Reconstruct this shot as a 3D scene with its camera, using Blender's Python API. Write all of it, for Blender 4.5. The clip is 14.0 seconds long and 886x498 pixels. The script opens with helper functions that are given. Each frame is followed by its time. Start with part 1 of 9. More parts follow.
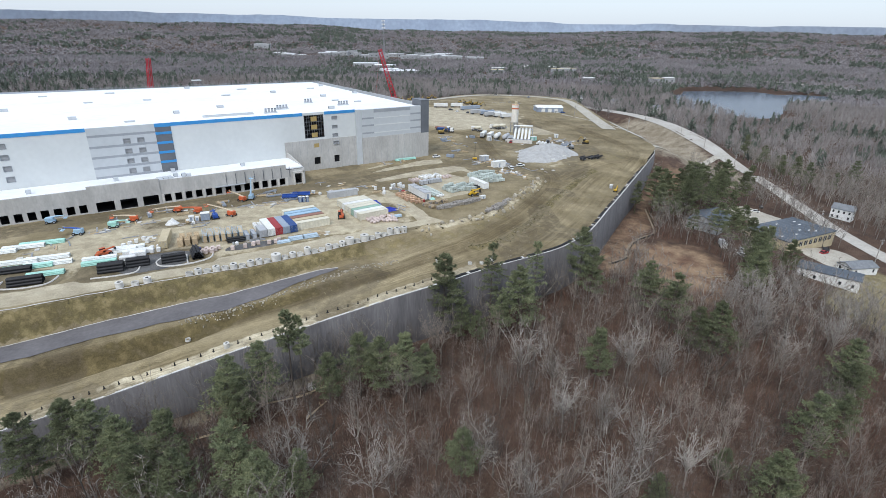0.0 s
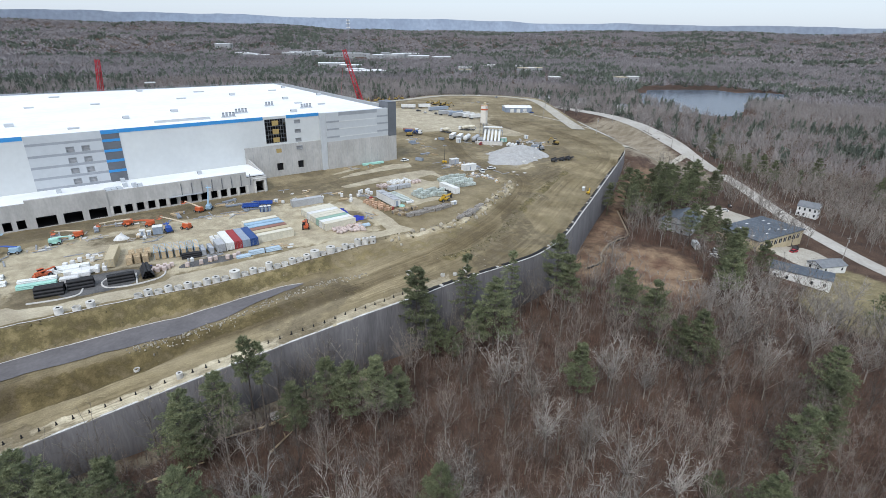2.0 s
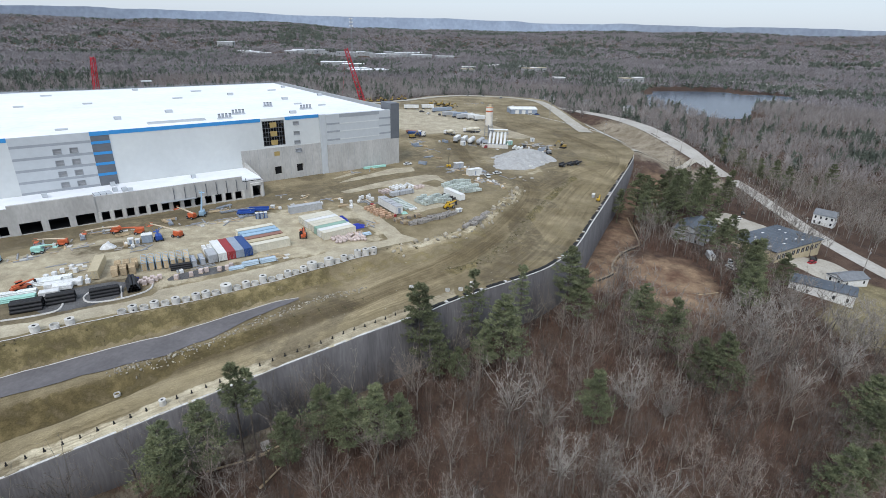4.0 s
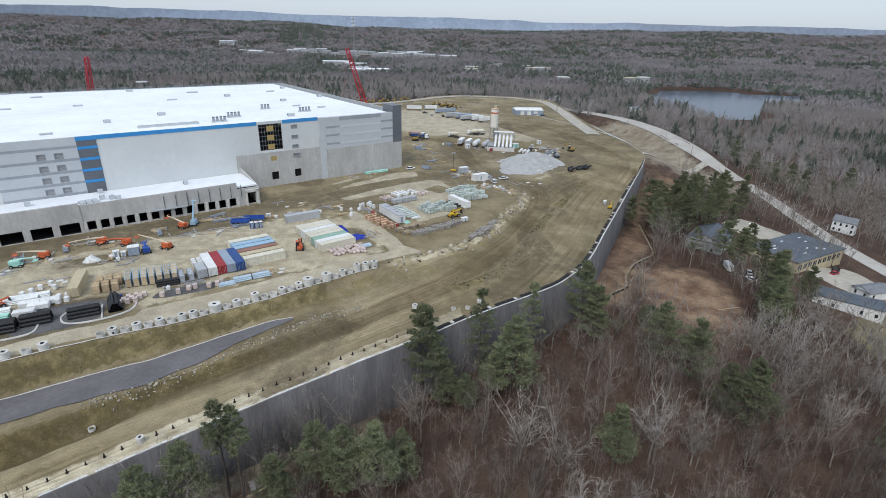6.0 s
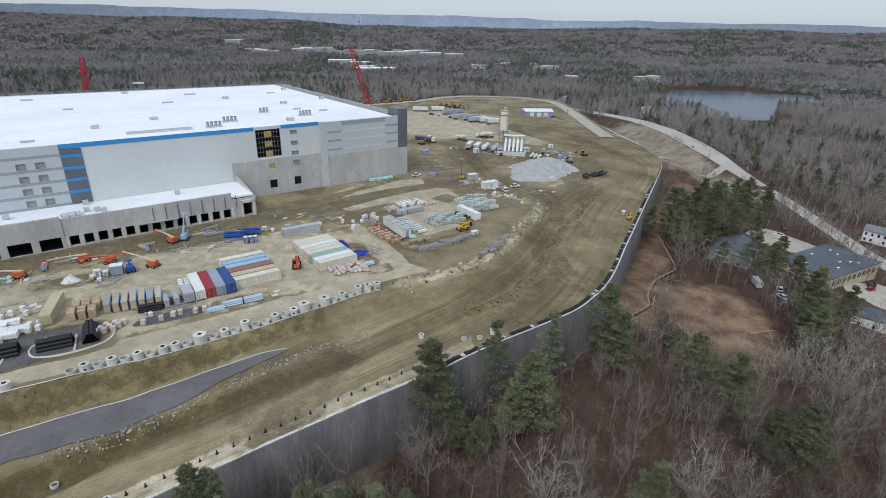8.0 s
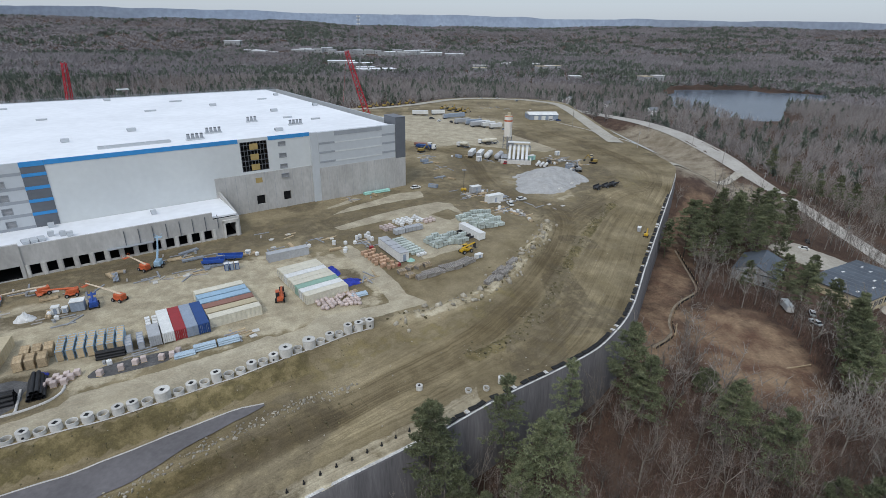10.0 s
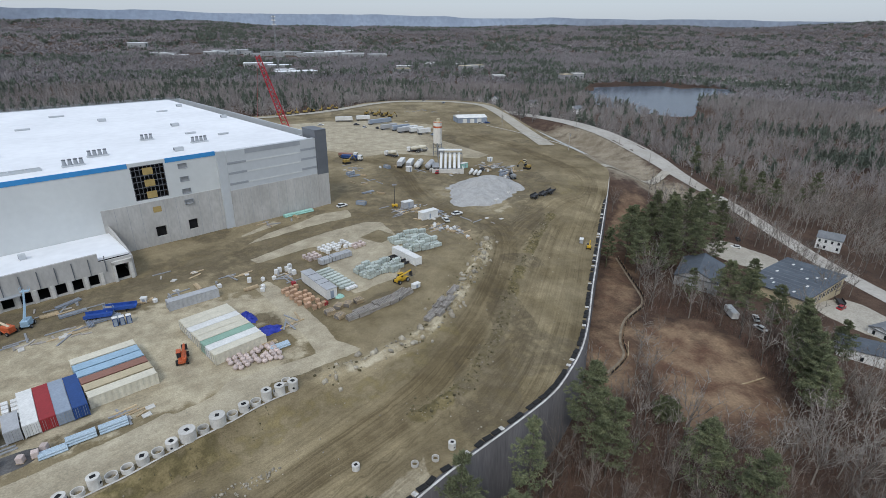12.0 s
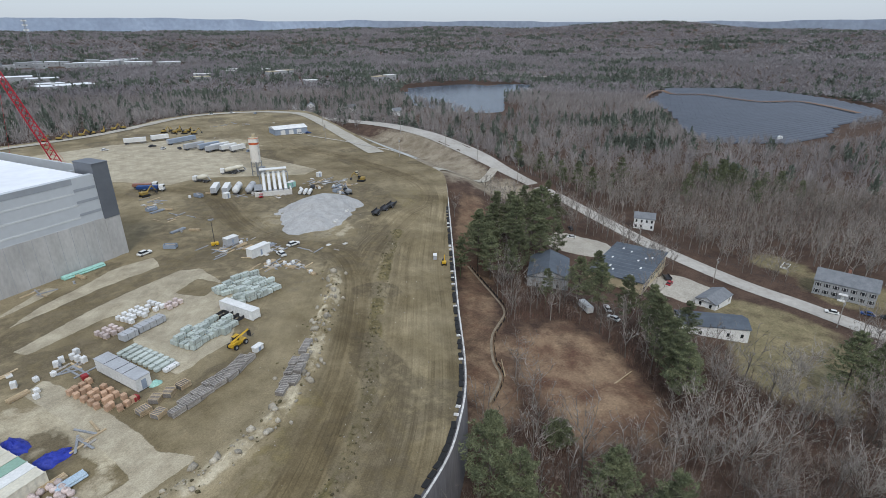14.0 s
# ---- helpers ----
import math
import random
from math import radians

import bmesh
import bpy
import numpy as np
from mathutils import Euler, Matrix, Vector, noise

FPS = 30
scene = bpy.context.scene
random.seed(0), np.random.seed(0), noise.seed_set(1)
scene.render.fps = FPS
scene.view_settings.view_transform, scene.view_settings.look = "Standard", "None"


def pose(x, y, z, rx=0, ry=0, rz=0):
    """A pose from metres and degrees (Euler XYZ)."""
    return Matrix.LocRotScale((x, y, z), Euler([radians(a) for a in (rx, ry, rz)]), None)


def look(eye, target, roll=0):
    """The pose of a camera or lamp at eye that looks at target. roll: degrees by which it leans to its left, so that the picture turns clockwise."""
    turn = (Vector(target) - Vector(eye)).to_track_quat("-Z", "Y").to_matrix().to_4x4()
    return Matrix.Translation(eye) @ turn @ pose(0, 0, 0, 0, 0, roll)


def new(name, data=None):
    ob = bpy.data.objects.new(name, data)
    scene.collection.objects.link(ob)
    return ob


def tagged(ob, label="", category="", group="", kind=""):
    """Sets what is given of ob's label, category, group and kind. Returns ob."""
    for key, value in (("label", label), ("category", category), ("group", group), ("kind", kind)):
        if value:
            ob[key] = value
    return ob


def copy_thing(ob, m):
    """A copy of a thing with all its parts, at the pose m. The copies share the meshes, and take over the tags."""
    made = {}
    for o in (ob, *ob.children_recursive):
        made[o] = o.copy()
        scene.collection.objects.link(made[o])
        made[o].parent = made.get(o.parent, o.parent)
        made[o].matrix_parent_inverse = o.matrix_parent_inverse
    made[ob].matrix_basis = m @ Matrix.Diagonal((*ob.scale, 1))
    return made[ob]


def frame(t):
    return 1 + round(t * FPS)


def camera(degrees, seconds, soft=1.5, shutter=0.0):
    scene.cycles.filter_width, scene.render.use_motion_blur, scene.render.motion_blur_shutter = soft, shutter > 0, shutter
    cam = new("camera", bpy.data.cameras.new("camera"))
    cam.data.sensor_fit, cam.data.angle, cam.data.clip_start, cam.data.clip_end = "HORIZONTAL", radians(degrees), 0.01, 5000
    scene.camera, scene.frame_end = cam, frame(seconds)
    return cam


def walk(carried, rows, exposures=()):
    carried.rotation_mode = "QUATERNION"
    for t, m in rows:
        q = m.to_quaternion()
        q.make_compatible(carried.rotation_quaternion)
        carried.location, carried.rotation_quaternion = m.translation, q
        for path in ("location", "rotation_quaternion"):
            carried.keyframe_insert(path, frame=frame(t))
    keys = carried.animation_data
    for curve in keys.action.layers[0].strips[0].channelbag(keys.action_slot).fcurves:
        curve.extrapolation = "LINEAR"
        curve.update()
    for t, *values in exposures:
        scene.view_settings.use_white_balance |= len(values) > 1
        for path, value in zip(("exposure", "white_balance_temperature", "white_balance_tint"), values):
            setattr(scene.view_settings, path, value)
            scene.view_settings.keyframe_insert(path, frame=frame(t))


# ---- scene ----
cam = camera(79.9, 14.0, soft=0.6)
PATH = [
    (0, (-2.591, -4.437, 64.529), (-2.516, -2.59, 63.765), 1.0),
    (0.5, (-2.409, -2.444, 64.497), (-2.251, -0.601, 63.735), 0.8),
    (1, (-2.346, -0.447, 64.592), (-2.171, 1.393, 63.829), 0.9),
    (1.5, (-2.34, 1.889, 64.65), (-2.158, 3.728, 63.887), 0.9),
    (2, (-2.325, 4.353, 64.689), (-2.14, 6.192, 63.925), 1.0),
    (2.5, (-2.397, 6.728, 64.74), (-2.21, 8.567, 63.975), 1.0),
    (3, (-2.475, 9.31, 64.749), (-2.288, 11.149, 63.984), 1.2),
    (5.5, (-2.421, 22.953, 64.618), (-2.245, 24.791, 63.849), 1.5),
    (6, (-2.298, 25.924, 64.636), (-2.127, 27.762, 63.867), 1.4),
    (6.5, (-2.244, 29.265, 64.709), (-2.077, 31.103, 63.938), 1.5),
    (7, (-2.25, 32.845, 64.824), (-2.089, 34.683, 64.051), 1.4),
    (7.5, (-2.25, 36.573, 64.948), (-2.096, 38.411, 64.174), 1.4),
    (8, (-2.079, 40.528, 64.987), (-1.929, 42.365, 64.212), 1.3),
    (10.5, (-0.198, 63.258, 66.267), (-0.055, 65.095, 65.489), 0.9),
    (11, (0.117, 68.042, 66.593), (0.261, 69.878, 65.814), 1.0),
    (11.5, (0.95, 73.019, 66.89), (1.09, 74.855, 66.109), 0.8),
    (12, (1.648, 77.031, 67.174), (2.037, 78.832, 66.398), 0.6),
    (12.5, (2.262, 82.288, 67.072), (2.835, 84.041, 66.298), 0.4),
    (13, (2.85, 87.712, 66.927), (3.727, 89.337, 66.158), 0.0),
    (13.5, (3.747, 93.001, 66.955), (4.688, 94.59, 66.188), -0.1),
    (14, (4.947, 98.563, 67.046), (5.908, 100.14, 66.28), -0.1),
]
walk(cam, [(t, look(eye, target, roll)) for t, eye, target, roll in PATH],
     exposures=[(0, 0.41), (3, 0.33), (6.5, 0.1), (11, -0.12), (14, 0.04)])

# ---- world, sun, exposure ----
world = bpy.data.worlds.new("world")
scene.world = world
world.use_nodes = True
wn = world.node_tree
sky = wn.nodes.new("ShaderNodeTexSky")
sky.sky_type = "NISHITA"
sky.sun_disc = False
sky.sun_elevation, sky.sun_rotation = radians(48), radians(205)
sky.air_density, sky.dust_density, sky.ozone_density = 1.0, 1.2, 2.0
veil = wn.nodes.new("ShaderNodeMix")  # thin even cloud over the clear sky
veil.data_type = "RGBA"
veil.inputs[0].default_value = 0.7
veil.inputs[7].default_value = (5.7, 6.5, 7.7, 1)
wn.links.new(sky.outputs[0], veil.inputs[6])
# an overcast sky is about twice as bright overhead as at the horizon
w_tc, w_sep, w_up, w_mul = (wn.nodes.new("ShaderNode" + k) for k in ("TexCoord", "SeparateXYZ", "MapRange", "Mix"))
wn.links.new(w_tc.outputs["Generated"], w_sep.inputs[0])
wn.links.new(w_sep.outputs["Z"], w_up.inputs[0])
w_up.inputs["To Min"].default_value, w_up.inputs["To Max"].default_value = 0.7, 1.15
w_mul.data_type, w_mul.blend_type = "RGBA", "MULTIPLY"
w_mul.inputs[0].default_value = 1.0
wn.links.new(veil.outputs[2], w_mul.inputs[6])
wn.links.new(w_up.outputs[0], w_mul.inputs[7])
wn.links.new(w_mul.outputs[2], wn.nodes["Background"].inputs[0])
wn.nodes["Background"].inputs[1].default_value = 0.15
sun_data = bpy.data.lights.new("sun", "SUN")
sun_data.energy, sun_data.angle, sun_data.color = 1.4, radians(14), (1.0, 0.985, 0.96)
sun = new("sun", sun_data)
az, el = radians(205), radians(48)
sun.matrix_world = look((math.sin(az) * math.cos(el) * 500, math.cos(az) * math.cos(el) * 500, math.sin(el) * 500), (0, 0, 0))

# ---- materials ----
MATS = {}


def mat(name, c1, c2=None, scale=0.5, rough=0.85, bump=0.0, bump_scale=8.0, metal=0.0, fine=0.25, island=0.0, objrand=0.0, stretch=(1, 1, 1)):
    """Two colours mixed by coarse noise, with fine grain, a little relief and, if asked, a shade for each piece."""
    m = bpy.data.materials.new(name)
    m.use_nodes = True
    nt = m.node_tree
    N, L = nt.nodes, nt.links
    bs = N["Principled BSDF"]
    bs.inputs["Roughness"].default_value, bs.inputs["Metallic"].default_value = rough, metal
    if "Specular IOR Level" in bs.inputs:
        bs.inputs["Specular IOR Level"].default_value = 0.3
    c2 = c2 or tuple(v * 0.72 for v in c1)
    tc, mp = N.new("ShaderNodeTexCoord"), N.new("ShaderNodeMapping")
    mp.inputs["Scale"].default_value = stretch
    L.new(tc.outputs["Object"], mp.inputs[0])
    n1, n2 = N.new("ShaderNodeTexNoise"), N.new("ShaderNodeTexNoise")
    n1.inputs["Scale"].default_value, n1.inputs["Detail"].default_value, n1.inputs["Roughness"].default_value = scale, 6, 0.62
    n2.inputs["Scale"].default_value, n2.inputs["Detail"].default_value = scale * 9.3, 3
    for n in (n1, n2):
        L.new(mp.outputs[0], n.inputs["Vector"])
    r = N.new("ShaderNodeValToRGB")
    r.color_ramp.elements[0].position, r.color_ramp.elements[1].position = 0.36, 0.64
    r.color_ramp.elements[0].color, r.color_ramp.elements[1].color = (*c2, 1), (*c1, 1)
    L.new(n1.outputs[0], r.inputs[0])
    g = N.new("ShaderNodeMapRange")
    g.inputs["From Min"].default_value, g.inputs["From Max"].default_value = 0.25, 0.75
    g.inputs["To Min"].default_value, g.inputs["To Max"].default_value = 1 - fine, 1 + fine
    L.new(n2.outputs[0], g.inputs[0])
    hv = N.new("ShaderNodeHueSaturation")
    L.new(r.outputs[0], hv.inputs["Color"])
    val = g.outputs[0]
    for amount, node, out in ((island, "ShaderNodeNewGeometry", "Random Per Island"), (objrand, "ShaderNodeObjectInfo", "Random")):
        if amount:
            o, q, mu = N.new(node), N.new("ShaderNodeMapRange"), N.new("ShaderNodeMath")
            q.inputs["To Min"].default_value, q.inputs["To Max"].default_value = 1 - amount, 1 + amount
            mu.operation = "MULTIPLY"
            L.new(o.outputs[out], q.inputs[0])
            L.new(val, mu.inputs[0])
            L.new(q.outputs[0], mu.inputs[1])
            val = mu.outputs[0]
    L.new(val, hv.inputs["Value"])
    L.new(hv.outputs[0], bs.inputs["Base Color"])
    if bump:
        b, n3 = N.new("ShaderNodeBump"), N.new("ShaderNodeTexNoise")
        n3.inputs["Scale"].default_value, n3.inputs["Detail"].default_value = bump_scale, 4
        L.new(mp.outputs[0], n3.inputs["Vector"])
        b.inputs["Strength"].default_value, b.inputs["Distance"].default_value = bump, 0.3
        L.new(n3.outputs[0], b.inputs["Height"])
        L.new(b.outputs[0], bs.inputs["Normal"])
    MATS[name] = m
    return m


mat("bark", (0.27, 0.24, 0.2), (0.16, 0.14, 0.115), 0.6, 0.9, island=0.3, objrand=0.35)
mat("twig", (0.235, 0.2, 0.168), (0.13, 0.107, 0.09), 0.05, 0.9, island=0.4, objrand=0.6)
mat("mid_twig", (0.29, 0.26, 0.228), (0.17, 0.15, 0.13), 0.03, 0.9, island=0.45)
# far twigs: colours lightened and greyed to stand in for haze
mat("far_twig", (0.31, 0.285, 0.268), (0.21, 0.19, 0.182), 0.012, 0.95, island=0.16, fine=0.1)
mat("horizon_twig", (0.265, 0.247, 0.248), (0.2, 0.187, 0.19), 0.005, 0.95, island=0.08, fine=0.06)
mat("brush", (0.18, 0.1, 0.072), (0.115, 0.068, 0.052), 0.04, 0.95, island=0.35)
mat("pine_bark", (0.13, 0.108, 0.09), (0.08, 0.066, 0.055), 0.6, 0.9, objrand=0.3)
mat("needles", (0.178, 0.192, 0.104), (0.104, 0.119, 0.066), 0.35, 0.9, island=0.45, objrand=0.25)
# far evergreens: green shifted bluer, haze put into the colour
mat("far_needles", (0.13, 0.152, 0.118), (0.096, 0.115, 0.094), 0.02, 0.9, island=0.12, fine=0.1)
mat("concrete", (0.49, 0.48, 0.455), (0.385, 0.375, 0.355), 0.16, 0.85, 0.1, 6, fine=0.1, stretch=(1, 1, 0.4))
mat("precast", (0.6, 0.585, 0.54), (0.48, 0.465, 0.43), 0.8, 0.85, 0.15, 10, fine=0.12, objrand=0.12)
mat("wall_face", (0.125, 0.118, 0.118), (0.085, 0.08, 0.081), 0.25, 0.8, 0.3, 3, fine=0.2, stretch=(1, 1, 0.12))
mat("cap_white", (0.62, 0.61, 0.58), (0.4, 0.38, 0.35), 0.35, 0.85, fine=0.3)
mat("panel_white", (0.60, 0.62, 0.61), (0.56, 0.58, 0.575), 0.06, 0.5, fine=0.03)
mat("panel_pale", (0.5, 0.525, 0.54), (0.46, 0.485, 0.5), 0.06, 0.5, fine=0.04)
mat("panel_grey", (0.33, 0.35, 0.37), (0.29, 0.31, 0.33), 0.06, 0.5, fine=0.05)
mat("panel_dark", (0.14, 0.15, 0.165), (0.115, 0.125, 0.14), 0.08, 0.5, fine=0.06)
mat("stripe_blue", (0.05, 0.27, 0.58), (0.045, 0.25, 0.54), 0.1, 0.45, fine=0.04)
mat("roof_white", (0.8, 0.815, 0.83), (0.72, 0.735, 0.75), 0.035, 0.6, fine=0.05)
# near-black that stands in for the shade inside openings
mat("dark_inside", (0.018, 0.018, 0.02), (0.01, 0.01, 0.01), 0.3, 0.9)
mat("asphalt", (0.15, 0.14, 0.142), (0.115, 0.108, 0.11), 0.12, 0.9, 0.1, 12, fine=0.12)
mat("old_road", (0.43, 0.405, 0.36), (0.35, 0.325, 0.285), 0.06, 0.9, 0.1, 12, fine=0.15)
mat("slab", (0.42, 0.39, 0.325), (0.34, 0.31, 0.255), 0.15, 0.9, 0.15, 8, fine=0.18)
mat("water", (0.085, 0.1, 0.125), (0.06, 0.073, 0.095), 0.01, 0.22, 0.25, 0.3)
MATS["water"].node_tree.nodes["Principled BSDF"].inputs["Specular IOR Level"].default_value = 0.06
mat("solar_glass", (0.066, 0.076, 0.098), (0.045, 0.054, 0.072), 0.05, 0.4, fine=0.15)
# blue of distance haze mixed into the hill colour
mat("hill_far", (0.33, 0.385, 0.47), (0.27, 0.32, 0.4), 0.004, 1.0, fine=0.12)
mat("bank_soil", (0.24, 0.15, 0.10), (0.17, 0.11, 0.075), 0.05, 0.95, fine=0.25)
mat("louvre", (0.33, 0.335, 0.34), (0.27, 0.275, 0.28), 0.5, 0.6, fine=0.15, stretch=(0.2, 0.2, 6))
mat("plywood", (0.42, 0.31, 0.12), (0.34, 0.25, 0.1), 0.6, 0.8, fine=0.1)

# ---- plan ----
WALL = [(-190, 26), (-130, 60), (-100, 77), (-76, 90.3), (-53.4, 102.4), (-31.8, 114.7), (-14.6, 124), (3.6, 134.3), (18.1, 144.3), (32.6, 153.2), (43.5, 160.5),
        (51, 168), (57.5, 176), (64.5, 187), (74.5, 204.7), (84.6, 222), (104.5, 256), (132.5, 304), (145, 327), (148.5, 340), (149, 352), (150, 366), (151, 395), (152, 430), (156, 480), (164, 560), (168, 606)]
# past the wall the site runs on to the pale road round its far end
FAR_EDGE = [(158, 634), (130, 646), (100, 648), (68, 642), (40, 622), (20, 592), (0, 571), (-32, 551), (-64, 538), (-130, 516), (-230, 492), (-340, 470)]


def smooth_line(pts, step):
    """A Catmull-Rom curve through plan points, in even steps."""
    p = np.array([pts[0], *pts, pts[-1]], float)
    out = []
    for i in range(1, len(p) - 2):
        a, b, c, d = p[i - 1 : i + 3]
        n = max(2, int(np.linalg.norm(c - b) / step))
        for k in range(n):
            t = k / n
            out.append(0.5 * (2 * b + (c - a) * t + (2 * a - 5 * b + 4 * c - d) * t * t + (3 * b - a - 3 * c + d) * t**3))
    return np.array([*out, p[-1]])


WL = smooth_line(WALL, 2.0)
BL = smooth_line(WALL + FAR_EDGE, 2.0)
RING = smooth_line([(-200, 62), (-120, 107), (-73, 131.9), (-53, 141.2), (-35.7, 151.6), (-22, 161), (-9.5, 169), (4, 172), (16, 180), (26, 192), (36, 208), (43, 224), (52, 246), (75, 262)], 2.0)


def near_line(line, x, y):
    """Distance to a line in plan, the index of the nearest point, and the side (positive: to the left of its run)."""
    P = np.stack([np.ravel(x), np.ravel(y)], 1)
    best, idx = np.full(len(P), 1e9), np.zeros(len(P), int)
    for s in range(0, len(line), 64):
        d = ((P[:, None] - line[None, s : s + 64]) ** 2).sum(-1)
        k = d.argmin(1)
        v = d[np.arange(len(P)), k]
        w = v < best
        best[w], idx[w] = v[w], k[w] + s
    j = np.clip(idx, 1, len(line) - 2)
    tan = line[j + 1] - line[j - 1]
    tan = tan / np.linalg.norm(tan, axis=1, keepdims=True)
    off = P - line[idx]
    side = tan[:, 0] * off[:, 1] - tan[:, 1] * off[:, 0]
    return np.sqrt(best), idx, side


def wall_top(x):
    return np.interp(x, [-190, -120, -76, -49, -11, 10, 50, 85, 150], [-20, -15, -11.5, -8.2, -4.5, -3.3, -3.5, -5, -5.4])


def ramp(v, a, b):
    t = np.clip((v - a) / (b - a), 0, 1)
    return t * t * (3 - 2 * t)


NV = np.random.RandomState(5).rand(512, 512)


def bumps(x, y, size):
    """Smooth value noise in -0.5..0.5."""
    u, v = np.asarray(x) / size + 100.37, np.asarray(y) / size + 77.71
    i, j = np.floor(u).astype(int), np.floor(v).astype(int)
    f, g = u - i, v - j
    f, g = f * f * (3 - 2 * f), g * g * (3 - 2 * g)
    at = lambda a, b: NV[a % 512, b % 512]
    return (at(i, j) * (1 - f) + at(i + 1, j) * f) * (1 - g) + (at(i, j + 1) * (1 - f) + at(i + 1, j + 1) * f) * g - 0.5


ROUGH = smooth_line([(14, 157), (24.4, 163.5), (32.8, 173.8), (39.8, 185.5), (48.1, 201.6), (59.5, 222.8), (74.9, 247.8), (86.6, 264.5)], 2.0)
BERM = smooth_line([(-2, 172), (9.4, 177), (15.8, 179.8), (21.5, 185.7), (29.5, 196.4), (38.2, 210.5), (46.6, 225.9), (52.9, 241)], 2.0)


def site_z(x, y):
    """Height of the levelled site: flat round the building, stepping down to the haul road behind the tall wall."""
    x, y = np.asarray(x, float), np.asarray(y, float)
    shape = x.shape
    x, y = x.ravel(), y.ravel()
    dw, iw, _ = near_line(WL, x, y)
    sr = near_line(RING, x, y)[2]
    top = wall_top(WL[iw][:, 0])
    flat = -0.4 - 0.7 * ramp(-sr, -40, 0) * (x < 10) - 0.02 * np.clip(x - 10, 0, 200) - 0.012 * np.clip(y - 380, 0, 300)
    left = 1 - ramp(x, -14, 8)
    # left of the turning: haul road, cut bank, new road, bank below the rings
    low = top + 0.25 + 0.25 * ramp(dw, 4, 8)
    road = np.interp(x, [-120, -61, -27], [-9.2, -6.0, -3.9])
    zl = low + (road - low) * ramp(dw, 13.5, 17.3)
    zl = zl + (np.maximum(flat, road) - zl) * ramp(sr, -5.2, -1.0)
    # right of it: one long even fall from the berm to the wall
    f = dw / np.maximum(dw + np.maximum(-sr, 0), 1e-3)
    inner = np.where(sr > 0, 1.0, f)
    zr = top + 0.15 + (flat - top) * ramp(inner, 0.0, 1.0)
    z = left * zl + (1 - left) * zr
    z = np.where(sr > 0, np.where(left > 0.5, zl, zr), z)
    z = z - 1.5 * (1 - ramp(np.abs(dw - 14.2), 1.0, 4.0)) * ramp(x, -96, -78) * (1 - ramp(x, -60, -50))
    inbox = (x > -12) & (x < 100) & (y > 148) & (y < 275)
    db, dg = np.full(len(x), 99.0), np.full(len(x), 99.0)
    db[inbox], dg[inbox] = near_line(BERM, x[inbox], y[inbox])[0], near_line(ROUGH, x[inbox], y[inbox])[0]
    z = z + np.exp(-((db / 1.9) ** 2)) * (1.2 + 1.2 * bumps(x, y, 6) + 0.9 * bumps(x, y, 2.6)) + np.exp(-((dg / 1.5) ** 2)) * (0.6 + 0.8 * bumps(x, y, 4))
    z = z + 1.6 * np.exp(-(np.hypot((x - 88) / 13, (y - 281) / 7) ** 2)) + 1.8 * np.exp(-(np.hypot((x - 104) / 7, (y - 300) / 15) ** 2))
    rough = bumps(x, y, 9) * 0.5 + bumps(x, y, 3.1) * 0.28
    return (z + rough * (0.35 + 0.65 * (sr < 2)) * ramp(dw, 0.5, 3)).reshape(shape)


ROAD_E = smooth_line([(222, 90), (215, 152), (213, 180), (210.5, 204), (213, 250), (218.5, 287), (221.5, 324), (221, 367), (222, 395), (224, 430), (223.5, 468), (216.5, 526), (197.4, 575), (186, 618), (168, 668), (150, 720), (140, 790), (120, 900)], 4.0)


def road_z(y):
    return np.interp(y, [60, 153, 205, 240, 290, 340, 400, 480, 560, 700], [-31, -30, -29.5, -29, -27.5, -23.5, -17, -12.5, -12, -13])


LAKE = [(366, 770), (388, 690), (432, 648), (476, 700), (545, 800), (625, 850), (700, 895), (715, 960), (610, 1025), (480, 1015), (410, 910)]
SOLAR = [(479, 392), (541, 353), (607, 348), (702, 376), (795, 372), (888, 408), (960, 500), (1004, 608), (986, 682), (880, 750), (780, 690), (680, 635), (638, 565), (513, 450)]


def off_area(poly, x, y):
    """Distance out from a plan area; negative inside it."""
    x, y = np.asarray(x, float), np.asarray(y, float)
    d = np.full(x.shape, 1e9)
    inside = np.zeros(x.shape, bool)
    for (ax, ay), (bx, by) in zip(poly, poly[1:] + poly[:1]):
        vx, vy = bx - ax, by - ay
        t = np.clip(((x - ax) * vx + (y - ay) * vy) / (vx * vx + vy * vy), 0, 1)
        d = np.minimum(d, np.hypot(x - ax - t * vx, y - ay - t * vy))
        cross = (ay > y) != (by > y)
        inside ^= cross & (x < ax + (y - ay) * vx / (vy if vy else 1e-9))
    return np.where(inside, -d, d)


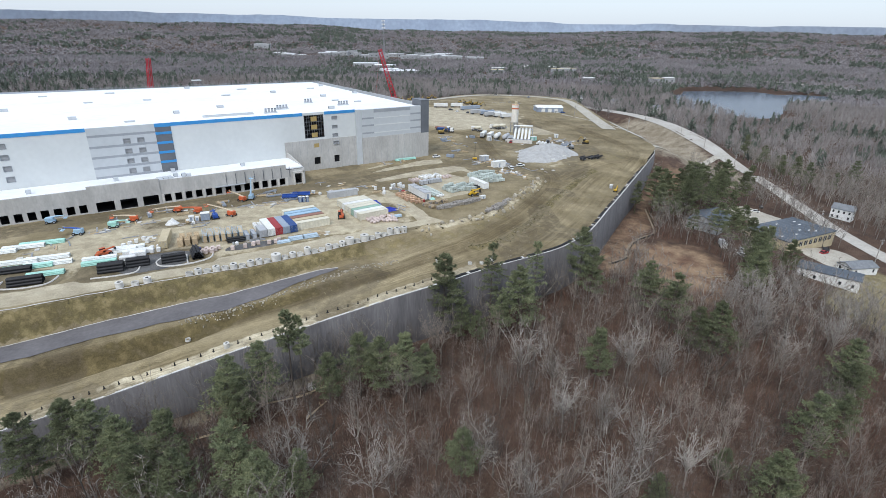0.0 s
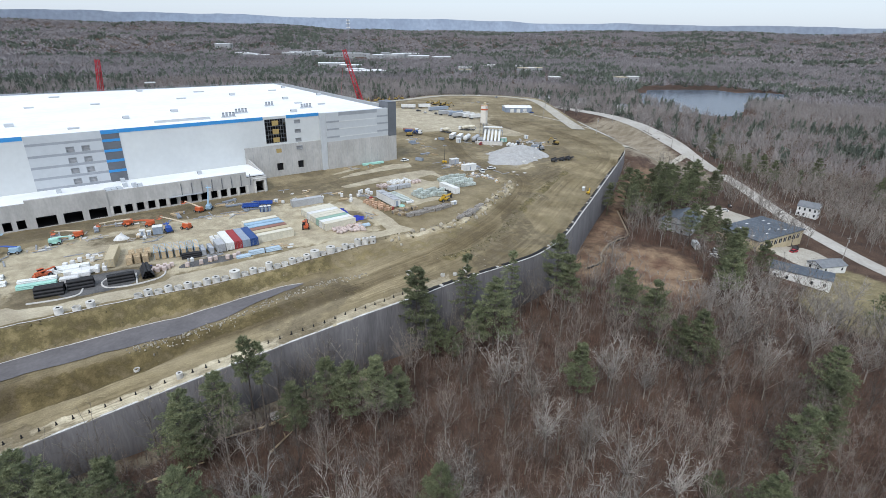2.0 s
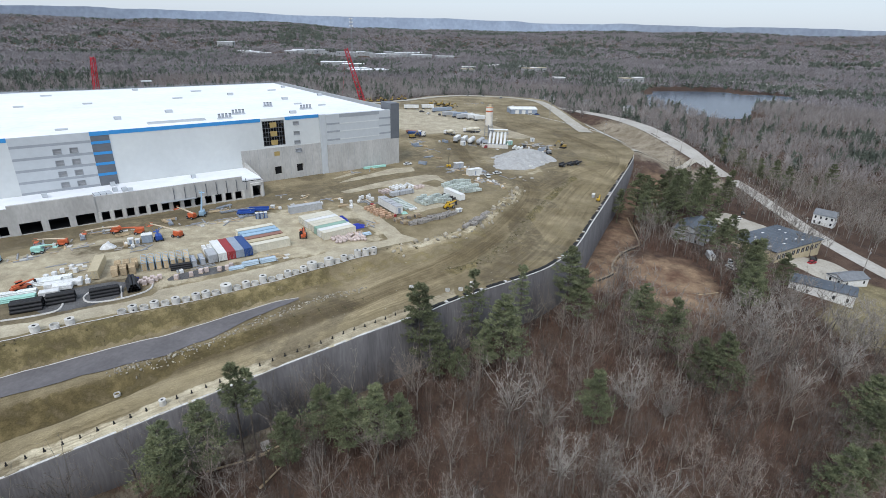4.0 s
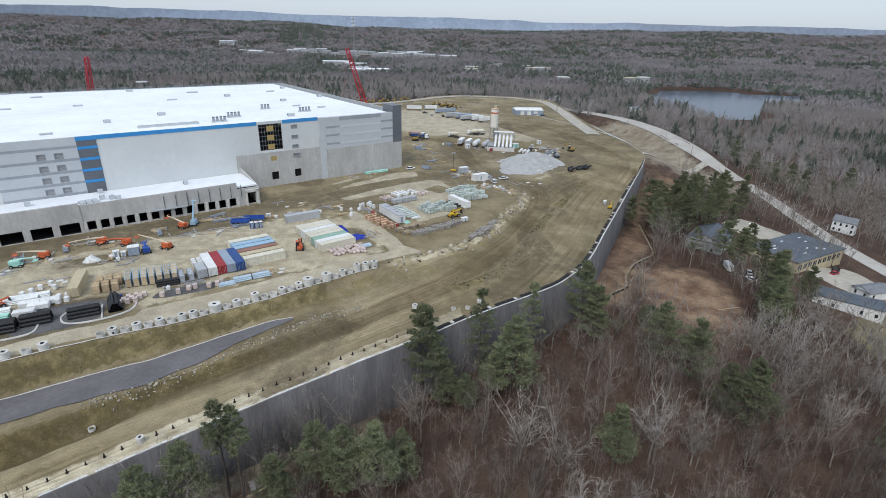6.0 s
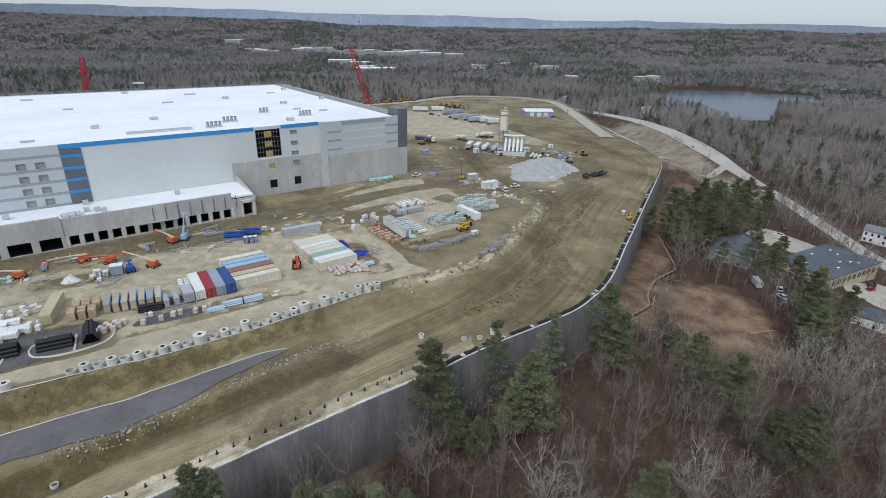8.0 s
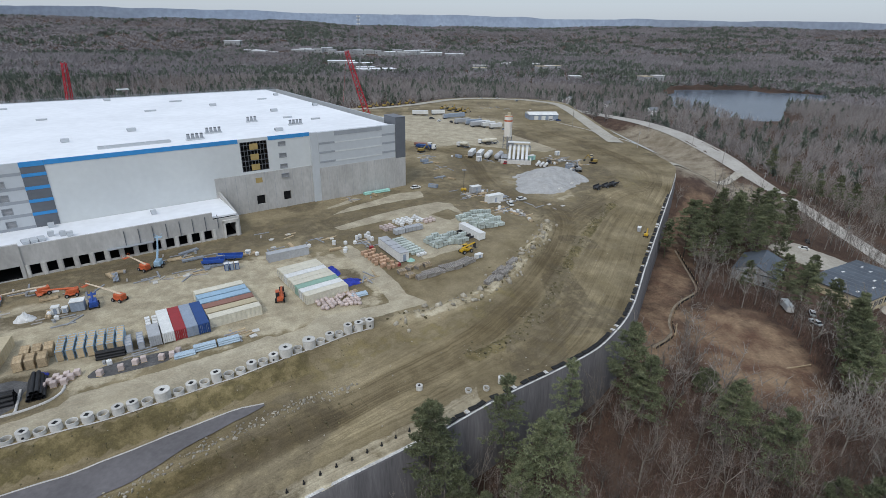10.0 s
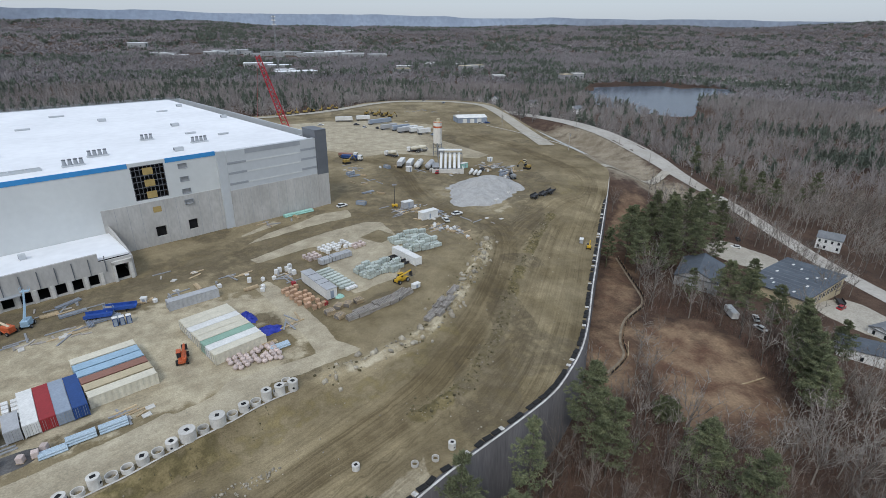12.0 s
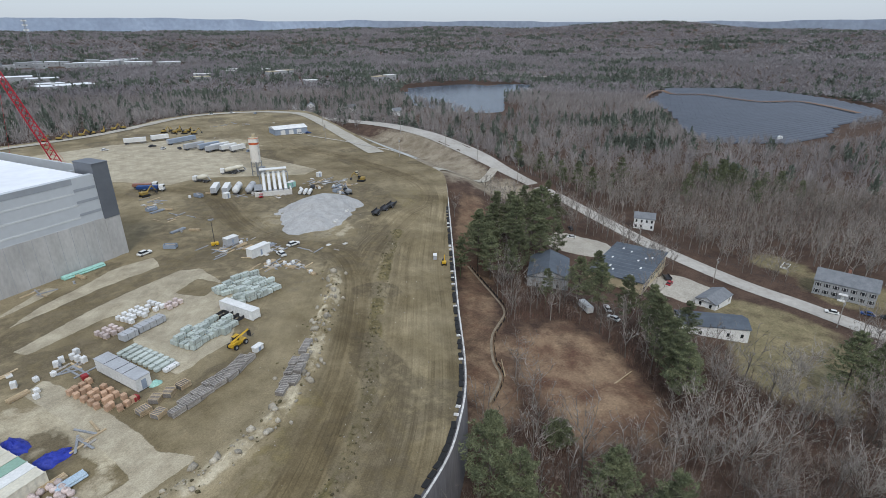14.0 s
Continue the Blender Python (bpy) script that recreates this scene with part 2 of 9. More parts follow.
def land_z(x, y):
    """Height of the natural ground: the valley below the wall, and the wooded country out to the far hills."""
    x, y = np.asarray(x, float), np.asarray(y, float)
    z = np.interp(x, [-400, -120, -30, 60, 105, 150, 190, 230, 300, 420], [-27, -24, -20.5, -20, -21.5, -25, -28, -30, -29, -31])
    z = z + bumps(x, y, 46) * 3.0 + bumps(x, y, 15) * 0.8
    rise = ramp(y, 270, 350) * (1 - ramp(x, 150, 215))
    z = z + (-7.0 - z) * rise
    d, i, _ = near_line(ROAD_E, x.ravel(), y.ravel())
    d = d.reshape(x.shape)
    rz = road_z(ROAD_E[i][:, 1]).reshape(x.shape)
    z = z + (rz - z) * (1 - ramp(d, 7, 38))
    far = np.hypot(x, y)
    hills = bumps(x, y, 620) * 34 + bumps(x, y, 240) * 12
    z = z + (-34 + hills - z) * ramp(far, 560, 900) * ramp(y, 300, 620)
    z = z + ramp(far, 1900, 4400) * (88 + 44 * bumps(x, y, 900)) + 60 * np.exp(-(((x - 3150) / 700) ** 2 + ((y - 2750) / 700) ** 2))
    z = z + (-38 - z) * (1 - ramp(off_area(LAKE, x, y), -12, 8)) 
    z = z + (-34.5 - z) * (1 - ramp(off_area(SOLAR, x, y), 0, 45))
    return z


def on_site(x, y):
    sw = near_line(BL, np.ravel(x), np.ravel(y))[2]
    return np.reshape((sw > 0) & (np.ravel(y) < 700), np.shape(x))


# ---- meshes from arrays ----
def np_mesh(name, V, F, material=None, smooth=False):
    """A mesh from an array of places and an array of faces of equal size."""
    me = bpy.data.meshes.new(name)
    V, F = np.asarray(V, np.float32), np.asarray(F, np.int32)
    k = F.shape[1]
    me.vertices.add(len(V))
    me.vertices.foreach_set("co", V.ravel())
    me.loops.add(F.size)
    me.loops.foreach_set("vertex_index", F.ravel())
    me.polygons.add(len(F))
    me.polygons.foreach_set("loop_start", np.arange(0, F.size, k, dtype=np.int32))
    if smooth:
        me.polygons.foreach_set("use_smooth", np.ones(len(F), bool))
    me.update(calc_edges=True)
    for m in [material] if isinstance(material, str) else material or []:
        me.materials.append(MATS[m])
    return me


def grid_faces(nx, ny):
    a = (np.arange(nx - 1)[:, None] * ny + np.arange(ny - 1)[None]).ravel()
    return np.stack([a, a + ny, a + ny + 1, a + 1], 1)


def spread(lo, hi, step, ends, grow=1.12):
    """Even steps between lo and hi, then ever longer ones out to the ends."""
    mid = list(np.arange(lo, hi + step / 2, step))
    for sign, end in ((-1, ends[0]), (1, ends[1])):
        s, v = step, mid[0] if sign < 0 else mid[-1]
        while abs(v - end) > s and (end - v) * sign > 0:
            s *= grow
            v += sign * s
            mid.insert(0, v) if sign < 0 else mid.append(v)
    return np.array(mid)


# ---- ground: one sheet to the horizon ----
gx, gy = spread(-150, 300, 4, (-4600, 4600)), spread(20, 480, 4, (-700, 4600))
GX, GY = np.meshgrid(gx, gy, indexing="ij")
GZ = land_z(GX, GY)
inside = on_site(GX, GY)
sz = site_z(GX, GY)
dW = near_line(WL, GX, GY)[0].reshape(GX.shape)
under = inside & (np.hypot(GX + 60, GY - 300) < 460)
GZ = np.where(under, np.minimum(GZ, sz - 2.5) * ramp(dW, 0, 10) + GZ * (1 - ramp(dW, 0, 10)), GZ)
GZ = np.where(under & (GY < 330), np.minimum(GZ, sz - 2.5), GZ)
def blob(x, y, cx, cy, rx, ry, turn=0.0, soft=0.3):
    """1 inside a turned oval, falling to 0 at its rim."""
    c, s = math.cos(radians(turn)), math.sin(radians(turn))
    u, v = ((x - cx) * c + (y - cy) * s) / rx, (-(x - cx) * s + (y - cy) * c) / ry
    return 1 - ramp((np.abs(u) ** 3 + np.abs(v) ** 3) ** (1 / 3), 1 - soft, 1 + soft)


def ground_material():
    m = bpy.data.materials.new("forest_floor")
    m.use_nodes = True
    N, L = m.node_tree.nodes, m.node_tree.links
    bs = N["Principled BSDF"]
    bs.inputs["Roughness"].default_value, bs.inputs["Specular IOR Level"].default_value = 0.95, 0.2
    tc, at_ = N.new("ShaderNodeTexCoord"), N.new("ShaderNodeVertexColor")
    at_.layer_name = "open"
    sp = N.new("ShaderNodeSeparateColor")
    L.new(at_.outputs["Color"], sp.inputs[0])

    def tone(scale, a, b, ca, cb):
        n, r = N.new("ShaderNodeTexNoise"), N.new("ShaderNodeValToRGB")
        n.inputs["Scale"].default_value, n.inputs["Detail"].default_value, n.inputs["Roughness"].default_value = scale, 7, 0.65
        r.color_ramp.elements[0].position, r.color_ramp.elements[1].position = a, b
        r.color_ramp.elements[0].color, r.color_ramp.elements[1].color = (*ca, 1), (*cb, 1)
        L.new(tc.outputs["Object"], n.inputs["Vector"])
        L.new(n.outputs[0], r.inputs[0])
        return n.outputs[0], r.outputs[0]

    fine, grain = tone(1.6, 0.3, 0.7, (0.7, 0.7, 0.7), (1.25, 1.25, 1.25))
    mid, leaf = tone(0.13, 0.35, 0.65, (0.062, 0.039, 0.028), (0.108, 0.07, 0.05))
    _, bare = tone(0.09, 0.36, 0.62, (0.12, 0.066, 0.043), (0.29, 0.2, 0.125))
    _, hay = tone(0.2, 0.35, 0.65, (0.15, 0.127, 0.068), (0.26, 0.215, 0.12))
    _, dirt = tone(0.07, 0.35, 0.65, (0.17, 0.135, 0.09), (0.32, 0.275, 0.205))
    c = leaf
    for sock, col in ((sp.outputs[0], bare), (sp.outputs[1], hay), (sp.outputs[2], dirt)):
        a, e, x = N.new("ShaderNodeMath"), N.new("ShaderNodeMapRange"), N.new("ShaderNodeMix")
        a.operation, x.data_type = "ADD", "RGBA"
        L.new(sock, a.inputs[0])
        L.new(mid, a.inputs[1])
        e.inputs["From Min"].default_value, e.inputs["From Max"].default_value = 0.8, 1.15
        L.new(a.outputs[0], e.inputs[0])
        L.new(e.outputs[0], x.inputs[0])
        L.new(c, x.inputs[6])
        L.new(col, x.inputs[7])
        c = x.outputs[2]
    x = N.new("ShaderNodeMix")
    x.data_type, x.blend_type = "RGBA", "MULTIPLY"
    x.inputs[0].default_value = 1.0
    L.new(c, x.inputs[6])
    L.new(grain, x.inputs[7])
    L.new(x.outputs[2], bs.inputs["Base Color"])
    b = N.new("ShaderNodeBump")
    b.inputs["Strength"].default_value, b.inputs["Distance"].default_value = 0.6, 0.4
    L.new(fine, b.inputs["Height"])
    L.new(b.outputs[0], bs.inputs["Normal"])
    MATS["forest_floor"] = m


ground_material()
ground = new("ground", np_mesh("ground", np.stack([GX.ravel(), GY.ravel(), GZ.ravel()], 1), grid_faces(len(gx), len(gy)), "forest_floor", True))
zx, zy = GX.ravel(), GY.ravel()
op = np.ones((len(zx), 4), np.float32)
op[:, 0] = 0.66 * np.maximum.reduce([blob(zx, zy, 100, 182, 18, 31, -18, 0.5), 0.85 * blob(zx, zy, 84, 204, 9, 36, -30, 0.5), 0.8 * blob(zx, zy, 132, 280, 9, 52, -33, 0.4), 0.8 * blob(zx, zy, 98, 228, 7, 26, -30, 0.4)])
op[:, 1] = 0.66 * np.maximum.reduce([blob(zx, zy, 188, 178, 15, 22, 15), blob(zx, zy, 243, 203, 9, 13), blob(zx, zy, 240, 174, 16, 17), blob(zx, zy, 170, 160, 32, 19, 25)])
op[:, 2] = 0.66 * np.maximum(blob(zx, zy, 178, 430, 40, 100, -6, 0.2), blob(zx, zy, 190, 340, 26, 26, 0, 0.3))
fw = near_line(WL, zx, zy)[2]
op[:, 2] = np.maximum(op[:, 2], 0.66 * (1 - ramp(np.abs(fw + 3.5), 2.0, 4.0)) * ramp(zx, -125, -110) * (1 - ramp(zx, -12, 2)) * (zy < 135))
gca = ground.data.color_attributes.new("open", "FLOAT_COLOR", "POINT")
gca.data.foreach_set("color", op.ravel())
tagged(ground, "brown leaf-covered forest floor running out to the hills", "ground", kind="structure")


# ---- the levelled site ----
def site_material():
    m = bpy.data.materials.new("site_soil")
    m.use_nodes = True
    N, L = m.node_tree.nodes, m.node_tree.links
    bs = N["Principled BSDF"]
    bs.inputs["Roughness"].default_value = 0.95
    bs.inputs["Specular IOR Level"].default_value = 0.2
    tc = N.new("ShaderNodeTexCoord")

    def noise_of(scale, detail=6, rough=0.6, stretch=None):
        n = N.new("ShaderNodeTexNoise")
        n.inputs["Scale"].default_value, n.inputs["Detail"].default_value, n.inputs["Roughness"].default_value = scale, detail, rough
        src = tc.outputs["Object"]
        if stretch:
            mp = N.new("ShaderNodeMapping")
            mp.inputs["Rotation"].default_value, mp.inputs["Scale"].default_value = stretch
            L.new(src, mp.inputs[0])
            src = mp.outputs[0]
        L.new(src, n.inputs["Vector"])
        return n.outputs[0]

    def ramp_of(src, a, b, ca, cb):
        r = N.new("ShaderNodeValToRGB")
        r.color_ramp.elements[0].position, r.color_ramp.elements[1].position = a, b
        r.color_ramp.elements[0].color, r.color_ramp.elements[1].color = (*ca, 1), (*cb, 1)
        L.new(src, r.inputs[0])
        return r.outputs[0]

    def mix(f, a, b, kind="MIX"):
        x = N.new("ShaderNodeMix")
        x.data_type, x.blend_type = "RGBA", kind
        for sock, src in ((0, f), (6, a), (7, b)):
            if isinstance(src, (int, float)):
                x.inputs[sock].default_value = src
            else:
                L.new(src, x.inputs[sock])
        return x.outputs[2]

    big, mid, fine = noise_of(0.045), noise_of(0.3), noise_of(3.2, 5, 0.7)
    dirt = ramp_of(big, 0.38, 0.62, (0.185, 0.152, 0.092), (0.295, 0.25, 0.165))
    gravel = ramp_of(mid, 0.35, 0.65, (0.36, 0.318, 0.235), (0.45, 0.405, 0.305))
    grass = ramp_of(mid, 0.4, 0.62, (0.1, 0.086, 0.04), (0.225, 0.185, 0.1))
    mud = ramp_of(mid, 0.35, 0.65, (0.11, 0.092, 0.06), (0.18, 0.15, 0.1))
    at = N.new("ShaderNodeVertexColor")
    at.layer_name = "zone"
    sp = N.new("ShaderNodeSeparateColor")
    L.new(at.outputs["Color"], sp.inputs[0])

    def edge(src):
        """Breaks the rim of a zone up with noise."""
        a, s = N.new("ShaderNodeMath"), N.new("ShaderNodeMapRange")
        a.operation = "ADD"
        L.new(src, a.inputs[0])
        L.new(mid, a.inputs[1])
        s.inputs["From Min"].default_value, s.inputs["From Max"].default_value = 0.9, 1.08
        L.new(a.outputs[0], s.inputs[0])
        return s.outputs[0]

    c = mix(edge(sp.outputs[0]), dirt, gravel)
    c = mix(edge(sp.outputs[1]), c, grass)
    c = mix(edge(sp.outputs[2]), c, mud)
    # crisp compacted lanes: signed distance to their outline, frayed by noise
    sa, sj, ss = N.new("ShaderNodeAttribute"), N.new("ShaderNodeMath"), N.new("ShaderNodeMapRange")
    sa.attribute_name = "lane"
    sj.operation = "MULTIPLY_ADD"
    L.new(mid, sj.inputs[0])
    sj.inputs[1].default_value = 1.5
    L.new(sa.outputs["Fac"], sj.inputs[2])
    ss.inputs["From Min"].default_value, ss.inputs["From Max"].default_value = 0.86, 0.66
    L.new(sj.outputs[0], ss.inputs[0])
    lane = ramp_of(noise_of(0.22, 6, 0.65), 0.34, 0.62, (0.37, 0.33, 0.252), (0.455, 0.415, 0.325))
    c = mix(ss.outputs[0], c, lane)
    # wheel tracks, running along the wall
    ra, rm, rn = N.new("ShaderNodeAttribute"), N.new("ShaderNodeMapping"), N.new("ShaderNodeTexNoise")
    ra.attribute_name = "run"
    rm.inputs["Scale"].default_value = (0.2, 0.007, 1)
    rn.inputs["Scale"].default_value, rn.inputs["Detail"].default_value, rn.inputs["Roughness"].default_value = 1.0, 6, 0.72
    rn.inputs["Distortion"].default_value = 0.25
    L.new(ra.outputs["Vector"], rm.inputs[0])
    L.new(rm.outputs[0], rn.inputs["Vector"])
    ruts = ramp_of(rn.outputs[0], 0.41, 0.59, (0.8, 0.79, 0.77), (1.14, 1.135, 1.12))
    fm, fn = N.new("ShaderNodeMapping"), N.new("ShaderNodeTexNoise")
    fm.inputs["Scale"].default_value = (1.5, 0.018, 1)
    fn.inputs["Scale"].default_value, fn.inputs["Detail"].default_value, fn.inputs["Roughness"].default_value, fn.inputs["Distortion"].default_value = 1.0, 3, 0.6, 0.5
    L.new(ra.outputs["Vector"], fm.inputs[0])
    L.new(fm.outputs[0], fn.inputs["Vector"])
    ruts = mix(1.0, ruts, ramp_of(fn.outputs[0], 0.36, 0.54, (0.74, 0.72, 0.69), (1.09, 1.09, 1.08)), "MULTIPLY")
    tr = N.new("ShaderNodeMath")
    tr.operation = "MULTIPLY"
    tr.inputs[1].default_value = 0.9
    tk = N.new("ShaderNodeMath")
    tk.operation = "MULTIPLY"
    L.new(at.outputs["Alpha"], tk.inputs[0])
    L.new(ramp_of(noise_of(0.05, 4, 0.6), 0.4, 0.58, (0.5, 0.5, 0.5), (1, 1, 1)), tk.inputs[1])
    L.new(tk.outputs[0], tr.inputs[0])
    c = mix(tr.outputs[0], c, ruts, "MULTIPLY")
    # soil worn pale by wheels, or dark where it lies loose and damp
    wa, wj = N.new("ShaderNodeAttribute"), N.new("ShaderNodeMath")
    wa.attribute_name = "wear"
    wj.operation = "MULTIPLY_ADD"
    L.new(mid, wj.inputs[0])
    wj.inputs[1].default_value = 0.5
    L.new(wa.outputs["Fac"], wj.inputs[2])
    c = mix(1.0, c, ramp_of(wj.outputs[0], 0.22, 1.08, (0.66, 0.62, 0.55), (1.26, 1.25, 1.22)), "MULTIPLY")
    # stains and damp patches
    st = ramp_of(noise_of(0.12, 7, 0.7), 0.4, 0.6, (0.68, 0.66, 0.63), (1.1, 1.09, 1.06))
    c = mix(0.55, c, st, "MULTIPLY")
    g = N.new("ShaderNodeMapRange")
    g.inputs["From Min"].default_value, g.inputs["From Max"].default_value = 0.3, 0.7
    g.inputs["To Min"].default_value, g.inputs["To Max"].default_value = 0.74, 1.22
    L.new(fine, g.inputs[0])
    hv = N.new("ShaderNodeHueSaturation")
    L.new(c, hv.inputs["Color"])
    L.new(g.outputs[0], hv.inputs["Value"])
    L.new(hv.outputs[0], bs.inputs["Base Color"])
    b = N.new("ShaderNodeBump")
    b.inputs["Strength"].default_value, b.inputs["Distance"].default_value = 0.5, 0.25
    L.new(fine, b.inputs["Height"])
    L.new(b.outputs[0], bs.inputs["Normal"])
    MATS["site_soil"] = m


site_material()
BX, BY, BA = 0.2, 289.0, radians(32.5)


def to_building(x, y):
    dx, dy = x - BX, y - BY
    return dx * math.cos(BA) + dy * math.sin(BA), -dx * math.sin(BA) + dy * math.cos(BA)


ST = 1.25
hx, hy = np.arange(-300, 172, ST), np.arange(30, 652, ST)
HX, HY = np.meshgrid(hx, hy, indexing="ij")
dw, iw, sw = (v.reshape(HX.shape) for v in near_line(BL, HX, HY))
out = sw < 0
snap = out & (dw < 2.4 * ST)
PX, PY = np.where(snap, BL[iw][..., 0], HX), np.where(snap, BL[iw][..., 1], HY)
HZ = site_z(PX, PY)
keep_v = ~out | snap
bu, bv = to_building(PX, PY)
hidden = (bv > 6) & (bv < 148) & (bu < -6)
V = np.stack([PX.ravel(), PY.ravel(), HZ.ravel()], 1)
F = grid_faces(len(hx), len(hy))
kv, hd = keep_v.ravel(), hidden.ravel()
F = F[kv[F].all(1) & ~hd[F].all(1)]
used = np.unique(F)
remap = np.zeros(len(V), int)
remap[used] = np.arange(len(used))
site = new("ground_site", np_mesh("ground_site", V[used], remap[F], "site_soil", True))
tagged(site, "graded brown dirt and pale gravel of the building site", "ground", kind="structure")
x, y = V[used][:, 0], V[used][:, 1]
dw1, iw1, _ = near_line(WL, x, y)
sr1 = near_line(RING, x, y)[2]
ux, vx = to_building(x, y)


def bar(cx, cy, half, wide, turn, soft=0.25):
    c, sn = math.cos(radians(turn)), math.sin(radians(turn))
    u, v = np.abs((x - cx) * c + (y - cy) * sn), np.abs(-(x - cx) * sn + (y - cy) * c)
    return (1 - ramp(u, half - wide * soft, half + wide * soft)) * (1 - ramp(v, wide * (1 - soft), wide * (1 + soft)))


# the ways that the trucks take: round the berm to the plant, up to the far end, and along the wall
HAUL = smooth_line([(-110, 88), (-62.5, 113.9), (-37.1, 127), (-11.8, 144.8), (4, 154.5), (17.2, 164.5), (31.3, 182.7), (38.9, 194.8), (48.5, 213), (58, 234.8), (61, 252.2), (55.2, 264.2), (43.3, 277.2), (36.9, 301.6), (34.4, 341.6), (20, 364.7)], 2.0)
CLIMB = smooth_line([(59, 236), (75.1, 257), (96.6, 276.7), (112, 288), (124, 309), (127, 332.5), (122.3, 365.8), (113.3, 403.4), (102.4, 447.4), (108, 520)], 2.0)
ALONG = smooth_line([(34.3, 158.5), (42.7, 168.7), (53.9, 186), (69.1, 212.7), (82.1, 236.6), (101.6, 267.3), (122, 300), (135.4, 334.5)], 2.0)
(dh, ih, sh_), (dc, ic, sc_), (da, ia, sa_) = (near_line(q, x, y) for q in (HAUL, CLIMB, ALONG))
drg, dbm = near_line(ROUGH, x, y)[0], near_line(BERM, x, y)[0]
gravel = np.zeros(len(x))
for g in ((-70, 172, 62, 24, 31), (-30, 189, 24, 20, 32), (40, 440, 40, 60, -12)):
    gravel = np.maximum(gravel, 1.15 * blob(x, y, *g))
gravel = np.maximum(gravel, 1.0 * (1 - ramp(np.abs(dw1 - 2.6), 1.8, 3.4)) * (x < 14))
gravel = np.maximum(gravel, (0.72 + 0.5 * bumps(x, y, 5)) * (1 - ramp(dbm, 1.6, 3.6)))
gravel *= 1 - bar(-16, 189, 6, 5, -57) * 0.8
gravel = np.maximum(gravel, 0.7 * blob(x, y, 62, 292, 30, 26, 42, 0.3))
grass = ((sr1 < -0.8) & (sr1 > -4.8) & (x < -22)) * 1.0
grass = np.maximum(grass, 0.95 * (1 - ramp(np.abs(dw1 - 15.6), 1.9, 2.7)) * (x < -24))
grass = np.maximum(grass, 0.75 * (1 - ramp(np.abs(sr1 + 5.5), 2.5, 6)) * (x > -24) * (x < 30))
grass = np.maximum(grass, (0.95 + 0.7 * bumps(x, y, 4)) * (1 - ramp(drg, 1.4, 2.8)))
grass = np.maximum(grass, 0.7 * blob(x, y, 105, 300, 14, 22, -30, 0.4))
grass = np.maximum(grass, 0.9 * (1 - ramp(np.abs(dw1 - 14.5), 2.0, 4.5)) * (x > -96) * (x < -52))
mud = 0.8 * (1 - ramp(np.abs(vx + 27), 5, 11)) * (ux > -190) * (ux < -40)
mud = np.maximum(mud, 0.7 * (1 - ramp(np.abs(vx + 22), 8, 20)) * (ux > -75) * (ux < 30))
mud = np.maximum(mud, (0.62 * (1 - ramp(np.abs(vx + 42), 26, 44)) + 0.35 * bumps(x, y, 14)) * ramp(ux, -78, -62) * (ux < 45))
yard = np.maximum(blob(x, y, -70, 172, 66, 25, 31, 0.15), blob(x, y, -30, 189, 24, 20, 32, 0.15)) * ramp(-vx, 30, 37)
mud *= 1 - 0.8 * yard
mud = np.maximum(mud, 0.66 * blob(x, y, 45, 305, 48, 42, 20, 0.4) + 0.3 * bumps(x, y, 14))
mud = np.maximum(mud, 1.0 * blob(x, y, -85, 142, 20, 9, 27, 0.3))
mud = np.maximum(mud, 1.0 * blob(x, y, -112, 130, 11, 7, 22, 0.3))
mud = np.maximum(mud, 0.75 * ramp(bumps(x, y, 17), 0.17, 0.27) * (yard < 0.3))
for g in ((-6, 210, 7, 11, 30), (12, 203, 13, 3.5, 32), (30, 240, 9, 6, 33), (8, 221, 10, 6, 33), (-17, 196, 5, 8, 30), (36, 268, 12, 14, 30), (52, 336, 20, 6, 20), (86, 338, 10, 10, 0), (-60, 162, 9, 5, 28), (-90, 176, 14, 5, 25), (-70, 203, 16, 6, 30), (-46, 163, 8, 3, 27)):
    mud = np.maximum(mud, 0.78 * blob(x, y, *g, 0.4))
tracks = np.where((sr1 < 0) | (np.minimum(dh, dc) < 9), 1.0, 0.25) * np.where(grass > 0.6, 0.35, 1.0)
zone = np.ones((len(x), 4), np.float32)
zone[:, 0], zone[:, 1], zone[:, 2], zone[:, 3] = np.clip(gravel, 0, 1.2) * 0.66, grass * 0.62, np.clip(mud, 0, 1) * 0.7, tracks
# compacted pale lanes: the yard floor, the tee, two strips by the tower, the road inside the rings, the far apron
LANES = [
    [(-22.1, 216.8), (-18.4, 220.1), (-10.4, 207.7), (-3.4, 193.5), (-0.2, 185.7), (6.0, 180.5), (2.0, 179), (-8.2, 174), (-17, 171), (-24, 168), (-26, 173), (-4.6, 181.2), (-5.4, 184.0), (-12.8, 199.8)],
    [(-25.4, 236.3), (-8.3, 251.7), (12.6, 264.6), (18.2, 263.1), (23.4, 245.5), (23.9, 232.7), (17.6, 215.3), (5.2, 207.4), (-0.6, 219.9), (-2.3, 233.2), (5.1, 243.2), (-7.1, 243.2), (-22.4, 233.1)],
    [(-27.8, 249.6), (-17.7, 256.6), (-8.2, 263.3), (2.6, 268.4), (7.9, 271.5), (6.7, 279.7), (-4.9, 276), (-9.6, 270.5), (-22.1, 259.0)],
    [(-32.3, 255.6), (-21.1, 271.9), (-18.2, 268.9), (-26.9, 259.8)],
    [(-70, 470), (-20, 400), (1.9, 390), (20, 372), (34, 380), (52, 374), (67.6, 368), (83, 363), (92, 371), (80, 402), (70, 428), (66, 452), (60, 480), (44, 508), (20, 500), (-3, 502), (-40, 490)],
]
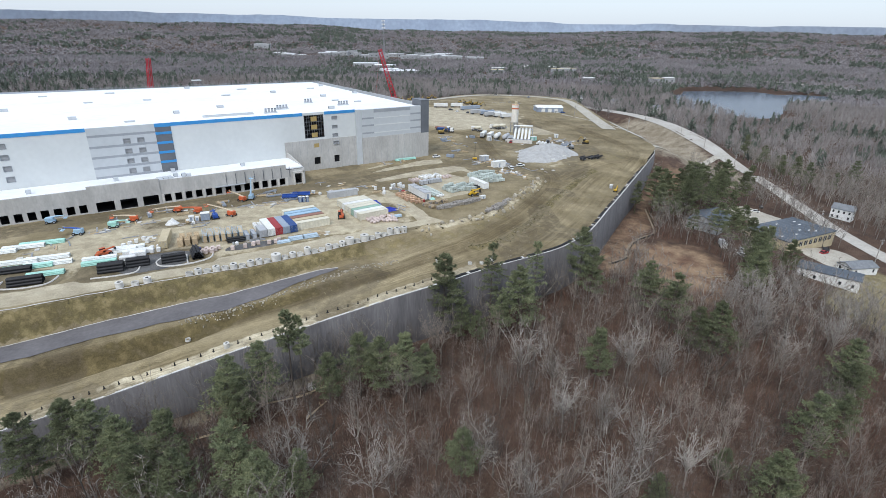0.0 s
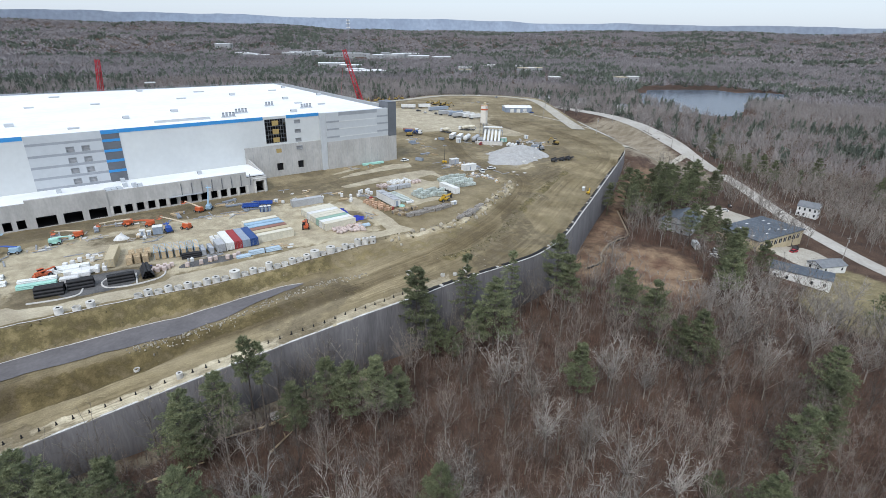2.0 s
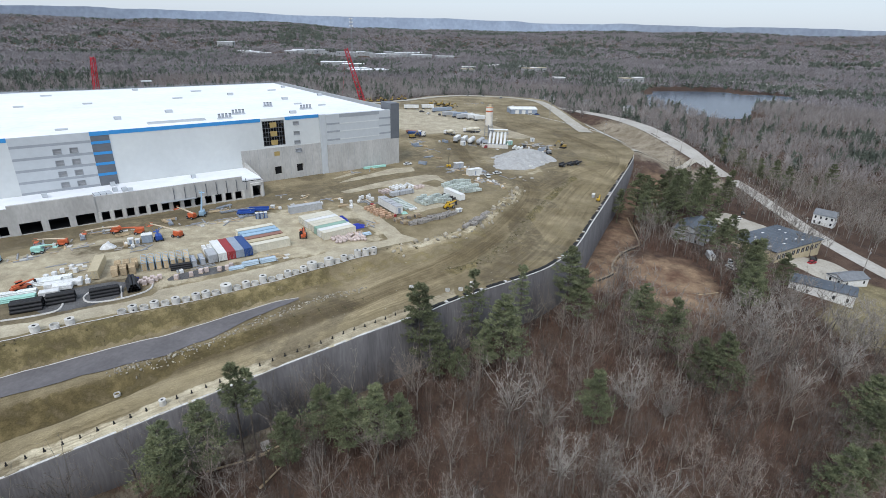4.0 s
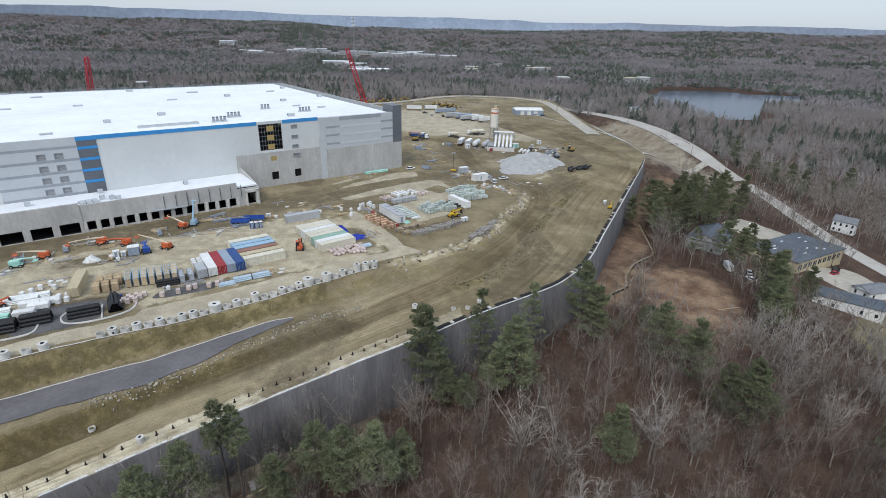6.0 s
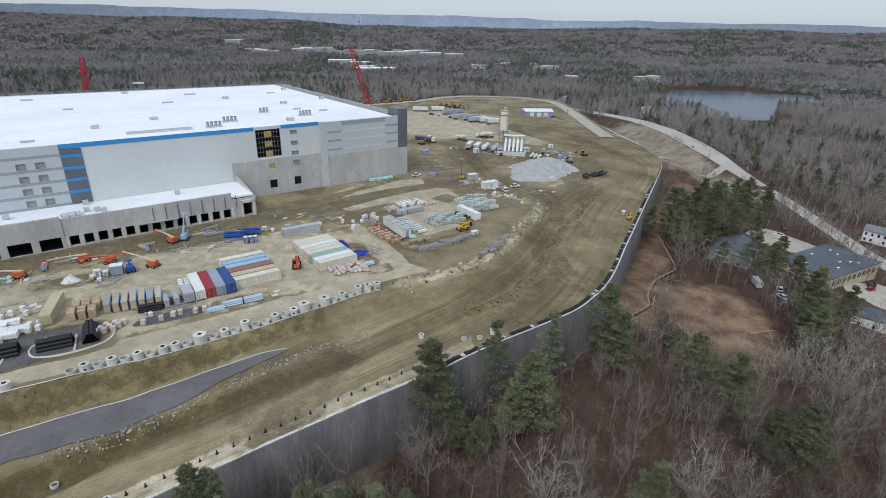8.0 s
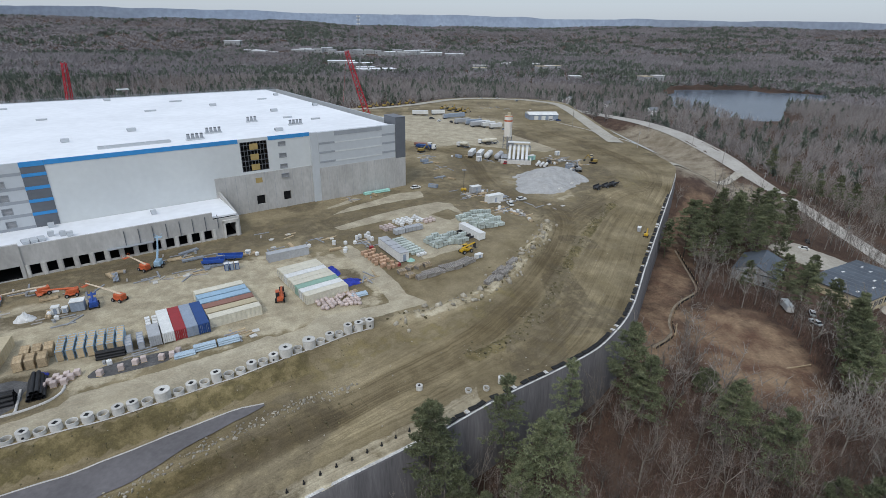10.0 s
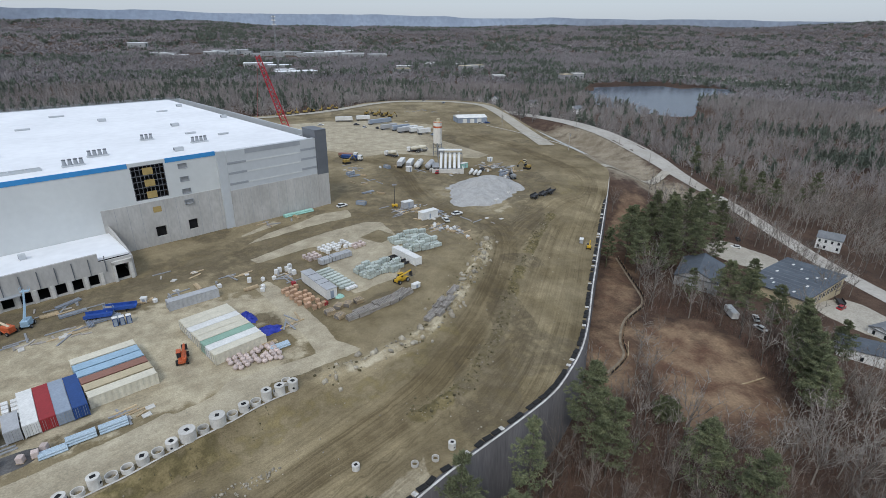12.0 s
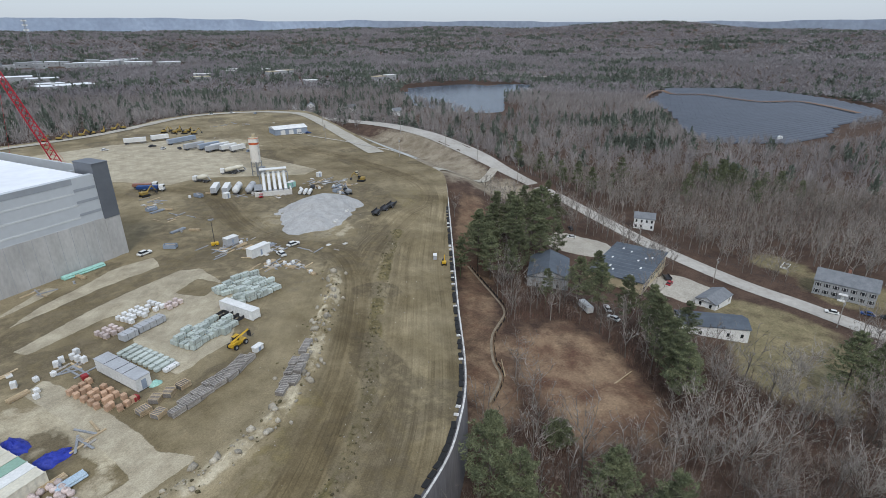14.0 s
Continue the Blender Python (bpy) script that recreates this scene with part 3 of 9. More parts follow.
lane = np.minimum.reduce([off_area(q, x, y) for q in LANES] + [np.where(x < -14, np.abs(sr1 - 5.6) - 4.6, 9.0)])
holes = [[(10.0, 248.5), (16.2, 255.2), (21.3, 249.0), (16.0, 243.1)], [(-34.5, 168.6), (-22.5, 175.2), (-24.8, 170.2), (-31, 166.2)],
         [(-84, 150), (-84, 141), (-79, 138.5), (-72, 139.5), (-66, 145), (-67, 153)], [(-104, 133), (-96, 129.5), (-88, 131.5), (-80, 137), (-66, 144), (-66, 152), (-82, 155), (-102, 146)], [(-120, 131), (-116, 124), (-109, 124.5), (-103, 128.5), (-103, 136), (-118, 138)]]
lane = np.maximum(lane, -np.minimum.reduce([off_area(q, x, y) - 0.5 for q in holes]))
band_at = lambda v, c, h, s: 1 - ramp(np.abs(v - c), h, h + s)
wear = np.zeros(len(x))
west, east = (1 - ramp(x, -16, 4)) * (sr1 < -1), ramp(x, -16, 4) * (sr1 < -1) * (1 - ramp(y, 330, 400))
wear += west * (0.4 * band_at(dw1, 8.0, 2.6, 1.2) - 0.45 * band_at(dw1, 14.6, 1.6, 1.0) + 0.2 * band_at(dw1, 2.5, 1.5, 1.0))
wear += east * (0.16 * band_at(da, 0, 3.2, 2.0) - 0.1)
wear -= 0.27 * band_at(dh, 0, 3.4, 1.4) + 0.2 * band_at(dc, 0, 3.0, 1.6) * (dh > 5)
wear -= 0.16 * blob(x, y, 105, 420, 50, 120, -4, 0.3) * (1 + 1.6 * bumps(x, y, 22)) * (x > 60)
wear += 0.25 * band_at(drg, 0.6, 1.6, 1.0)
wear += 0.3 * band_at(dbm, 0, 2.0, 2.0) + 0.16 * bumps(x, y, 26)
wt_ = site.data.attributes.new("wear", "FLOAT", "POINT")
wt_.data.foreach_set("value", np.clip(0.4 + wear, 0, 1).astype(np.float32))
la = site.data.attributes.new("lane", "FLOAT", "POINT")
la.data.foreach_set("value", np.clip(lane, -6, 6).astype(np.float32))
ca = site.data.color_attributes.new("zone", "FLOAT_COLOR", "POINT")
ca.data.foreach_set("color", zone.ravel())
arc = np.r_[0, np.cumsum(np.linalg.norm(np.diff(WL, axis=0), axis=1))]
av = site.data.attributes.new("run", "FLOAT_VECTOR", "POINT")
# tracks follow the nearest way, or else the wall
lines = [(dh, sh_, ih, 0.0), (dc, sc_, ic, 40.0), (da, sa_, ia, 80.0)]
across, along_, best = dw1.copy(), arc[iw1].copy(), np.full(len(x), 7.0)
for d_, s_, i_, off in lines:
    w_ = d_ < best
    across[w_], along_[w_], best[w_] = off + s_[w_], 2.0 * i_[w_], d_[w_]
av.data.foreach_set("vector", np.stack([across, along_, 0 * dw1], 1).astype(np.float32).ravel())

# ---- the tall wall below the site ----
WR = WL[WL[:, 1] < 372]
wt = wall_top(WR[:, 0])
tan = np.gradient(WR, axis=0)
tan /= np.linalg.norm(tan, axis=1, keepdims=True)
nrm = np.stack([tan[:, 1], -tan[:, 0]], 1)
foot = np.minimum(land_z(WR[:, 0], WR[:, 1]) - 3, wt - 1)
VW = np.concatenate([np.c_[WR - nrm * 0.5, wt - 1.0], np.c_[WR - nrm * 0.5, wt + 0.25], np.c_[WR + nrm * 0.4, wt + 0.25], np.c_[WR + nrm * 1.1, foot]])
n = len(WR)
FW = []
for k in range(3):
    for i in range(n - 1):
        FW.append((k * n + i, k * n + i + 1, (k + 1) * n + i + 1, (k + 1) * n + i))
rw = new("wall_retaining", np_mesh("wall_retaining", VW, np.array(FW)[:, ::-1], "wall_face"))
tagged(rw, "tall dark grey retaining wall below the site", "retaining wall", kind="structure")


def strip(name, line, w0, w1, zf, material, lift=0.05):
    """A ribbon along a plan line, from w0 to w1 to its left, on a height function."""
    tn = np.gradient(line, axis=0)
    tn /= np.linalg.norm(tn, axis=1, keepdims=True)
    nl = np.stack([-tn[:, 1], tn[:, 0]], 1)
    cols = [line + nl * w for w in np.linspace(w0, w1, 5)]
    P = np.stack(cols, 1).reshape(-1, 2)
    Z = zf(P[:, 0], P[:, 1]) + lift
    return new(name, np_mesh(name, np.c_[P, Z], grid_faces(len(line), 5), material, True))


capl = WL[WL[:, 0] < 6]
cap = strip("trim_wall_cap", capl, 0.1, 0.75, lambda a, b: wall_top(a), "cap_white", 0.3)
tagged(cap, "pale concrete coping along the wall top", "coping", kind="structure")
wide = (4.4 + 4.0 * ramp(ROAD_E[:, 1], 340, 430))[:, None]
road = strip("road_valley", ROAD_E, -wide, wide, lambda a, b: land_z(a, b), "old_road", 0.12)
tagged(road, "pale grey two-lane country road", "road", kind="structure")

# ---- building ----
def part(name, bm, material, parent, label=""):
    me = bpy.data.meshes.new(name)
    bm.to_mesh(me)
    bm.free()
    for m in [material] if isinstance(material, str) else material:
        me.materials.append(MATS[m])
    ob = new(name, me)
    ob.parent = parent
    if label:
        ob["label"] = label
    return ob


def thing(name, m, label, category, group=""):
    e = new(name)
    e.empty_display_size = 0.5
    e.matrix_basis = m
    return tagged(e, label, category, group)


def box(bm, x0, x1, y0, y1, z0, z1, mi=0):
    vs = [bm.verts.new((x, y, z)) for x in (x0, x1) for y in (y0, y1) for z in (z0, z1)]
    for f in ((0, 1, 3, 2), (4, 6, 7, 5), (0, 4, 5, 1), (2, 3, 7, 6), (0, 2, 6, 4), (1, 5, 7, 3)):
        bm.faces.new([vs[i] for i in f]).material_index = mi
    return bm


def boxes(*args):
    bm = bmesh.new()
    for a in args:
        box(bm, *a)
    return bm


def wall_boxes(u0, u1, v0, v1, z0, z1, holes):
    """Boxes of a wall along u that leave the holes (u0, u1, z0, z1) open."""
    bm, u = bmesh.new(), u0
    for a, b, c, d in sorted(holes):
        if a > u:
            box(bm, u, a, v0, v1, z0, z1)
        if c > z0:
            box(bm, a, b, v0, v1, z0, c)
        box(bm, a, b, v0, v1, d, z1)
        u = b
    box(bm, u, u1, v0, v1, z0, z1)
    return bm


W0, DEEP, RH = -235.0, 152.0, 27.3
bld = thing("warehouse", Matrix.Translation((BX, BY, 0)) @ Matrix.Rotation(BA, 4, "Z"), "huge white panelled warehouse under construction with loading docks", "warehouse")
part("roof", boxes((W0, -6.5, 1.9, DEEP, RH - 0.6, RH - 0.25)), "roof_white", bld, "white membrane roof")
# upper facade, in tall insulated panels with fine joints
GL = (-69.6, -59.7, 15.3, 26.2)
LV = [(-55.5, -52.8, z, z + 1.7) for z in (23.4, 19.0, 14.9)]
WIN = [(u, u + 2.5, z, z + 2.1) for z in (20.3, 16.2, 12.2, 8.2) for u in (-145.0, -140.0)]
WIN0 = [(u, u + 2.5, z, z + 2.1) for z in (22.0, 17.9, 13.8, 9.8) for u in (-184.6, -190.0)]


def column_wall(u0, u1, v0, v1, z0, z1, holes):
    """As wall_boxes, for holes that stand in columns above one another."""
    bm, u = bmesh.new(), u0
    for a, b in sorted({(h[0], h[1]) for h in holes}):
        box(bm, u, a, v0, v1, z0, z1)
        z = z0
        for _, _, c, d in sorted(h for h in holes if h[0] == a):
            box(bm, a, b, v0, v1, z, c)
            z = d
        box(bm, a, b, v0, v1, z, z1)
        u = b
    box(bm, u, u1, v0, v1, z0, z1)
    return bm


part("wall", column_wall(W0, -156.9, 1.5, 2.1, 6, RH, WIN0), "panel_white", bld)
part("wall", column_wall(-156.9, -133, 1.42, 2.1, 6, RH, WIN), "panel_pale", bld, "pale grey wall with four rows of windows")
part("wall", boxes((-133, -127.0, 1.36, 2.1, 6, RH)), "panel_dark", bld, "dark grey panel with blue bands")
part("wall", boxes((-127, -79.9, 1.5, 2.1, 6, RH)), "panel_white", bld)
part("wall", column_wall(-79.9, -43, 1.5, 2.1, 14.4, RH, [GL] + LV), "panel_white", bld)
DOORS = [(-65.8, -62.6, 2.3, 5.8), (-55.4, -52.4, 2.3, 5.8)]
part("wall", wall_boxes(-79.9, -43, 1.2, 2.1, -2, 14.4, DOORS), "concrete", bld, "grey precast concrete base")
part("wall", boxes((-43, -40, 0.5, 2.1, -2, RH - 0.1)), "panel_pale", bld, "recessed corner strip")
part("wall", boxes((-40, -4.9, 0, 2.1, -2, 13.2)), "concrete", bld, "grey precast concrete base")
part("wall", boxes((-40, -4.9, 0.14, 2.1, 13.2, RH - 0.2)), "panel_pale", bld)
for u in np.arange(-36.5, -5.5, 3.5):
    part("panel_joint", boxes((u, u + 0.09, -0.004, 0.0, -2, 13.2)), "panel_grey", bld)
for u in np.arange(-76.4, -44, 3.6):
    if not any(a - 0.3 < u < b + 0.3 for a, b, _, _ in DOORS):
        part("panel_joint", boxes((u, u + 0.09, 1.196, 1.2, -2, 14.4)), "panel_grey", bld)
part("wall", boxes((-0.6, 0, 9, DEEP, -2, RH)), "panel_pale", bld)
part("wall", boxes((-6.5, -0.6, 9, 9.6, 13, RH)), "panel_pale", bld)
part("tower", boxes((-4.9, 0, -0.2, 9, 12.8, 29.9), (-5.0, 0.1, -0.3, 9.1, 29.9, 30.15)), "panel_dark", bld, "dark grey panelled stair tower")
part("tower_base", boxes((-4.9, 0, -0.1, 9, -2, 12.8)), "concrete", bld)
part("wall", boxes((W0, W0 + 0.6, 2.1, DEEP, -2, RH)), "panel_white", bld)
part("wall", boxes((W0 + 0.6, -0.6, DEEP - 0.6, DEEP, -2, RH)), "panel_pale", bld)
for u0, u1 in ((W0, -157.0), (-126.9, -70.2), (-59.2, -43.1)):
    part("blue_band", boxes((u0, u1, 1.38, 1.7, 26.0, RH + 0.12)), "stripe_blue", bld, "bright blue band along the eaves")
for z in (25.9, 22.9, 18.95, 15.0, 11.0):
    part("blue_band", boxes((-133.05, -126.95, 1.28, 1.4, z, z + (1.5 if z > 25 else 1.0))), "stripe_blue", bld, "bright blue band")
for z in (23.6, 19.3, 15.2, 11.1, 7.2):
    part("grey_band", boxes((-156.9, -133.1, 1.37, 1.5, z, z + 0.9)), "panel_grey", bld)
for z in (22.4, 18.8, 15.0):
    part("grey_band", boxes((-39.9, -33.2, 0.06, 0.2, z, z + 0.8)), "panel_grey", bld)
    part("pale_band", boxes((-33.2, -11.5, 0.07, 0.2, z, z + 0.5)), "panel_white", bld)
    part("grey_band", boxes((-11.5, -5.0, 0.06, 0.2, z + 0.6, z + 1.4)), "panel_grey", bld)
part("grey_band", boxes((-33.2, -11.5, 0.06, 0.2, 25.4, RH - 0.2)), "panel_grey", bld)
for u0, u1, z0, z1 in WIN + WIN0 + LV + [(-55.5, -52.8, 11.4, 13.0)]:
    deep = 1.75 if z0 != 11.4 else 1.1
    w = part("window", boxes((u0, u1, deep, deep + 0.08, z0, z1)), "louvre", bld)
    fb = boxes((u0 - 0.1, u0 + 0.08, deep - 0.4, deep, z0, z1), (u1 - 0.08, u1 + 0.1, deep - 0.4, deep, z0, z1), (u0 + 0.08, u1 - 0.08, deep - 0.4, deep, z0, z0 + 0.12), (u0 + 0.08, u1 - 0.08, deep - 0.4, deep, z1 - 0.12, z1))
    part("window_frame", fb, "panel_grey", w)
# unfinished glazed bay: slabs, studs, plywood; its shaded depth painted near-black
bay = part("glazed_bay", boxes((-69.6, -59.7, 5.5, 5.7, 15.3, 26.2), (-69.6, -59.7, 2.1, 5.5, 15.2, 15.5), (-69.6, -59.7, 2.1, 5.5, 19.0, 19.4), (-69.6, -59.7, 2.1, 5.5, 22.8, 23.2), (-69.6, -59.7, 2.1, 5.5, 26.0, 26.3)), "dark_inside", bld, "open glazed bay without glass, inner shade painted near-black")
for u in np.linspace(-69.5, -59.9, 9):
    part("mullion", boxes((u, u + 0.14, 1.55, 1.75, 15.3, 26.2)), "panel_dark", bay)
for z in (15.3, 17.3, 19.1, 21.1, 22.9, 24.9, 26.0):
    part("transom", boxes((-69.5, -59.8, 1.56, 1.74, z, z + 0.16)), "panel_dark", bay)
for z in (15.6, 19.4, 23.2):
    part("plywood_sheet", boxes((-66.2, -63.2, 1.48, 1.54, z, z + 2.2)), "plywood", bay, "yellow plywood sheet")
part("plywood_sheet", boxes((-65.5, -63.0, 1.12, 1.2, 10.7, 12.6)), "plywood", bld, "yellow plywood sheet")
# door openings: near-black sheets in place of the shade behind
for u0, u1, z0, z1 in DOORS:
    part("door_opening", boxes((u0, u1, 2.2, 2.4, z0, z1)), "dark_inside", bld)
# loading dock
small = [(-136.2 + 3.83 * i, -133.8 + 3.83 * i, 0.1, 3.1) for i in range(13)]
big = [(-159.2, -153.4, -0.4, 3.4), (-151.4, -145.8, -0.4, 3.4), (-143.8, -138.3, -0.4, 3.4)]
left = [(-164.6 - 3.83 * i, -162.2 - 3.83 * i, 0.0, 3.1) for i in range(16)]
part("dock_wall", wall_boxes(-137.4, -87, -19.1, -18.5, -2, 8.9, small), "concrete", bld, "grey precast dock wall with open bays")
part("dock_wall", wall_boxes(-161.2, -137.4, -19.4, -18.5, -2, 9.7, big), "concrete", bld, "grey precast dock wall with wide openings")
part("dock_wall", wall_boxes(W0, -161.2, -19.1, -18.5, -2, 8.7, left), "concrete", bld, "grey precast dock wall with open bays")
part("dock_wall", wall_boxes(-87, -78.6, -19.1, -18.5, -2, 6.4, [(-83.4, -80.2, 0.1, 4.6)]), "concrete", bld)
part("dock_portal", boxes((-84.2, -83.5, -19.9, -19.1, -2, 5.6), (-80.1, -79.2, -19.9, -19.1, -2, 5.6), (-84.2, -79.2, -19.9, -19.1, 4.7, 5.7)), "precast", bld, "concrete door portal")
bm = bmesh.new()
vs = [bm.verts.new((u, v, z)) for u in (-79.2, -78.6) for v, z in ((-18.5, -2), (-18.5, 6.4), (-14, 7.4), (-3, 9.0), (1.2, 9.4), (1.2, -2))]
bm.faces.new(vs[:6][::-1])
bm.faces.new(vs[6:])
for i in range(6):
    bm.faces.new((vs[i], vs[(i + 1) % 6], vs[6 + (i + 1) % 6], vs[6 + i]))
part("dock_wall", bm, "concrete", bld)
part("dock_roof", boxes((W0, -79.2, -18.5, 1.36, 6.7, 7.25)), "roof_white", bld, "white dock roof")
# back and floor coloured near-black for the shade within the dock
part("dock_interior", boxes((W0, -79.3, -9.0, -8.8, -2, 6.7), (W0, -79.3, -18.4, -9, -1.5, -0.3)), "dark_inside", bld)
for i in range(14):
    u = -137.4 + 3.83 * i + (0.1 if i else 0.2)
    if u < -86.5:
        part("dock_pier", boxes((u, u + 0.8, -19.35, -19.1, -2, 3.3)), "precast", bld)
for i in range(8):
    part("brace", boxes((-112.5 + 3.83 * i, -112.3 + 3.83 * i, -19.3, -19.1, 3.3, 8.0)), "panel_dark", bld)
part("canopy", boxes((-117.5, -105.2, -20.6, -19.1, 3.25, 3.45)), "panel_grey", bld, "grey steel bay canopy")
# roof edge rail at the back
for i in range(75):
    u = -150 + 2.0 * i
    part("rail_post", boxes((u, u + 0.12, DEEP - 0.9, DEEP - 0.78, RH - 0.3, RH + 1.1)), "panel_grey", bld)
part("rail", boxes((-150, -0.5, DEEP - 0.9, DEEP - 0.82, RH + 1.0, RH + 1.1), (-150, -0.5, DEEP - 0.9, DEEP - 0.82, RH + 0.45, RH + 0.53), (-225, -150, DEEP - 0.9, DEEP - 0.7, RH - 0.3, RH + 0.7)), "panel_grey", bld)


def on_roof(u, v, z=RH - 0.25, turn=0.0):
    return bld.matrix_basis @ Matrix.Translation((u, v, z)) @ Matrix.Rotation(radians(turn), 4, "Z")


def fan_row(n, m):
    """A row of roof exhaust fans on one curb."""
    e = thing("roof_fan_row", m, "row of grey exhaust fans on a white curb", "roof fan", "fans on the warehouse roof")
    part("curb", boxes((-n * 0.75, n * 0.75, -0.8, 0.8, 0, 0.5)), "panel_pale", e)
    for i in range(n):
        bm = bmesh.new()
        bmesh.ops.create_cone(bm, cap_ends=True, segments=12, radius1=0.62, radius2=0.45, depth=1.5, matrix=Matrix.Translation((-n * 0.75 + 0.75 + 1.5 * i, 0, 1.25)))
        f = part("fan", bm, "panel_grey", e)
        bm = bmesh.new()
        bmesh.ops.create_cone(bm, cap_ends=True, segments=12, radius1=0.55, radius2=0.55, depth=0.25, matrix=Matrix.Translation((-n * 0.75 + 0.75 + 1.5 * i, 0, 2.1)))
        part("cowl", bm, "panel_dark", f)


for n, u, v in ((4, -73.3, 20.3), (4, -82, 11), (4, -40.2, 21.5), (3, -53, 38)):
    fan_row(n, on_roof(u, v))


def roof_unit(m, l=2.6, w=1.8, h=1.4, label="small grey rooftop air unit on a curb"):
    e = thing("rooftop_unit", m, label, "rooftop unit", "units on the warehouse roof")
    part("curb", boxes((-l / 2 + 0.1, l / 2 - 0.1, -w / 2 + 0.1, w / 2 - 0.1, 0, 0.3)), "panel_pale", e)
    part("cabinet", boxes((-l / 2, l / 2, -w / 2, w / 2, 0.3, h)), "panel_pale", e)
    part("grille", boxes((-l / 2 - 0.05, -l / 2, -w / 2 + 0.2, w / 2 - 0.2, 0.45, h - 0.2)), "panel_dark", e)


for u, v, l in ((-36.3, 40.2, 4), (-27.4, 30.3, 4), (-34.6, 61.6, 3), (-66, 119.9, 6), (-54, 94, 3), (-24.8, 106.7, 5), (-83, 90.2, 5), (-124.7, 85.9, 4), (-119.8, 29.5, 2.5), (-51, 11.7, 3), (-140.5, 12, 4), (-171, 126, 4), (-151.7, 86.8, 4), (-139, 129, 5), (-98, 40, 3), (-95, 140, 3), (-160, 30, 3), (-185, 70, 3), (-10, 70, 2.5), (-12, 120, 2.5)):
    roof_unit(on_roof(u, v), l, 0.9 if l > 3.5 else 1.6, 0.7 if l > 3.5 else 1.3)
for u, v in ((-178.6, -8.8), (-150.6, -5), (-129.8, -9.5), (-127, -11), (-125.3, -12.6), (-101.7, -5), (-129.4, -1)):
    roof_unit(on_roof(u, v, 7.25), 1.6, 1.3, 1.5)
for i in range(3):
    roof_unit(on_roof(-136 + 1.9 * i, -12 + 0.2 * i, 7.25, 8), 1.7, 3.2, 0.9, "low grey rooftop duct unit on the dock")
curb = thing("roof_curb", on_roof(-101, 11.7), "long low white roof curb with pipes", "roof curb")
part("frame", boxes((-11, 11, -1.2, -1.05, 0, 0.7), (-11, 11, 1.05, 1.2, 0, 0.7), (-11, -10.8, -1.05, 1.05, 0, 0.7), (10.8, 11, -1.05, 1.05, 0, 0.7)), "panel_pale", curb)
for i in range(5):
    part("crossbar", boxes((-9 + 4 * i, -8.7 + 4 * i, -1.05, 1.05, 0.3, 0.75)), "panel_pale", curb)
hut = thing("roof_hut", on_roof(-84, 165.5, 24.5), "small white hoist platform above the far roof edge", "hoist")
part("platform", boxes((-3, 3, -2, 2, 5.2, 5.7)), "panel_white", hut)
for a in (-2.6, 2.4):
    part("post", boxes((a, a + 0.2, -0.1, 0.1, -26, 5.2)), "panel_dark", hut)

# ---- woods ----
def tube(V, F, p0, p1, r0, r1, k=3):
    p0, p1 = np.array(p0, float), np.array(p1, float)
    d = p1 - p0
    d = d / (np.linalg.norm(d) + 1e-9)
    a = np.cross(d, (0, 0, 1.0) if abs(d[2]) < 0.9 else (1.0, 0, 0))
    a /= np.linalg.norm(a)
    b = np.cross(d, a)
    s = len(V)
    for p, r in ((p0, r0), (p1, r1)):
        for i in range(k):
            t = 2 * math.pi * i / k
            V.append(p + r * (math.cos(t) * a + math.sin(t) * b))
    for i in range(k):
        j = (i + 1) % k
        F.append((s + i, s + j, s + k + j))
        F.append((s + i, s + k + j, s + k + i))


def blade(V, F, rng, p0, p1, w):
    p0, p1 = np.array(p0, float), np.array(p1, float)
    side = np.cross(p1 - p0, rng.normal(size=3))
    side *= w / 2 / (np.linalg.norm(side) + 1e-9)
    s = len(V)
    V.extend([p0 - side, p0 + side, p1])
    F.append((s, s + 1, s + 2))


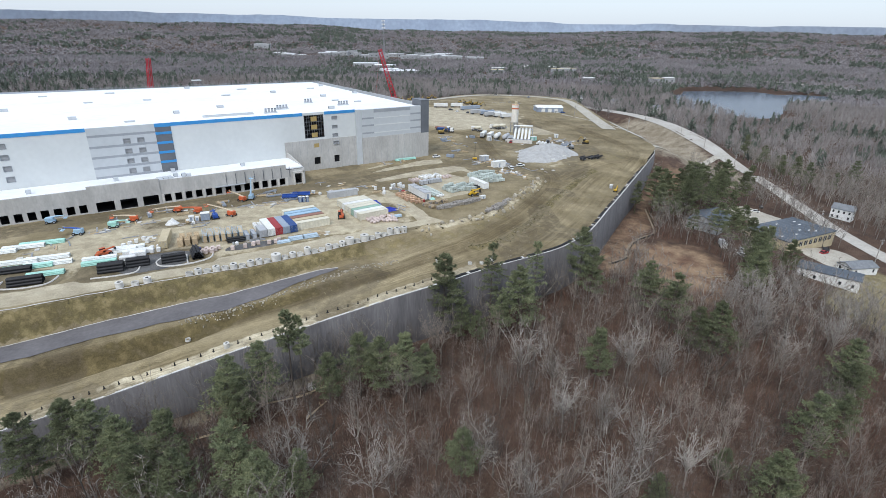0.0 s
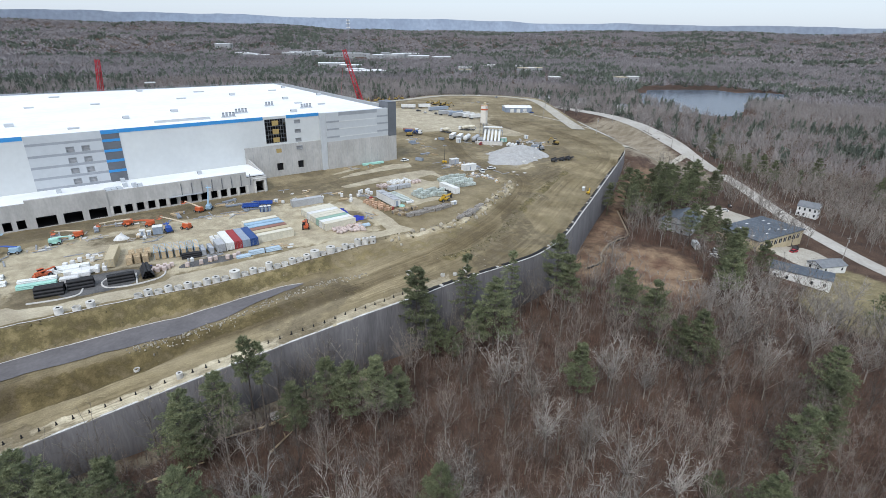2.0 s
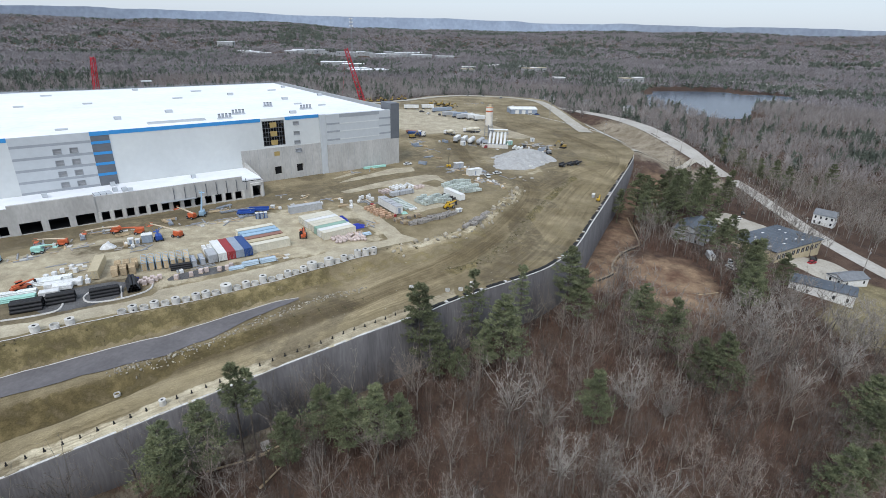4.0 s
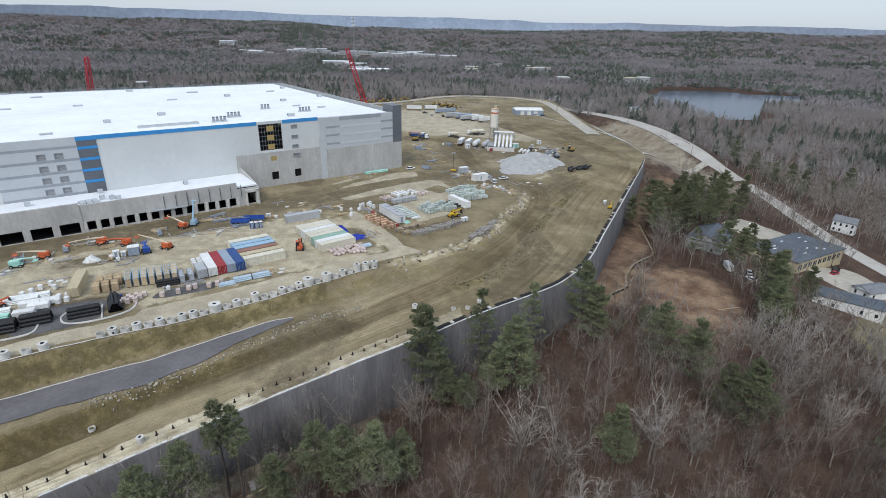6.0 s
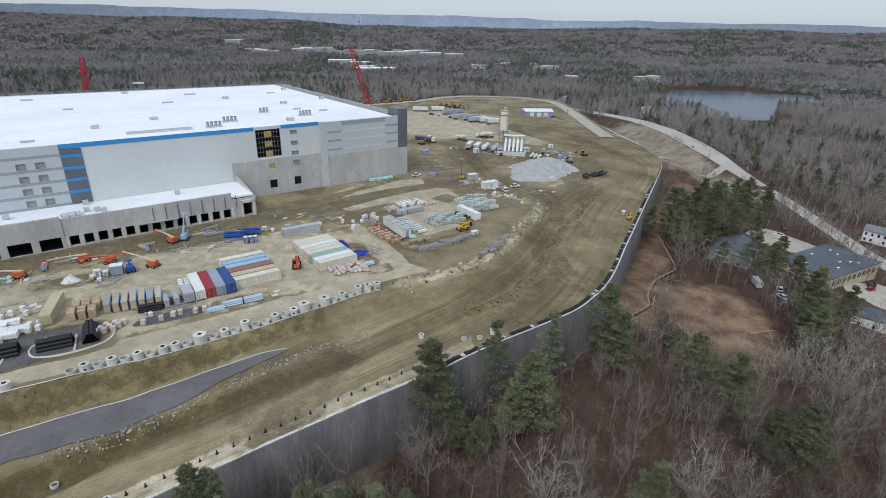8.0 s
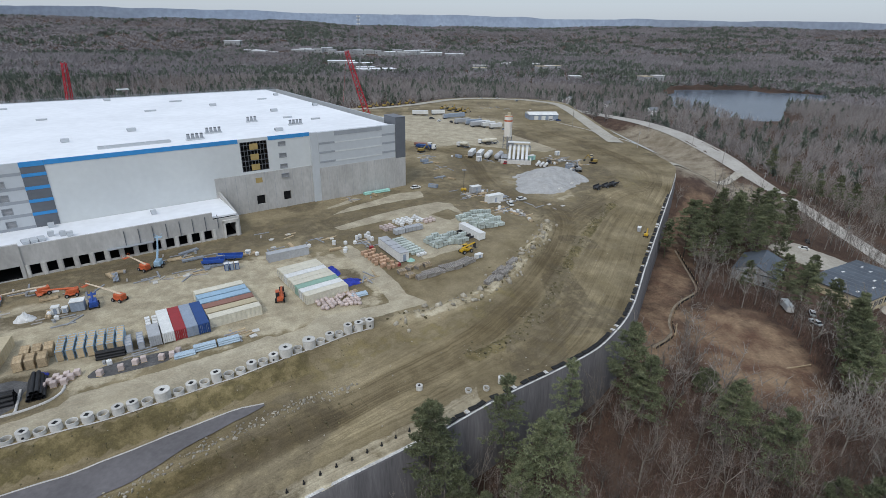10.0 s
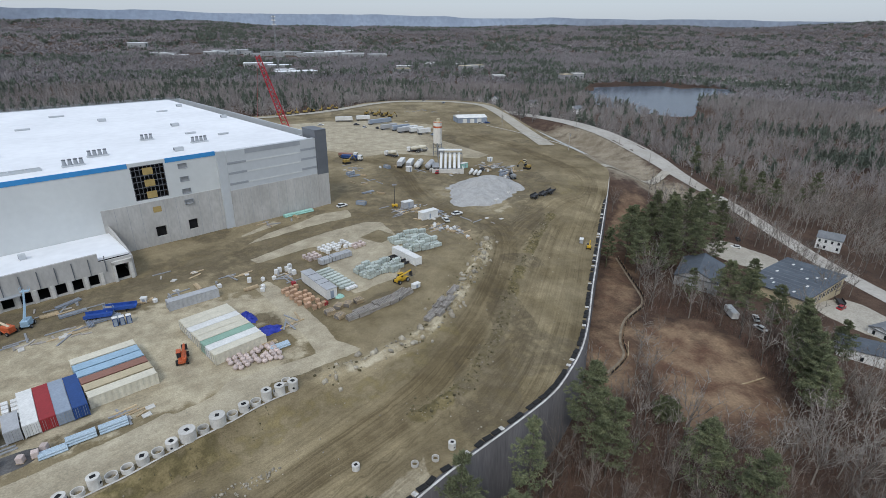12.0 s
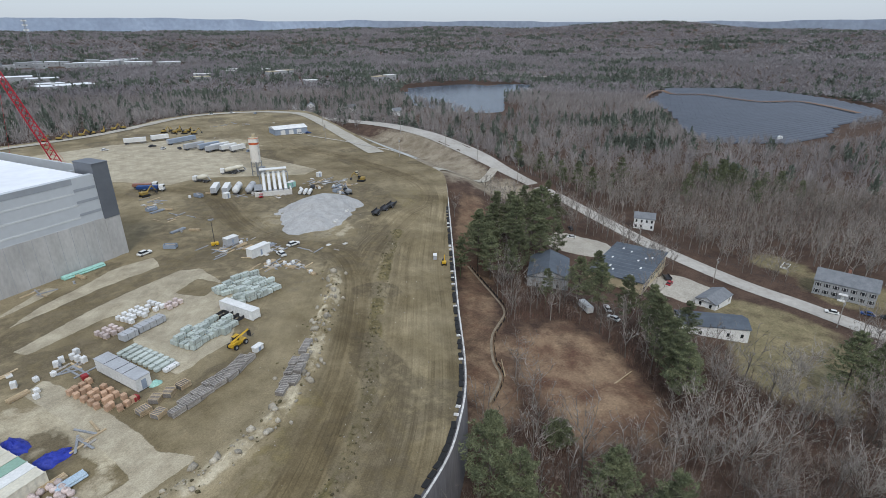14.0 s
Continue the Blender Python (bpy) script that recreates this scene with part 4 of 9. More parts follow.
def bare_tree(rng, h, leaders=6, branches=6, twigs=6, sub=3, wide=0.045, k=5):
    """Trunk and branches of a leafless broadleaved tree: a short trunk that parts into spreading leaders, then branches and twigs in a rounded crown."""
    TV, TF, BV, BF = [], [], [], []
    fork = h * rng.uniform(0.28, 0.42)
    lean = rng.normal(0, 0.05, 2)
    foot, top = np.array([0, 0, -1.0]), np.array([lean[0] * fork, lean[1] * fork, fork])
    tube(TV, TF, foot, top, 0.012 * h + 0.03, 0.0095 * h + 0.02, k)
    for i in range(leaders):
        az, up = 6.283 * (i + rng.uniform(-0.35, 0.35)) / leaders, radians(rng.uniform(46, 74) if i else 84)
        ln = (h - fork) * rng.uniform(0.85, 1.1)
        d = np.array([math.cos(az) * math.cos(up), math.sin(az) * math.cos(up), math.sin(up)])
        p = [foot + (top - foot) * rng.uniform(0.75, 1.0)]
        for f, bend in ((0.4, 0.0), (0.35, 0.25), (0.3, 0.3)):
            p.append(p[-1] + (d + rng.normal(0, 0.14, 3) + (0, 0, bend)) * ln * f)
        r = 0.006 * h
        for a, b, f in zip(p, p[1:], (1.0, 0.7, 0.42)):
            tube(BV, BF, a, b, r * f, r * f * 0.62, 3)
        for j in range(branches):
            f = 0.2 + 2.7 * (j + rng.rand()) / branches
            q = p[int(f)] + (p[int(f) + 1] - p[int(f)]) * (f - int(f))
            e = d * 0.45 + rng.normal(0, 0.5, 3) * (1, 1, 0.5) + (0, 0, 0.42)
            e *= ln * rng.uniform(0.26, 0.42) * (1.2 - 0.22 * f) / np.linalg.norm(e)
            if twigs > 4:
                tube(BV, BF, q, q + e, wide * 0.9, wide * 0.3, 3)
            else:
                blade(BV, BF, rng, q, q + e, wide * 1.5)
            for _ in range(twigs):
                o = q + e * rng.uniform(0.25, 1)
                g = e * 0.6 + rng.normal(0, 0.5, 3) * np.linalg.norm(e) + (0, 0, 0.15 * np.linalg.norm(e))
                g *= rng.uniform(0.35, 0.6)
                blade(BV, BF, rng, o, o + g, wide)
                for _ in range(sub):
                    w = o + g * rng.uniform(0.3, 0.95)
                    blade(BV, BF, rng, w, w + (g * 0.6 + rng.normal(0, 0.45, 3) * np.linalg.norm(g)) * 0.7, wide * 0.8)
    return (np.array(TV), np.array(TF)), (np.array(BV), np.array(BF))


def pine_tree(rng, h, whorls=14, arms=6, fans=6, tufts=5, size=0.6, low=0.35, wide=0.2, bole=0.012):
    """Trunk and needle crown of a white pine: uneven flat tiers of boughs, each a fan of needled sprays, with gaps between the tiers."""
    TV, TF, CV, CF = [], [], [], []
    for i in range(4):
        a, b = -1 + (h * 0.96 + 1) * i / 4, -1 + (h * 0.96 + 1) * (i + 1) / 4
        tube(TV, TF, (0, 0, a), (0, 0, b), bole * h * (1 - max(a, 0) / h) + 0.03, bole * h * (1 - b / h) + 0.02, 5)
    for w in range(whorls):
        f = low + (0.98 - low) * (w + rng.uniform(-0.25, 0.25)) / (whorls - 1)
        f = min(f, 0.985)
        g = (f - low) / (1 - low)
        reach = h * wide * (0.16 + 1.1 * max(1 - g, 0.0) ** 0.8 * (0.55 + 0.45 * min(1.0, g * 5 + 0.2))) * rng.uniform(0.75, 1.15)
        for k in range(arms):
            if rng.rand() < 0.2 + 0.25 * (g < 0.2):
                continue
            az = 6.283 * (k + rng.uniform(-0.4, 0.4)) / arms + w * 0.9
            ln = reach * rng.uniform(0.6, 1.2)
            z0, up = f * h, ln * rng.uniform(-0.02, 0.3) + 0.5 * h * 0.05 * g
            out, side = np.array([math.cos(az), math.sin(az), 0.0]), np.array([-math.sin(az), math.cos(az), 0.0])
            tip = out * ln + (0, 0, z0 + up)
            tube(TV, TF, (0, 0, z0), tip, 0.05, 0.012, 3)
            for q in range(fans):
                t = 0.3 + 0.7 * (q + 0.7 * rng.rand()) / fans
                c0 = np.array([0, 0, z0]) + (tip - (0, 0, z0)) * t
                s = (1 if q % 2 else -1) * rng.uniform(0.25, 0.55) * ln * (1.25 - t)
                c1 = c0 + side * s + out * abs(s) * 0.7 + (0, 0, abs(s) * 0.12)
                for _ in range(tufts):
                    c = c0 + (c1 - c0) * rng.uniform(0.1, 1.05) + rng.normal(0, 0.07, 3)
                    for _ in range(4):
                        d = rng.normal(size=3) * (1, 1, 0.55) + 0.6 * out + (0, 0, 0.3)
                        d *= size * rng.uniform(0.6, 1.3) / np.linalg.norm(d)
                        half = np.cross(d, rng.normal(size=3))
                        half *= size * 0.14 / (np.linalg.norm(half) + 1e-9)
                        n = len(CV)
                        CV.extend([c - half, c + half, c + d])
                        CF.append((n, n + 1, n + 2))
    return (np.array(TV), np.array(TF)), (np.array(CV), np.array(CF))


def crown_far(rng, r, z0, z1, n, w, trunk=True):
    """A leafless tree seen from far: a dome of thin sprays fanning out from the trunk."""
    V, F = [], []
    if trunk:
        blade(V, F, rng, (0, 0, -0.5), (0, 0, z0 + 0.5 * (z1 - z0)), 0.5)
    for _ in range(n):
        a, e = rng.rand() * 6.283, math.asin(rng.uniform(0.05, 1.0))
        d = np.array([math.cos(a) * math.cos(e) * r, math.sin(a) * math.cos(e) * r, math.sin(e) * (z1 - z0)]) * rng.uniform(0.8, 1.12)
        p = np.array([0, 0, z0]) + d * rng.uniform(0.15, 0.5) + rng.normal(0, 0.12 * r, 3)
        q = np.array([0, 0, z0]) + d
        blade(V, F, rng, q, p, w) if rng.rand() < 0.5 else blade(V, F, rng, p, q, w)
    return np.array(V), np.array(F)


def spire_far(rng, r, h, n, w):
    """An evergreen seen from far: drooping sprays in tiers round a tapering, ragged crown."""
    V, F = [], []
    for i in range(n):
        f = rng.uniform(0.12, 1.0)
        a, reach = rng.rand() * 6.283, r * (1.05 - f) ** 0.8 * rng.uniform(0.6, 1.2) + 0.08 * r
        p = np.array([0, 0, h * f])
        blade(V, F, rng, p + (math.cos(a) * reach * 0.25, math.sin(a) * reach * 0.25, 0), p + (math.cos(a) * reach, math.sin(a) * reach, rng.uniform(-0.04, 0.05) * h), w * (1.2 - 0.7 * f))
        blade(V, F, rng, p - (0, 0, 0.08 * h), p + rng.normal(0, 0.12 * r, 3) + (0, 0, 0.1 * h), w * (1.2 - 0.7 * f))
    return np.array(V), np.array(F)


def joined(*meshes):
    Vs, Fs, n = [], [], 0
    for v, f in meshes:
        Vs.append(v)
        Fs.append(f + n)
        n += len(v)
    return np.concatenate(Vs), np.concatenate(Fs)


def scatter(name, templates, places, material, label, category):
    """One object of kind stuff: templates set down at rows of x, y, z, height factor and turn."""
    Vs, Fs, n = [], [], 0
    pick = np.random.RandomState(len(places)).randint(len(templates), size=len(places))
    for k, (tv, tf) in enumerate(templates):
        P = places[pick == k]
        if not len(P):
            continue
        c, s = np.cos(P[:, 4])[:, None], np.sin(P[:, 4])[:, None]
        sc = P[:, 3][:, None]
        X = (tv[None, :, 0] * c - tv[None, :, 1] * s) * sc + P[:, 0:1]
        Y = (tv[None, :, 0] * s + tv[None, :, 1] * c) * sc + P[:, 1:2]
        Z = tv[None, :, 2] * sc + P[:, 2:3]
        Vs.append(np.stack([X, Y, Z], -1).reshape(-1, 3))
        Fs.append((tf[None] + (np.arange(len(P)) * len(tv))[:, None, None] + n).reshape(-1, 3))
        n += len(P) * len(tv)
    ob = new(name, np_mesh(name, np.concatenate(Vs), np.concatenate(Fs), material))
    return tagged(ob, label, category, kind="stuff")


def in_view(x, y):
    """The sectors of country that the flight looks over."""
    a1 = np.degrees(np.arctan2(x + 2, y + 4))
    a2 = np.degrees(np.arctan2(x - 5, y - 98))
    r1, r2 = np.hypot(x + 2, y + 4), np.hypot(x - 5, y - 98)
    return ((np.abs(a1) < 56) & (r1 > 12)) | (np.hypot(x, y - 45) < 120) | ((a2 > -14) & (a2 < 76) & (r2 > 35) & (y > 98))


OPEN = [(100, 182, 16, 29, -18), (168, 160, 27, 15, 25), (82, 203, 7, 32, -30), (148, 304, 9, 22, -33), (122, 263, 7, 30, -33), (97, 226, 7, 26, -30), (207, 752, 26, 46, 0), (296, 670, 12, 16, 0), (404, 645, 30, 40, 0), (470, 372, 30, 16, -20), (545, 335, 70, 16, -8), (655, 335, 60, 14, 5), (420, 700, 40, 60, 0), (395, 620, 24, 30, 0), (176, 262, 17, 20, 40), (160, 228, 25, 17, 40), (163, 186, 20, 16, 30), (183, 207, 17, 13, 0), (139, 238, 17, 15, 40), (232, 268, 11, 12, 0), (234, 175, 17, 17, 20), (190, 180, 15, 24, 15), (243, 202, 9, 11, 0),
        (113, 490, 20, 22, 0), (135, 206, 9, 9, 0), (178, 430, 42, 104, -6), (190, 340, 27, 27, 0), (-150, 1890, 220, 75, 8), (-70, 1295, 60, 40, 0), (-140, 1520, 70, 50, 0), (-430, 1850, 90, 70, 0), (320, 1275, 40, 34, 0), (480, 1100, 34, 28, 0), (135, 1900, 90, 45, 0)]


def may_grow(x, y, margin=3.0):
    ok = in_view(x, y)
    sw = near_line(BL, x, y)[2]
    fd = near_line(ROAD_E, x, y)[0]
    site_in = (sw > -margin) & (np.asarray(x) > -330) & (np.asarray(y) < 700)
    ok &= ~site_in
    ok &= fd > 9
    for o in OPEN:
        ok &= blob(x, y, *o) < 0.35
    ok &= (off_area(LAKE, x, y) > 2) & (off_area(SOLAR, x, y) > 6)
    u, v = to_building(x, y)
    ok &= ~((u > W0 - 30) & (u < 40) & (v > -60) & (v < DEEP + 14))
    return ok


def seeds(rng, x0, x1, y0, y1, step, near, far):
    """Jittered places, thinned to a ring of distances from the flight's start."""
    gx, gy = np.meshgrid(np.arange(x0, x1, step), np.arange(y0, y1, step), indexing="ij")
    x = gx.ravel() + rng.uniform(-0.5, 0.5, gx.size) * step
    y = gy.ravel() + rng.uniform(-0.5, 0.5, gx.size) * step
    r = np.hypot(x, y - 40)
    k = (r >= near) & (r < far)
    x, y = x[k], y[k]
    k = may_grow(x, y)
    return x[k], y[k]


def rows_of(rng, x, y, lo, hi, tall):
    return np.stack([x, y, land_z(x, y) - 0.2, rng.uniform(lo, hi, len(x)) / tall, rng.uniform(0, 6.283, len(x))], 1)


def green(x, y):
    """Share of evergreens: in drifts, few in the wood beside the wall."""
    r = np.hypot(x, y)
    g = np.clip(0.02 + 0.35 * bumps(x, y, 60), 0.01, 0.3)
    g = np.where(r > 560, np.clip(0.16 + 1.25 * bumps(x, y, 150) + 0.7 * bumps(x, y, 420), 0.02, 0.85), g)
    g = np.where((r > 560) & (r < 1050), g * 0.4, g * 0.85)
    for d in ((450, 495, 55, 30, -30, 0.6), (520, 480, 50, 26, 20, 0.75), (385, 390, 34, 22, -20, 0.6), (342, 293, 18, 14, 0, 0.7), (408, 640, 16, 26, 0, 0.8), (470, 264, 20, 14, 0, 0.6), (500, 1190, 160, 60, 0, 0.7), (900, 1000, 240, 70, -20, 0.8), (300, 1150, 90, 40, 10, 0.7), (120, 1010, 70, 60, 0, 0.6), (-160, 900, 80, 50, 0, 0.5), (-520, 900, 120, 50, 20, 0.75), (-330, 1250, 160, 50, 10, 0.7)):
        g = np.maximum(g, d[5] * blob(np.asarray(x), np.asarray(y), *d[:5], 0.5))
    near = np.hypot(np.asarray(x) - 40, np.asarray(y) - 100) < 130
    return np.where(near, 0.03, g)


rng = np.random.RandomState(11)
PINE_KINDS = [(20, 0.3, 0.26), (24, 0.225, 0.33), (23, 0.23, 0.36), (26, 0.14, 0.42), (21, 0.29, 0.22), (24, 0.11, 0.62)]
PT = [pine_tree(rng, h, 14 if w > 0.15 else 11, 7 if w > 0.15 else 5, 8 if w > 0.15 else 5, 6, 0.62, low, w) for h, w, low in PINE_KINDS]
BT = [bare_tree(rng, h) for h in (13, 15, 14, 16, 12, 14.5)]


def tree_thing(name, pair, mats, label, category, group, parts):
    e = thing(name, Matrix(), label, category, group)
    for (v, f), m, p in zip(pair, mats, parts):
        o = new(p, np_mesh(p, v, f, m))
        o.parent = e
    return e


def plant(protos, rows):
    """Sets copies of the prototypes down; the first use of each is the prototype itself."""
    fresh = set()
    for i, (x, y, h, turn, k) in enumerate(rows):
        p, tall = protos[k]
        m = Matrix.Translation((x, y, float(land_z(np.array([x]), np.array([y]))[0]) - 0.2)) @ Matrix.Rotation(turn, 4, "Z")
        s = h / tall
        if k not in fresh:
            fresh.add(k)
            p.matrix_basis, p.scale = m, (s, s, s)
        else:
            copy_thing(p, m).scale = (s, s, s)


pines = [(tree_thing("pine_tree", p, ("pine_bark", "needles"), "tall white pine with tiered grey-green boughs", "tree", "pines below the wall", ("trunk", "crown")), k[0]) for p, k in zip(PT, PINE_KINDS)]
# place, height and kind: 0 and 4 broad, 1 and 2 usual, 3 slender, 5 a thin top on a bare bole
PINES = [(3.4, 130.6, 26.5, 1), (17.6, 135.6, 28, 3), (32.6, 144.2, 25, 3), (50.7, 157.3, 24.5, 2), (25.2, 131.6, 22.5, 0), (52.8, 151.5, 19.5, 4), (69.3, 144.4, 18.5, 0), (73.2, 134.6, 19, 4), (77.5, 117.4, 19, 0), (74.4, 121.5, 15, 4),
         (-33.6, 101, 26, 5), (-31.6, 102.4, 24, 5), (-40.3, 99.9, 18.5, 4), (-46, 95.2, 18, 0), (-43.5, 92, 14, 4), (-6.7, 102, 19.5, 1), (-13, 103.4, 17.5, 4), (-18, 104.4, 18, 2), (-24.2, 97.5, 17, 1), (-2, 106, 14, 4), (40.6, 104.6, 18, 1), (20, 129, 15, 2), (8.5, 128, 14, 4), (13, 125, 12, 2),
         (-79.6, 77.6, 18, 4), (-71.7, 79.6, 19, 1), (-67, 79.7, 19, 2), (-60.5, 77, 17, 0), (-50.9, 75.7, 19, 1), (-46.4, 67.9, 17, 0), (-38, 72.7, 19, 4), (-31, 66.5, 17, 0), (-54, 70, 16, 4), (-25, 70, 14, 1),
         (4.9, 74.5, 15, 2), (62.3, 66.5, 17, 0), (80.1, 82.1, 17.5, 4), (102.9, 101.4, 18, 0), (99, 96, 15, 4), (57.2, 74.4, 10, 2), (41.1, 67.8, 10, 4), (90, 86, 14, 2),
         (161.8, 143.2, 20, 0), (168, 139, 17, 4), (128.8, 212.7, 20, 2), (130.8, 205, 20, 1), (136.6, 189, 18, 1), (142.8, 217.9, 18, 2), (127.3, 180.4, 20, 1), (121.6, 170.7, 19, 4), (115, 161.5, 18, 4), (124, 175.5, 20, 2), (133, 196, 19, 1), (118, 166, 18, 0), (139, 178, 17, 2),
         (160.7, 269.5, 27, 0), (137.6, 258.2, 27, 1), (116.8, 255.5, 25, 2), (127.4, 269.6, 20, 4), (149.1, 286.8, 20, 1), (153.7, 282.2, 21, 0), (168.3, 289.7, 20, 4), (177, 277, 20, 1), (117, 247.4, 18, 4), (131, 248.1, 20, 0), (146, 270, 24, 4), (126, 262, 21, 0), (143, 249, 21, 1), (152, 259, 23, 2), (166, 280, 22, 1), (139, 276, 19, 4), (121, 239, 16, 2)]
PINES = [p for p in PINES if near_line(WL, [p[0]], [p[1]])[2][0] < -2.0]
plant(pines, [(x, y, h, i * 2.4, k) for i, (x, y, h, k) in enumerate(PINES)])

bush = (76.8, 166.0)
be = pine_tree(np.random.RandomState(3), 6.0, 10, 11, 10, 8, 0.45, 0.04, 0.55)
shrub = tree_thing("evergreen_bush", be, ("bark", "needles"), "round dark evergreen bush at the clearing's edge", "bush", "", ("stem", "crown"))
shrub.matrix_basis = Matrix.Translation((*bush, float(land_z(np.array([bush[0]]), np.array([bush[1]]))[0])))
shrub.scale = (1.15, 1.15, 0.95)

# leafless trees: those in the wood just below the wall singly, the rest as one mass
bares = [(tree_thing("bare_tree", p, ("bark", "twig"), "leafless grey broadleaved tree with fine twigs", "tree", "leafless trees below the wall", ("trunk", "crown")), t) for p, t in zip(BT, (13, 15, 14, 16, 12, 14.5))]
nx, ny = seeds(rng, -120, 150, -70, 215, 6.9, 0, 400)
pin = np.array(PINES)[:, :2]
clear = np.array([np.hypot(*(pin - p).T).min() > 2.5 for p in np.c_[nx, ny]])
nx, ny = nx[clear], ny[clear]
order = np.argsort(np.abs(ny - 105) + 0.3 * np.abs(nx - 25))
one, rest = order[:290], order[290:]
plant(bares, [(nx[i], ny[i], rng.uniform(8, 14.5), rng.rand() * 6.28, int(rng.randint(6))) for i in one])

mat("pale_bark", (0.36, 0.325, 0.285), (0.23, 0.205, 0.18), 0.4, 0.9, island=0.25, objrand=0.25)
elders = [(tree_thing("large_bare_tree", bare_tree(rng, h, 8, 8, 6, 2, 0.085, 6), ("pale_bark", "pale_bark"), "large pale leafless tree with wide spreading limbs", "tree", "large leafless trees", ("trunk", "crown")), h) for h in (16, 14, 17)]
ELDERS = [(104, 139), (133, 134), (140, 149), (99, 151), (133, 141), (116, 122), (127, 158), (29, 90), (38, 88), (43, 81), (50, 74), (9, 78), (90, 123), (117, 126), (96, 114), (-12, 72), (17, 68), (33, 68), (-27, 74), (50, 108), (59, 107), (98, 131), (95, 142), (23, 111), (30, 106), (150, 150), (146, 128), (124, 112)]
plant(elders, [(x, y, 11 + 4.5 * rng.rand(), rng.rand() * 6.28, i % 3) for i, (x, y) in enumerate(ELDERS)])
# slender saplings against the wall's face
slim = [(tree_thing("slender_bare_tree", bare_tree(rng, h, 4, 4, 4, 1, 0.04, 4), ("pine_bark", "bark"), "slender dark leafless tree standing against the wall", "tree", "leafless trees by the wall", ("trunk", "crown")), h) for h in (15, 13)]
plant(slim, [(x, y, 13 + 5 * rng.rand(), rng.rand() * 6.28, i % 2) for i, (x, y) in enumerate(((-27, 112), (-24.5, 114), (-13.5, 119), (2, 126), (7, 127.5), (-36, 107), (-46, 101.5), (-53, 97), (-30.5, 110.5), (-19, 115.5), (12, 131.5), (37, 148), (44, 153.5), (58, 166), (-62, 91), (-70, 87)))])
mid_bare = [joined(*bare_tree(rng, h, 5, 5, 3, 1, 0.13, 3)) for h in (13, 15, 14, 12)]
far_bare = [crown_far(rng, r, 4.5, h, 40, 0.34) for r, h in ((4.2, 14), (4.8, 15.5), (3.8, 13), (4.5, 14.5))]
mid_pine = [joined(*pine_tree(rng, 19, 10, 5, 4, 3, 1.3, 0.25, w)) for w in (0.25, 0.18, 0.22)]
far_pine = [joined(spire_far(rng, r, h, 26, 2.0), crown_far(rng, r * 0.9, 4, h * 0.9, 26, 1.5, False)) for r, h in ((5.2, 15), (4.6, 16.5), (5.6, 14))]
mx, my = seeds(rng, -420, 520, 40, 560, 5.6, 0, 420)
m = ~((mx > -120) & (mx < 150) & (my > -70) & (my < 215))
mx, my = mx[m], my[m]
gm = rng.rand(len(mx)) < green(mx, my)
bx, by = np.concatenate([mx[~gm], nx[rest]]), np.concatenate([my[~gm], ny[rest]])
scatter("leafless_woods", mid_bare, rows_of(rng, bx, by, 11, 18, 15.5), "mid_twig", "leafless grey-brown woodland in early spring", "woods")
scatter("pine_woods", mid_pine, rows_of(rng, mx[gm], my[gm], 13, 20, 19), "needles", "dark green pines among the leafless woods", "woods")
fx, fy = seeds(rng, -1000, 1100, 40, 1050, 8.5, 420, 980)
gf = rng.rand(len(fx)) < green(fx, fy)
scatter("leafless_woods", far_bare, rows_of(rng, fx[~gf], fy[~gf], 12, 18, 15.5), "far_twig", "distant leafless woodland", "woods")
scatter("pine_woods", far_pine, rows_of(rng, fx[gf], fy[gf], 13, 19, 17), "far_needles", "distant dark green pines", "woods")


hill_bare = [crown_far(rng, r, 3.5, h, 20, 1.25, False) for r, h in ((7, 12), (8, 13.5), (6.5, 11), (7.5, 12.5))]
hill_pine = [joined(spire_far(rng, r, h, 8, 3.6), crown_far(rng, r, 3, h * 0.92, 16, 2.4, False)) for r, h in ((7, 14), (6.5, 16), (7.5, 13))]
cx, cy = seeds(rng, -2100, 2200, 60, 2200, 12.5, 980, 2050)
gc = rng.rand(len(cx)) < green(cx, cy)
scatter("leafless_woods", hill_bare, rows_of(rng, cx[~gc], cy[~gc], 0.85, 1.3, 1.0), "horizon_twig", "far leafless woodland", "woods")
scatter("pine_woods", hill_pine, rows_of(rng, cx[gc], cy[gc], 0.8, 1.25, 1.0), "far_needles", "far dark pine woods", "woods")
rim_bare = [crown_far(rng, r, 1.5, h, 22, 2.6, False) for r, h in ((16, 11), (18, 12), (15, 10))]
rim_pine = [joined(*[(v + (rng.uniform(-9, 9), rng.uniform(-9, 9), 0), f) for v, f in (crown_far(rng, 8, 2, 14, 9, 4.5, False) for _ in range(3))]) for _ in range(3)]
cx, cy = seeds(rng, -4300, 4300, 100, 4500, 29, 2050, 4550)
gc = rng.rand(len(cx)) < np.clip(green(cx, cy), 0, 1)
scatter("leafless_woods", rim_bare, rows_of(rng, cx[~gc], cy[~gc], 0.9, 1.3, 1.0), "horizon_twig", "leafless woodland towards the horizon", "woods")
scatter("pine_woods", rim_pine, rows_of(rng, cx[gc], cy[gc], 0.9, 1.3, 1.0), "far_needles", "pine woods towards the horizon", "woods")

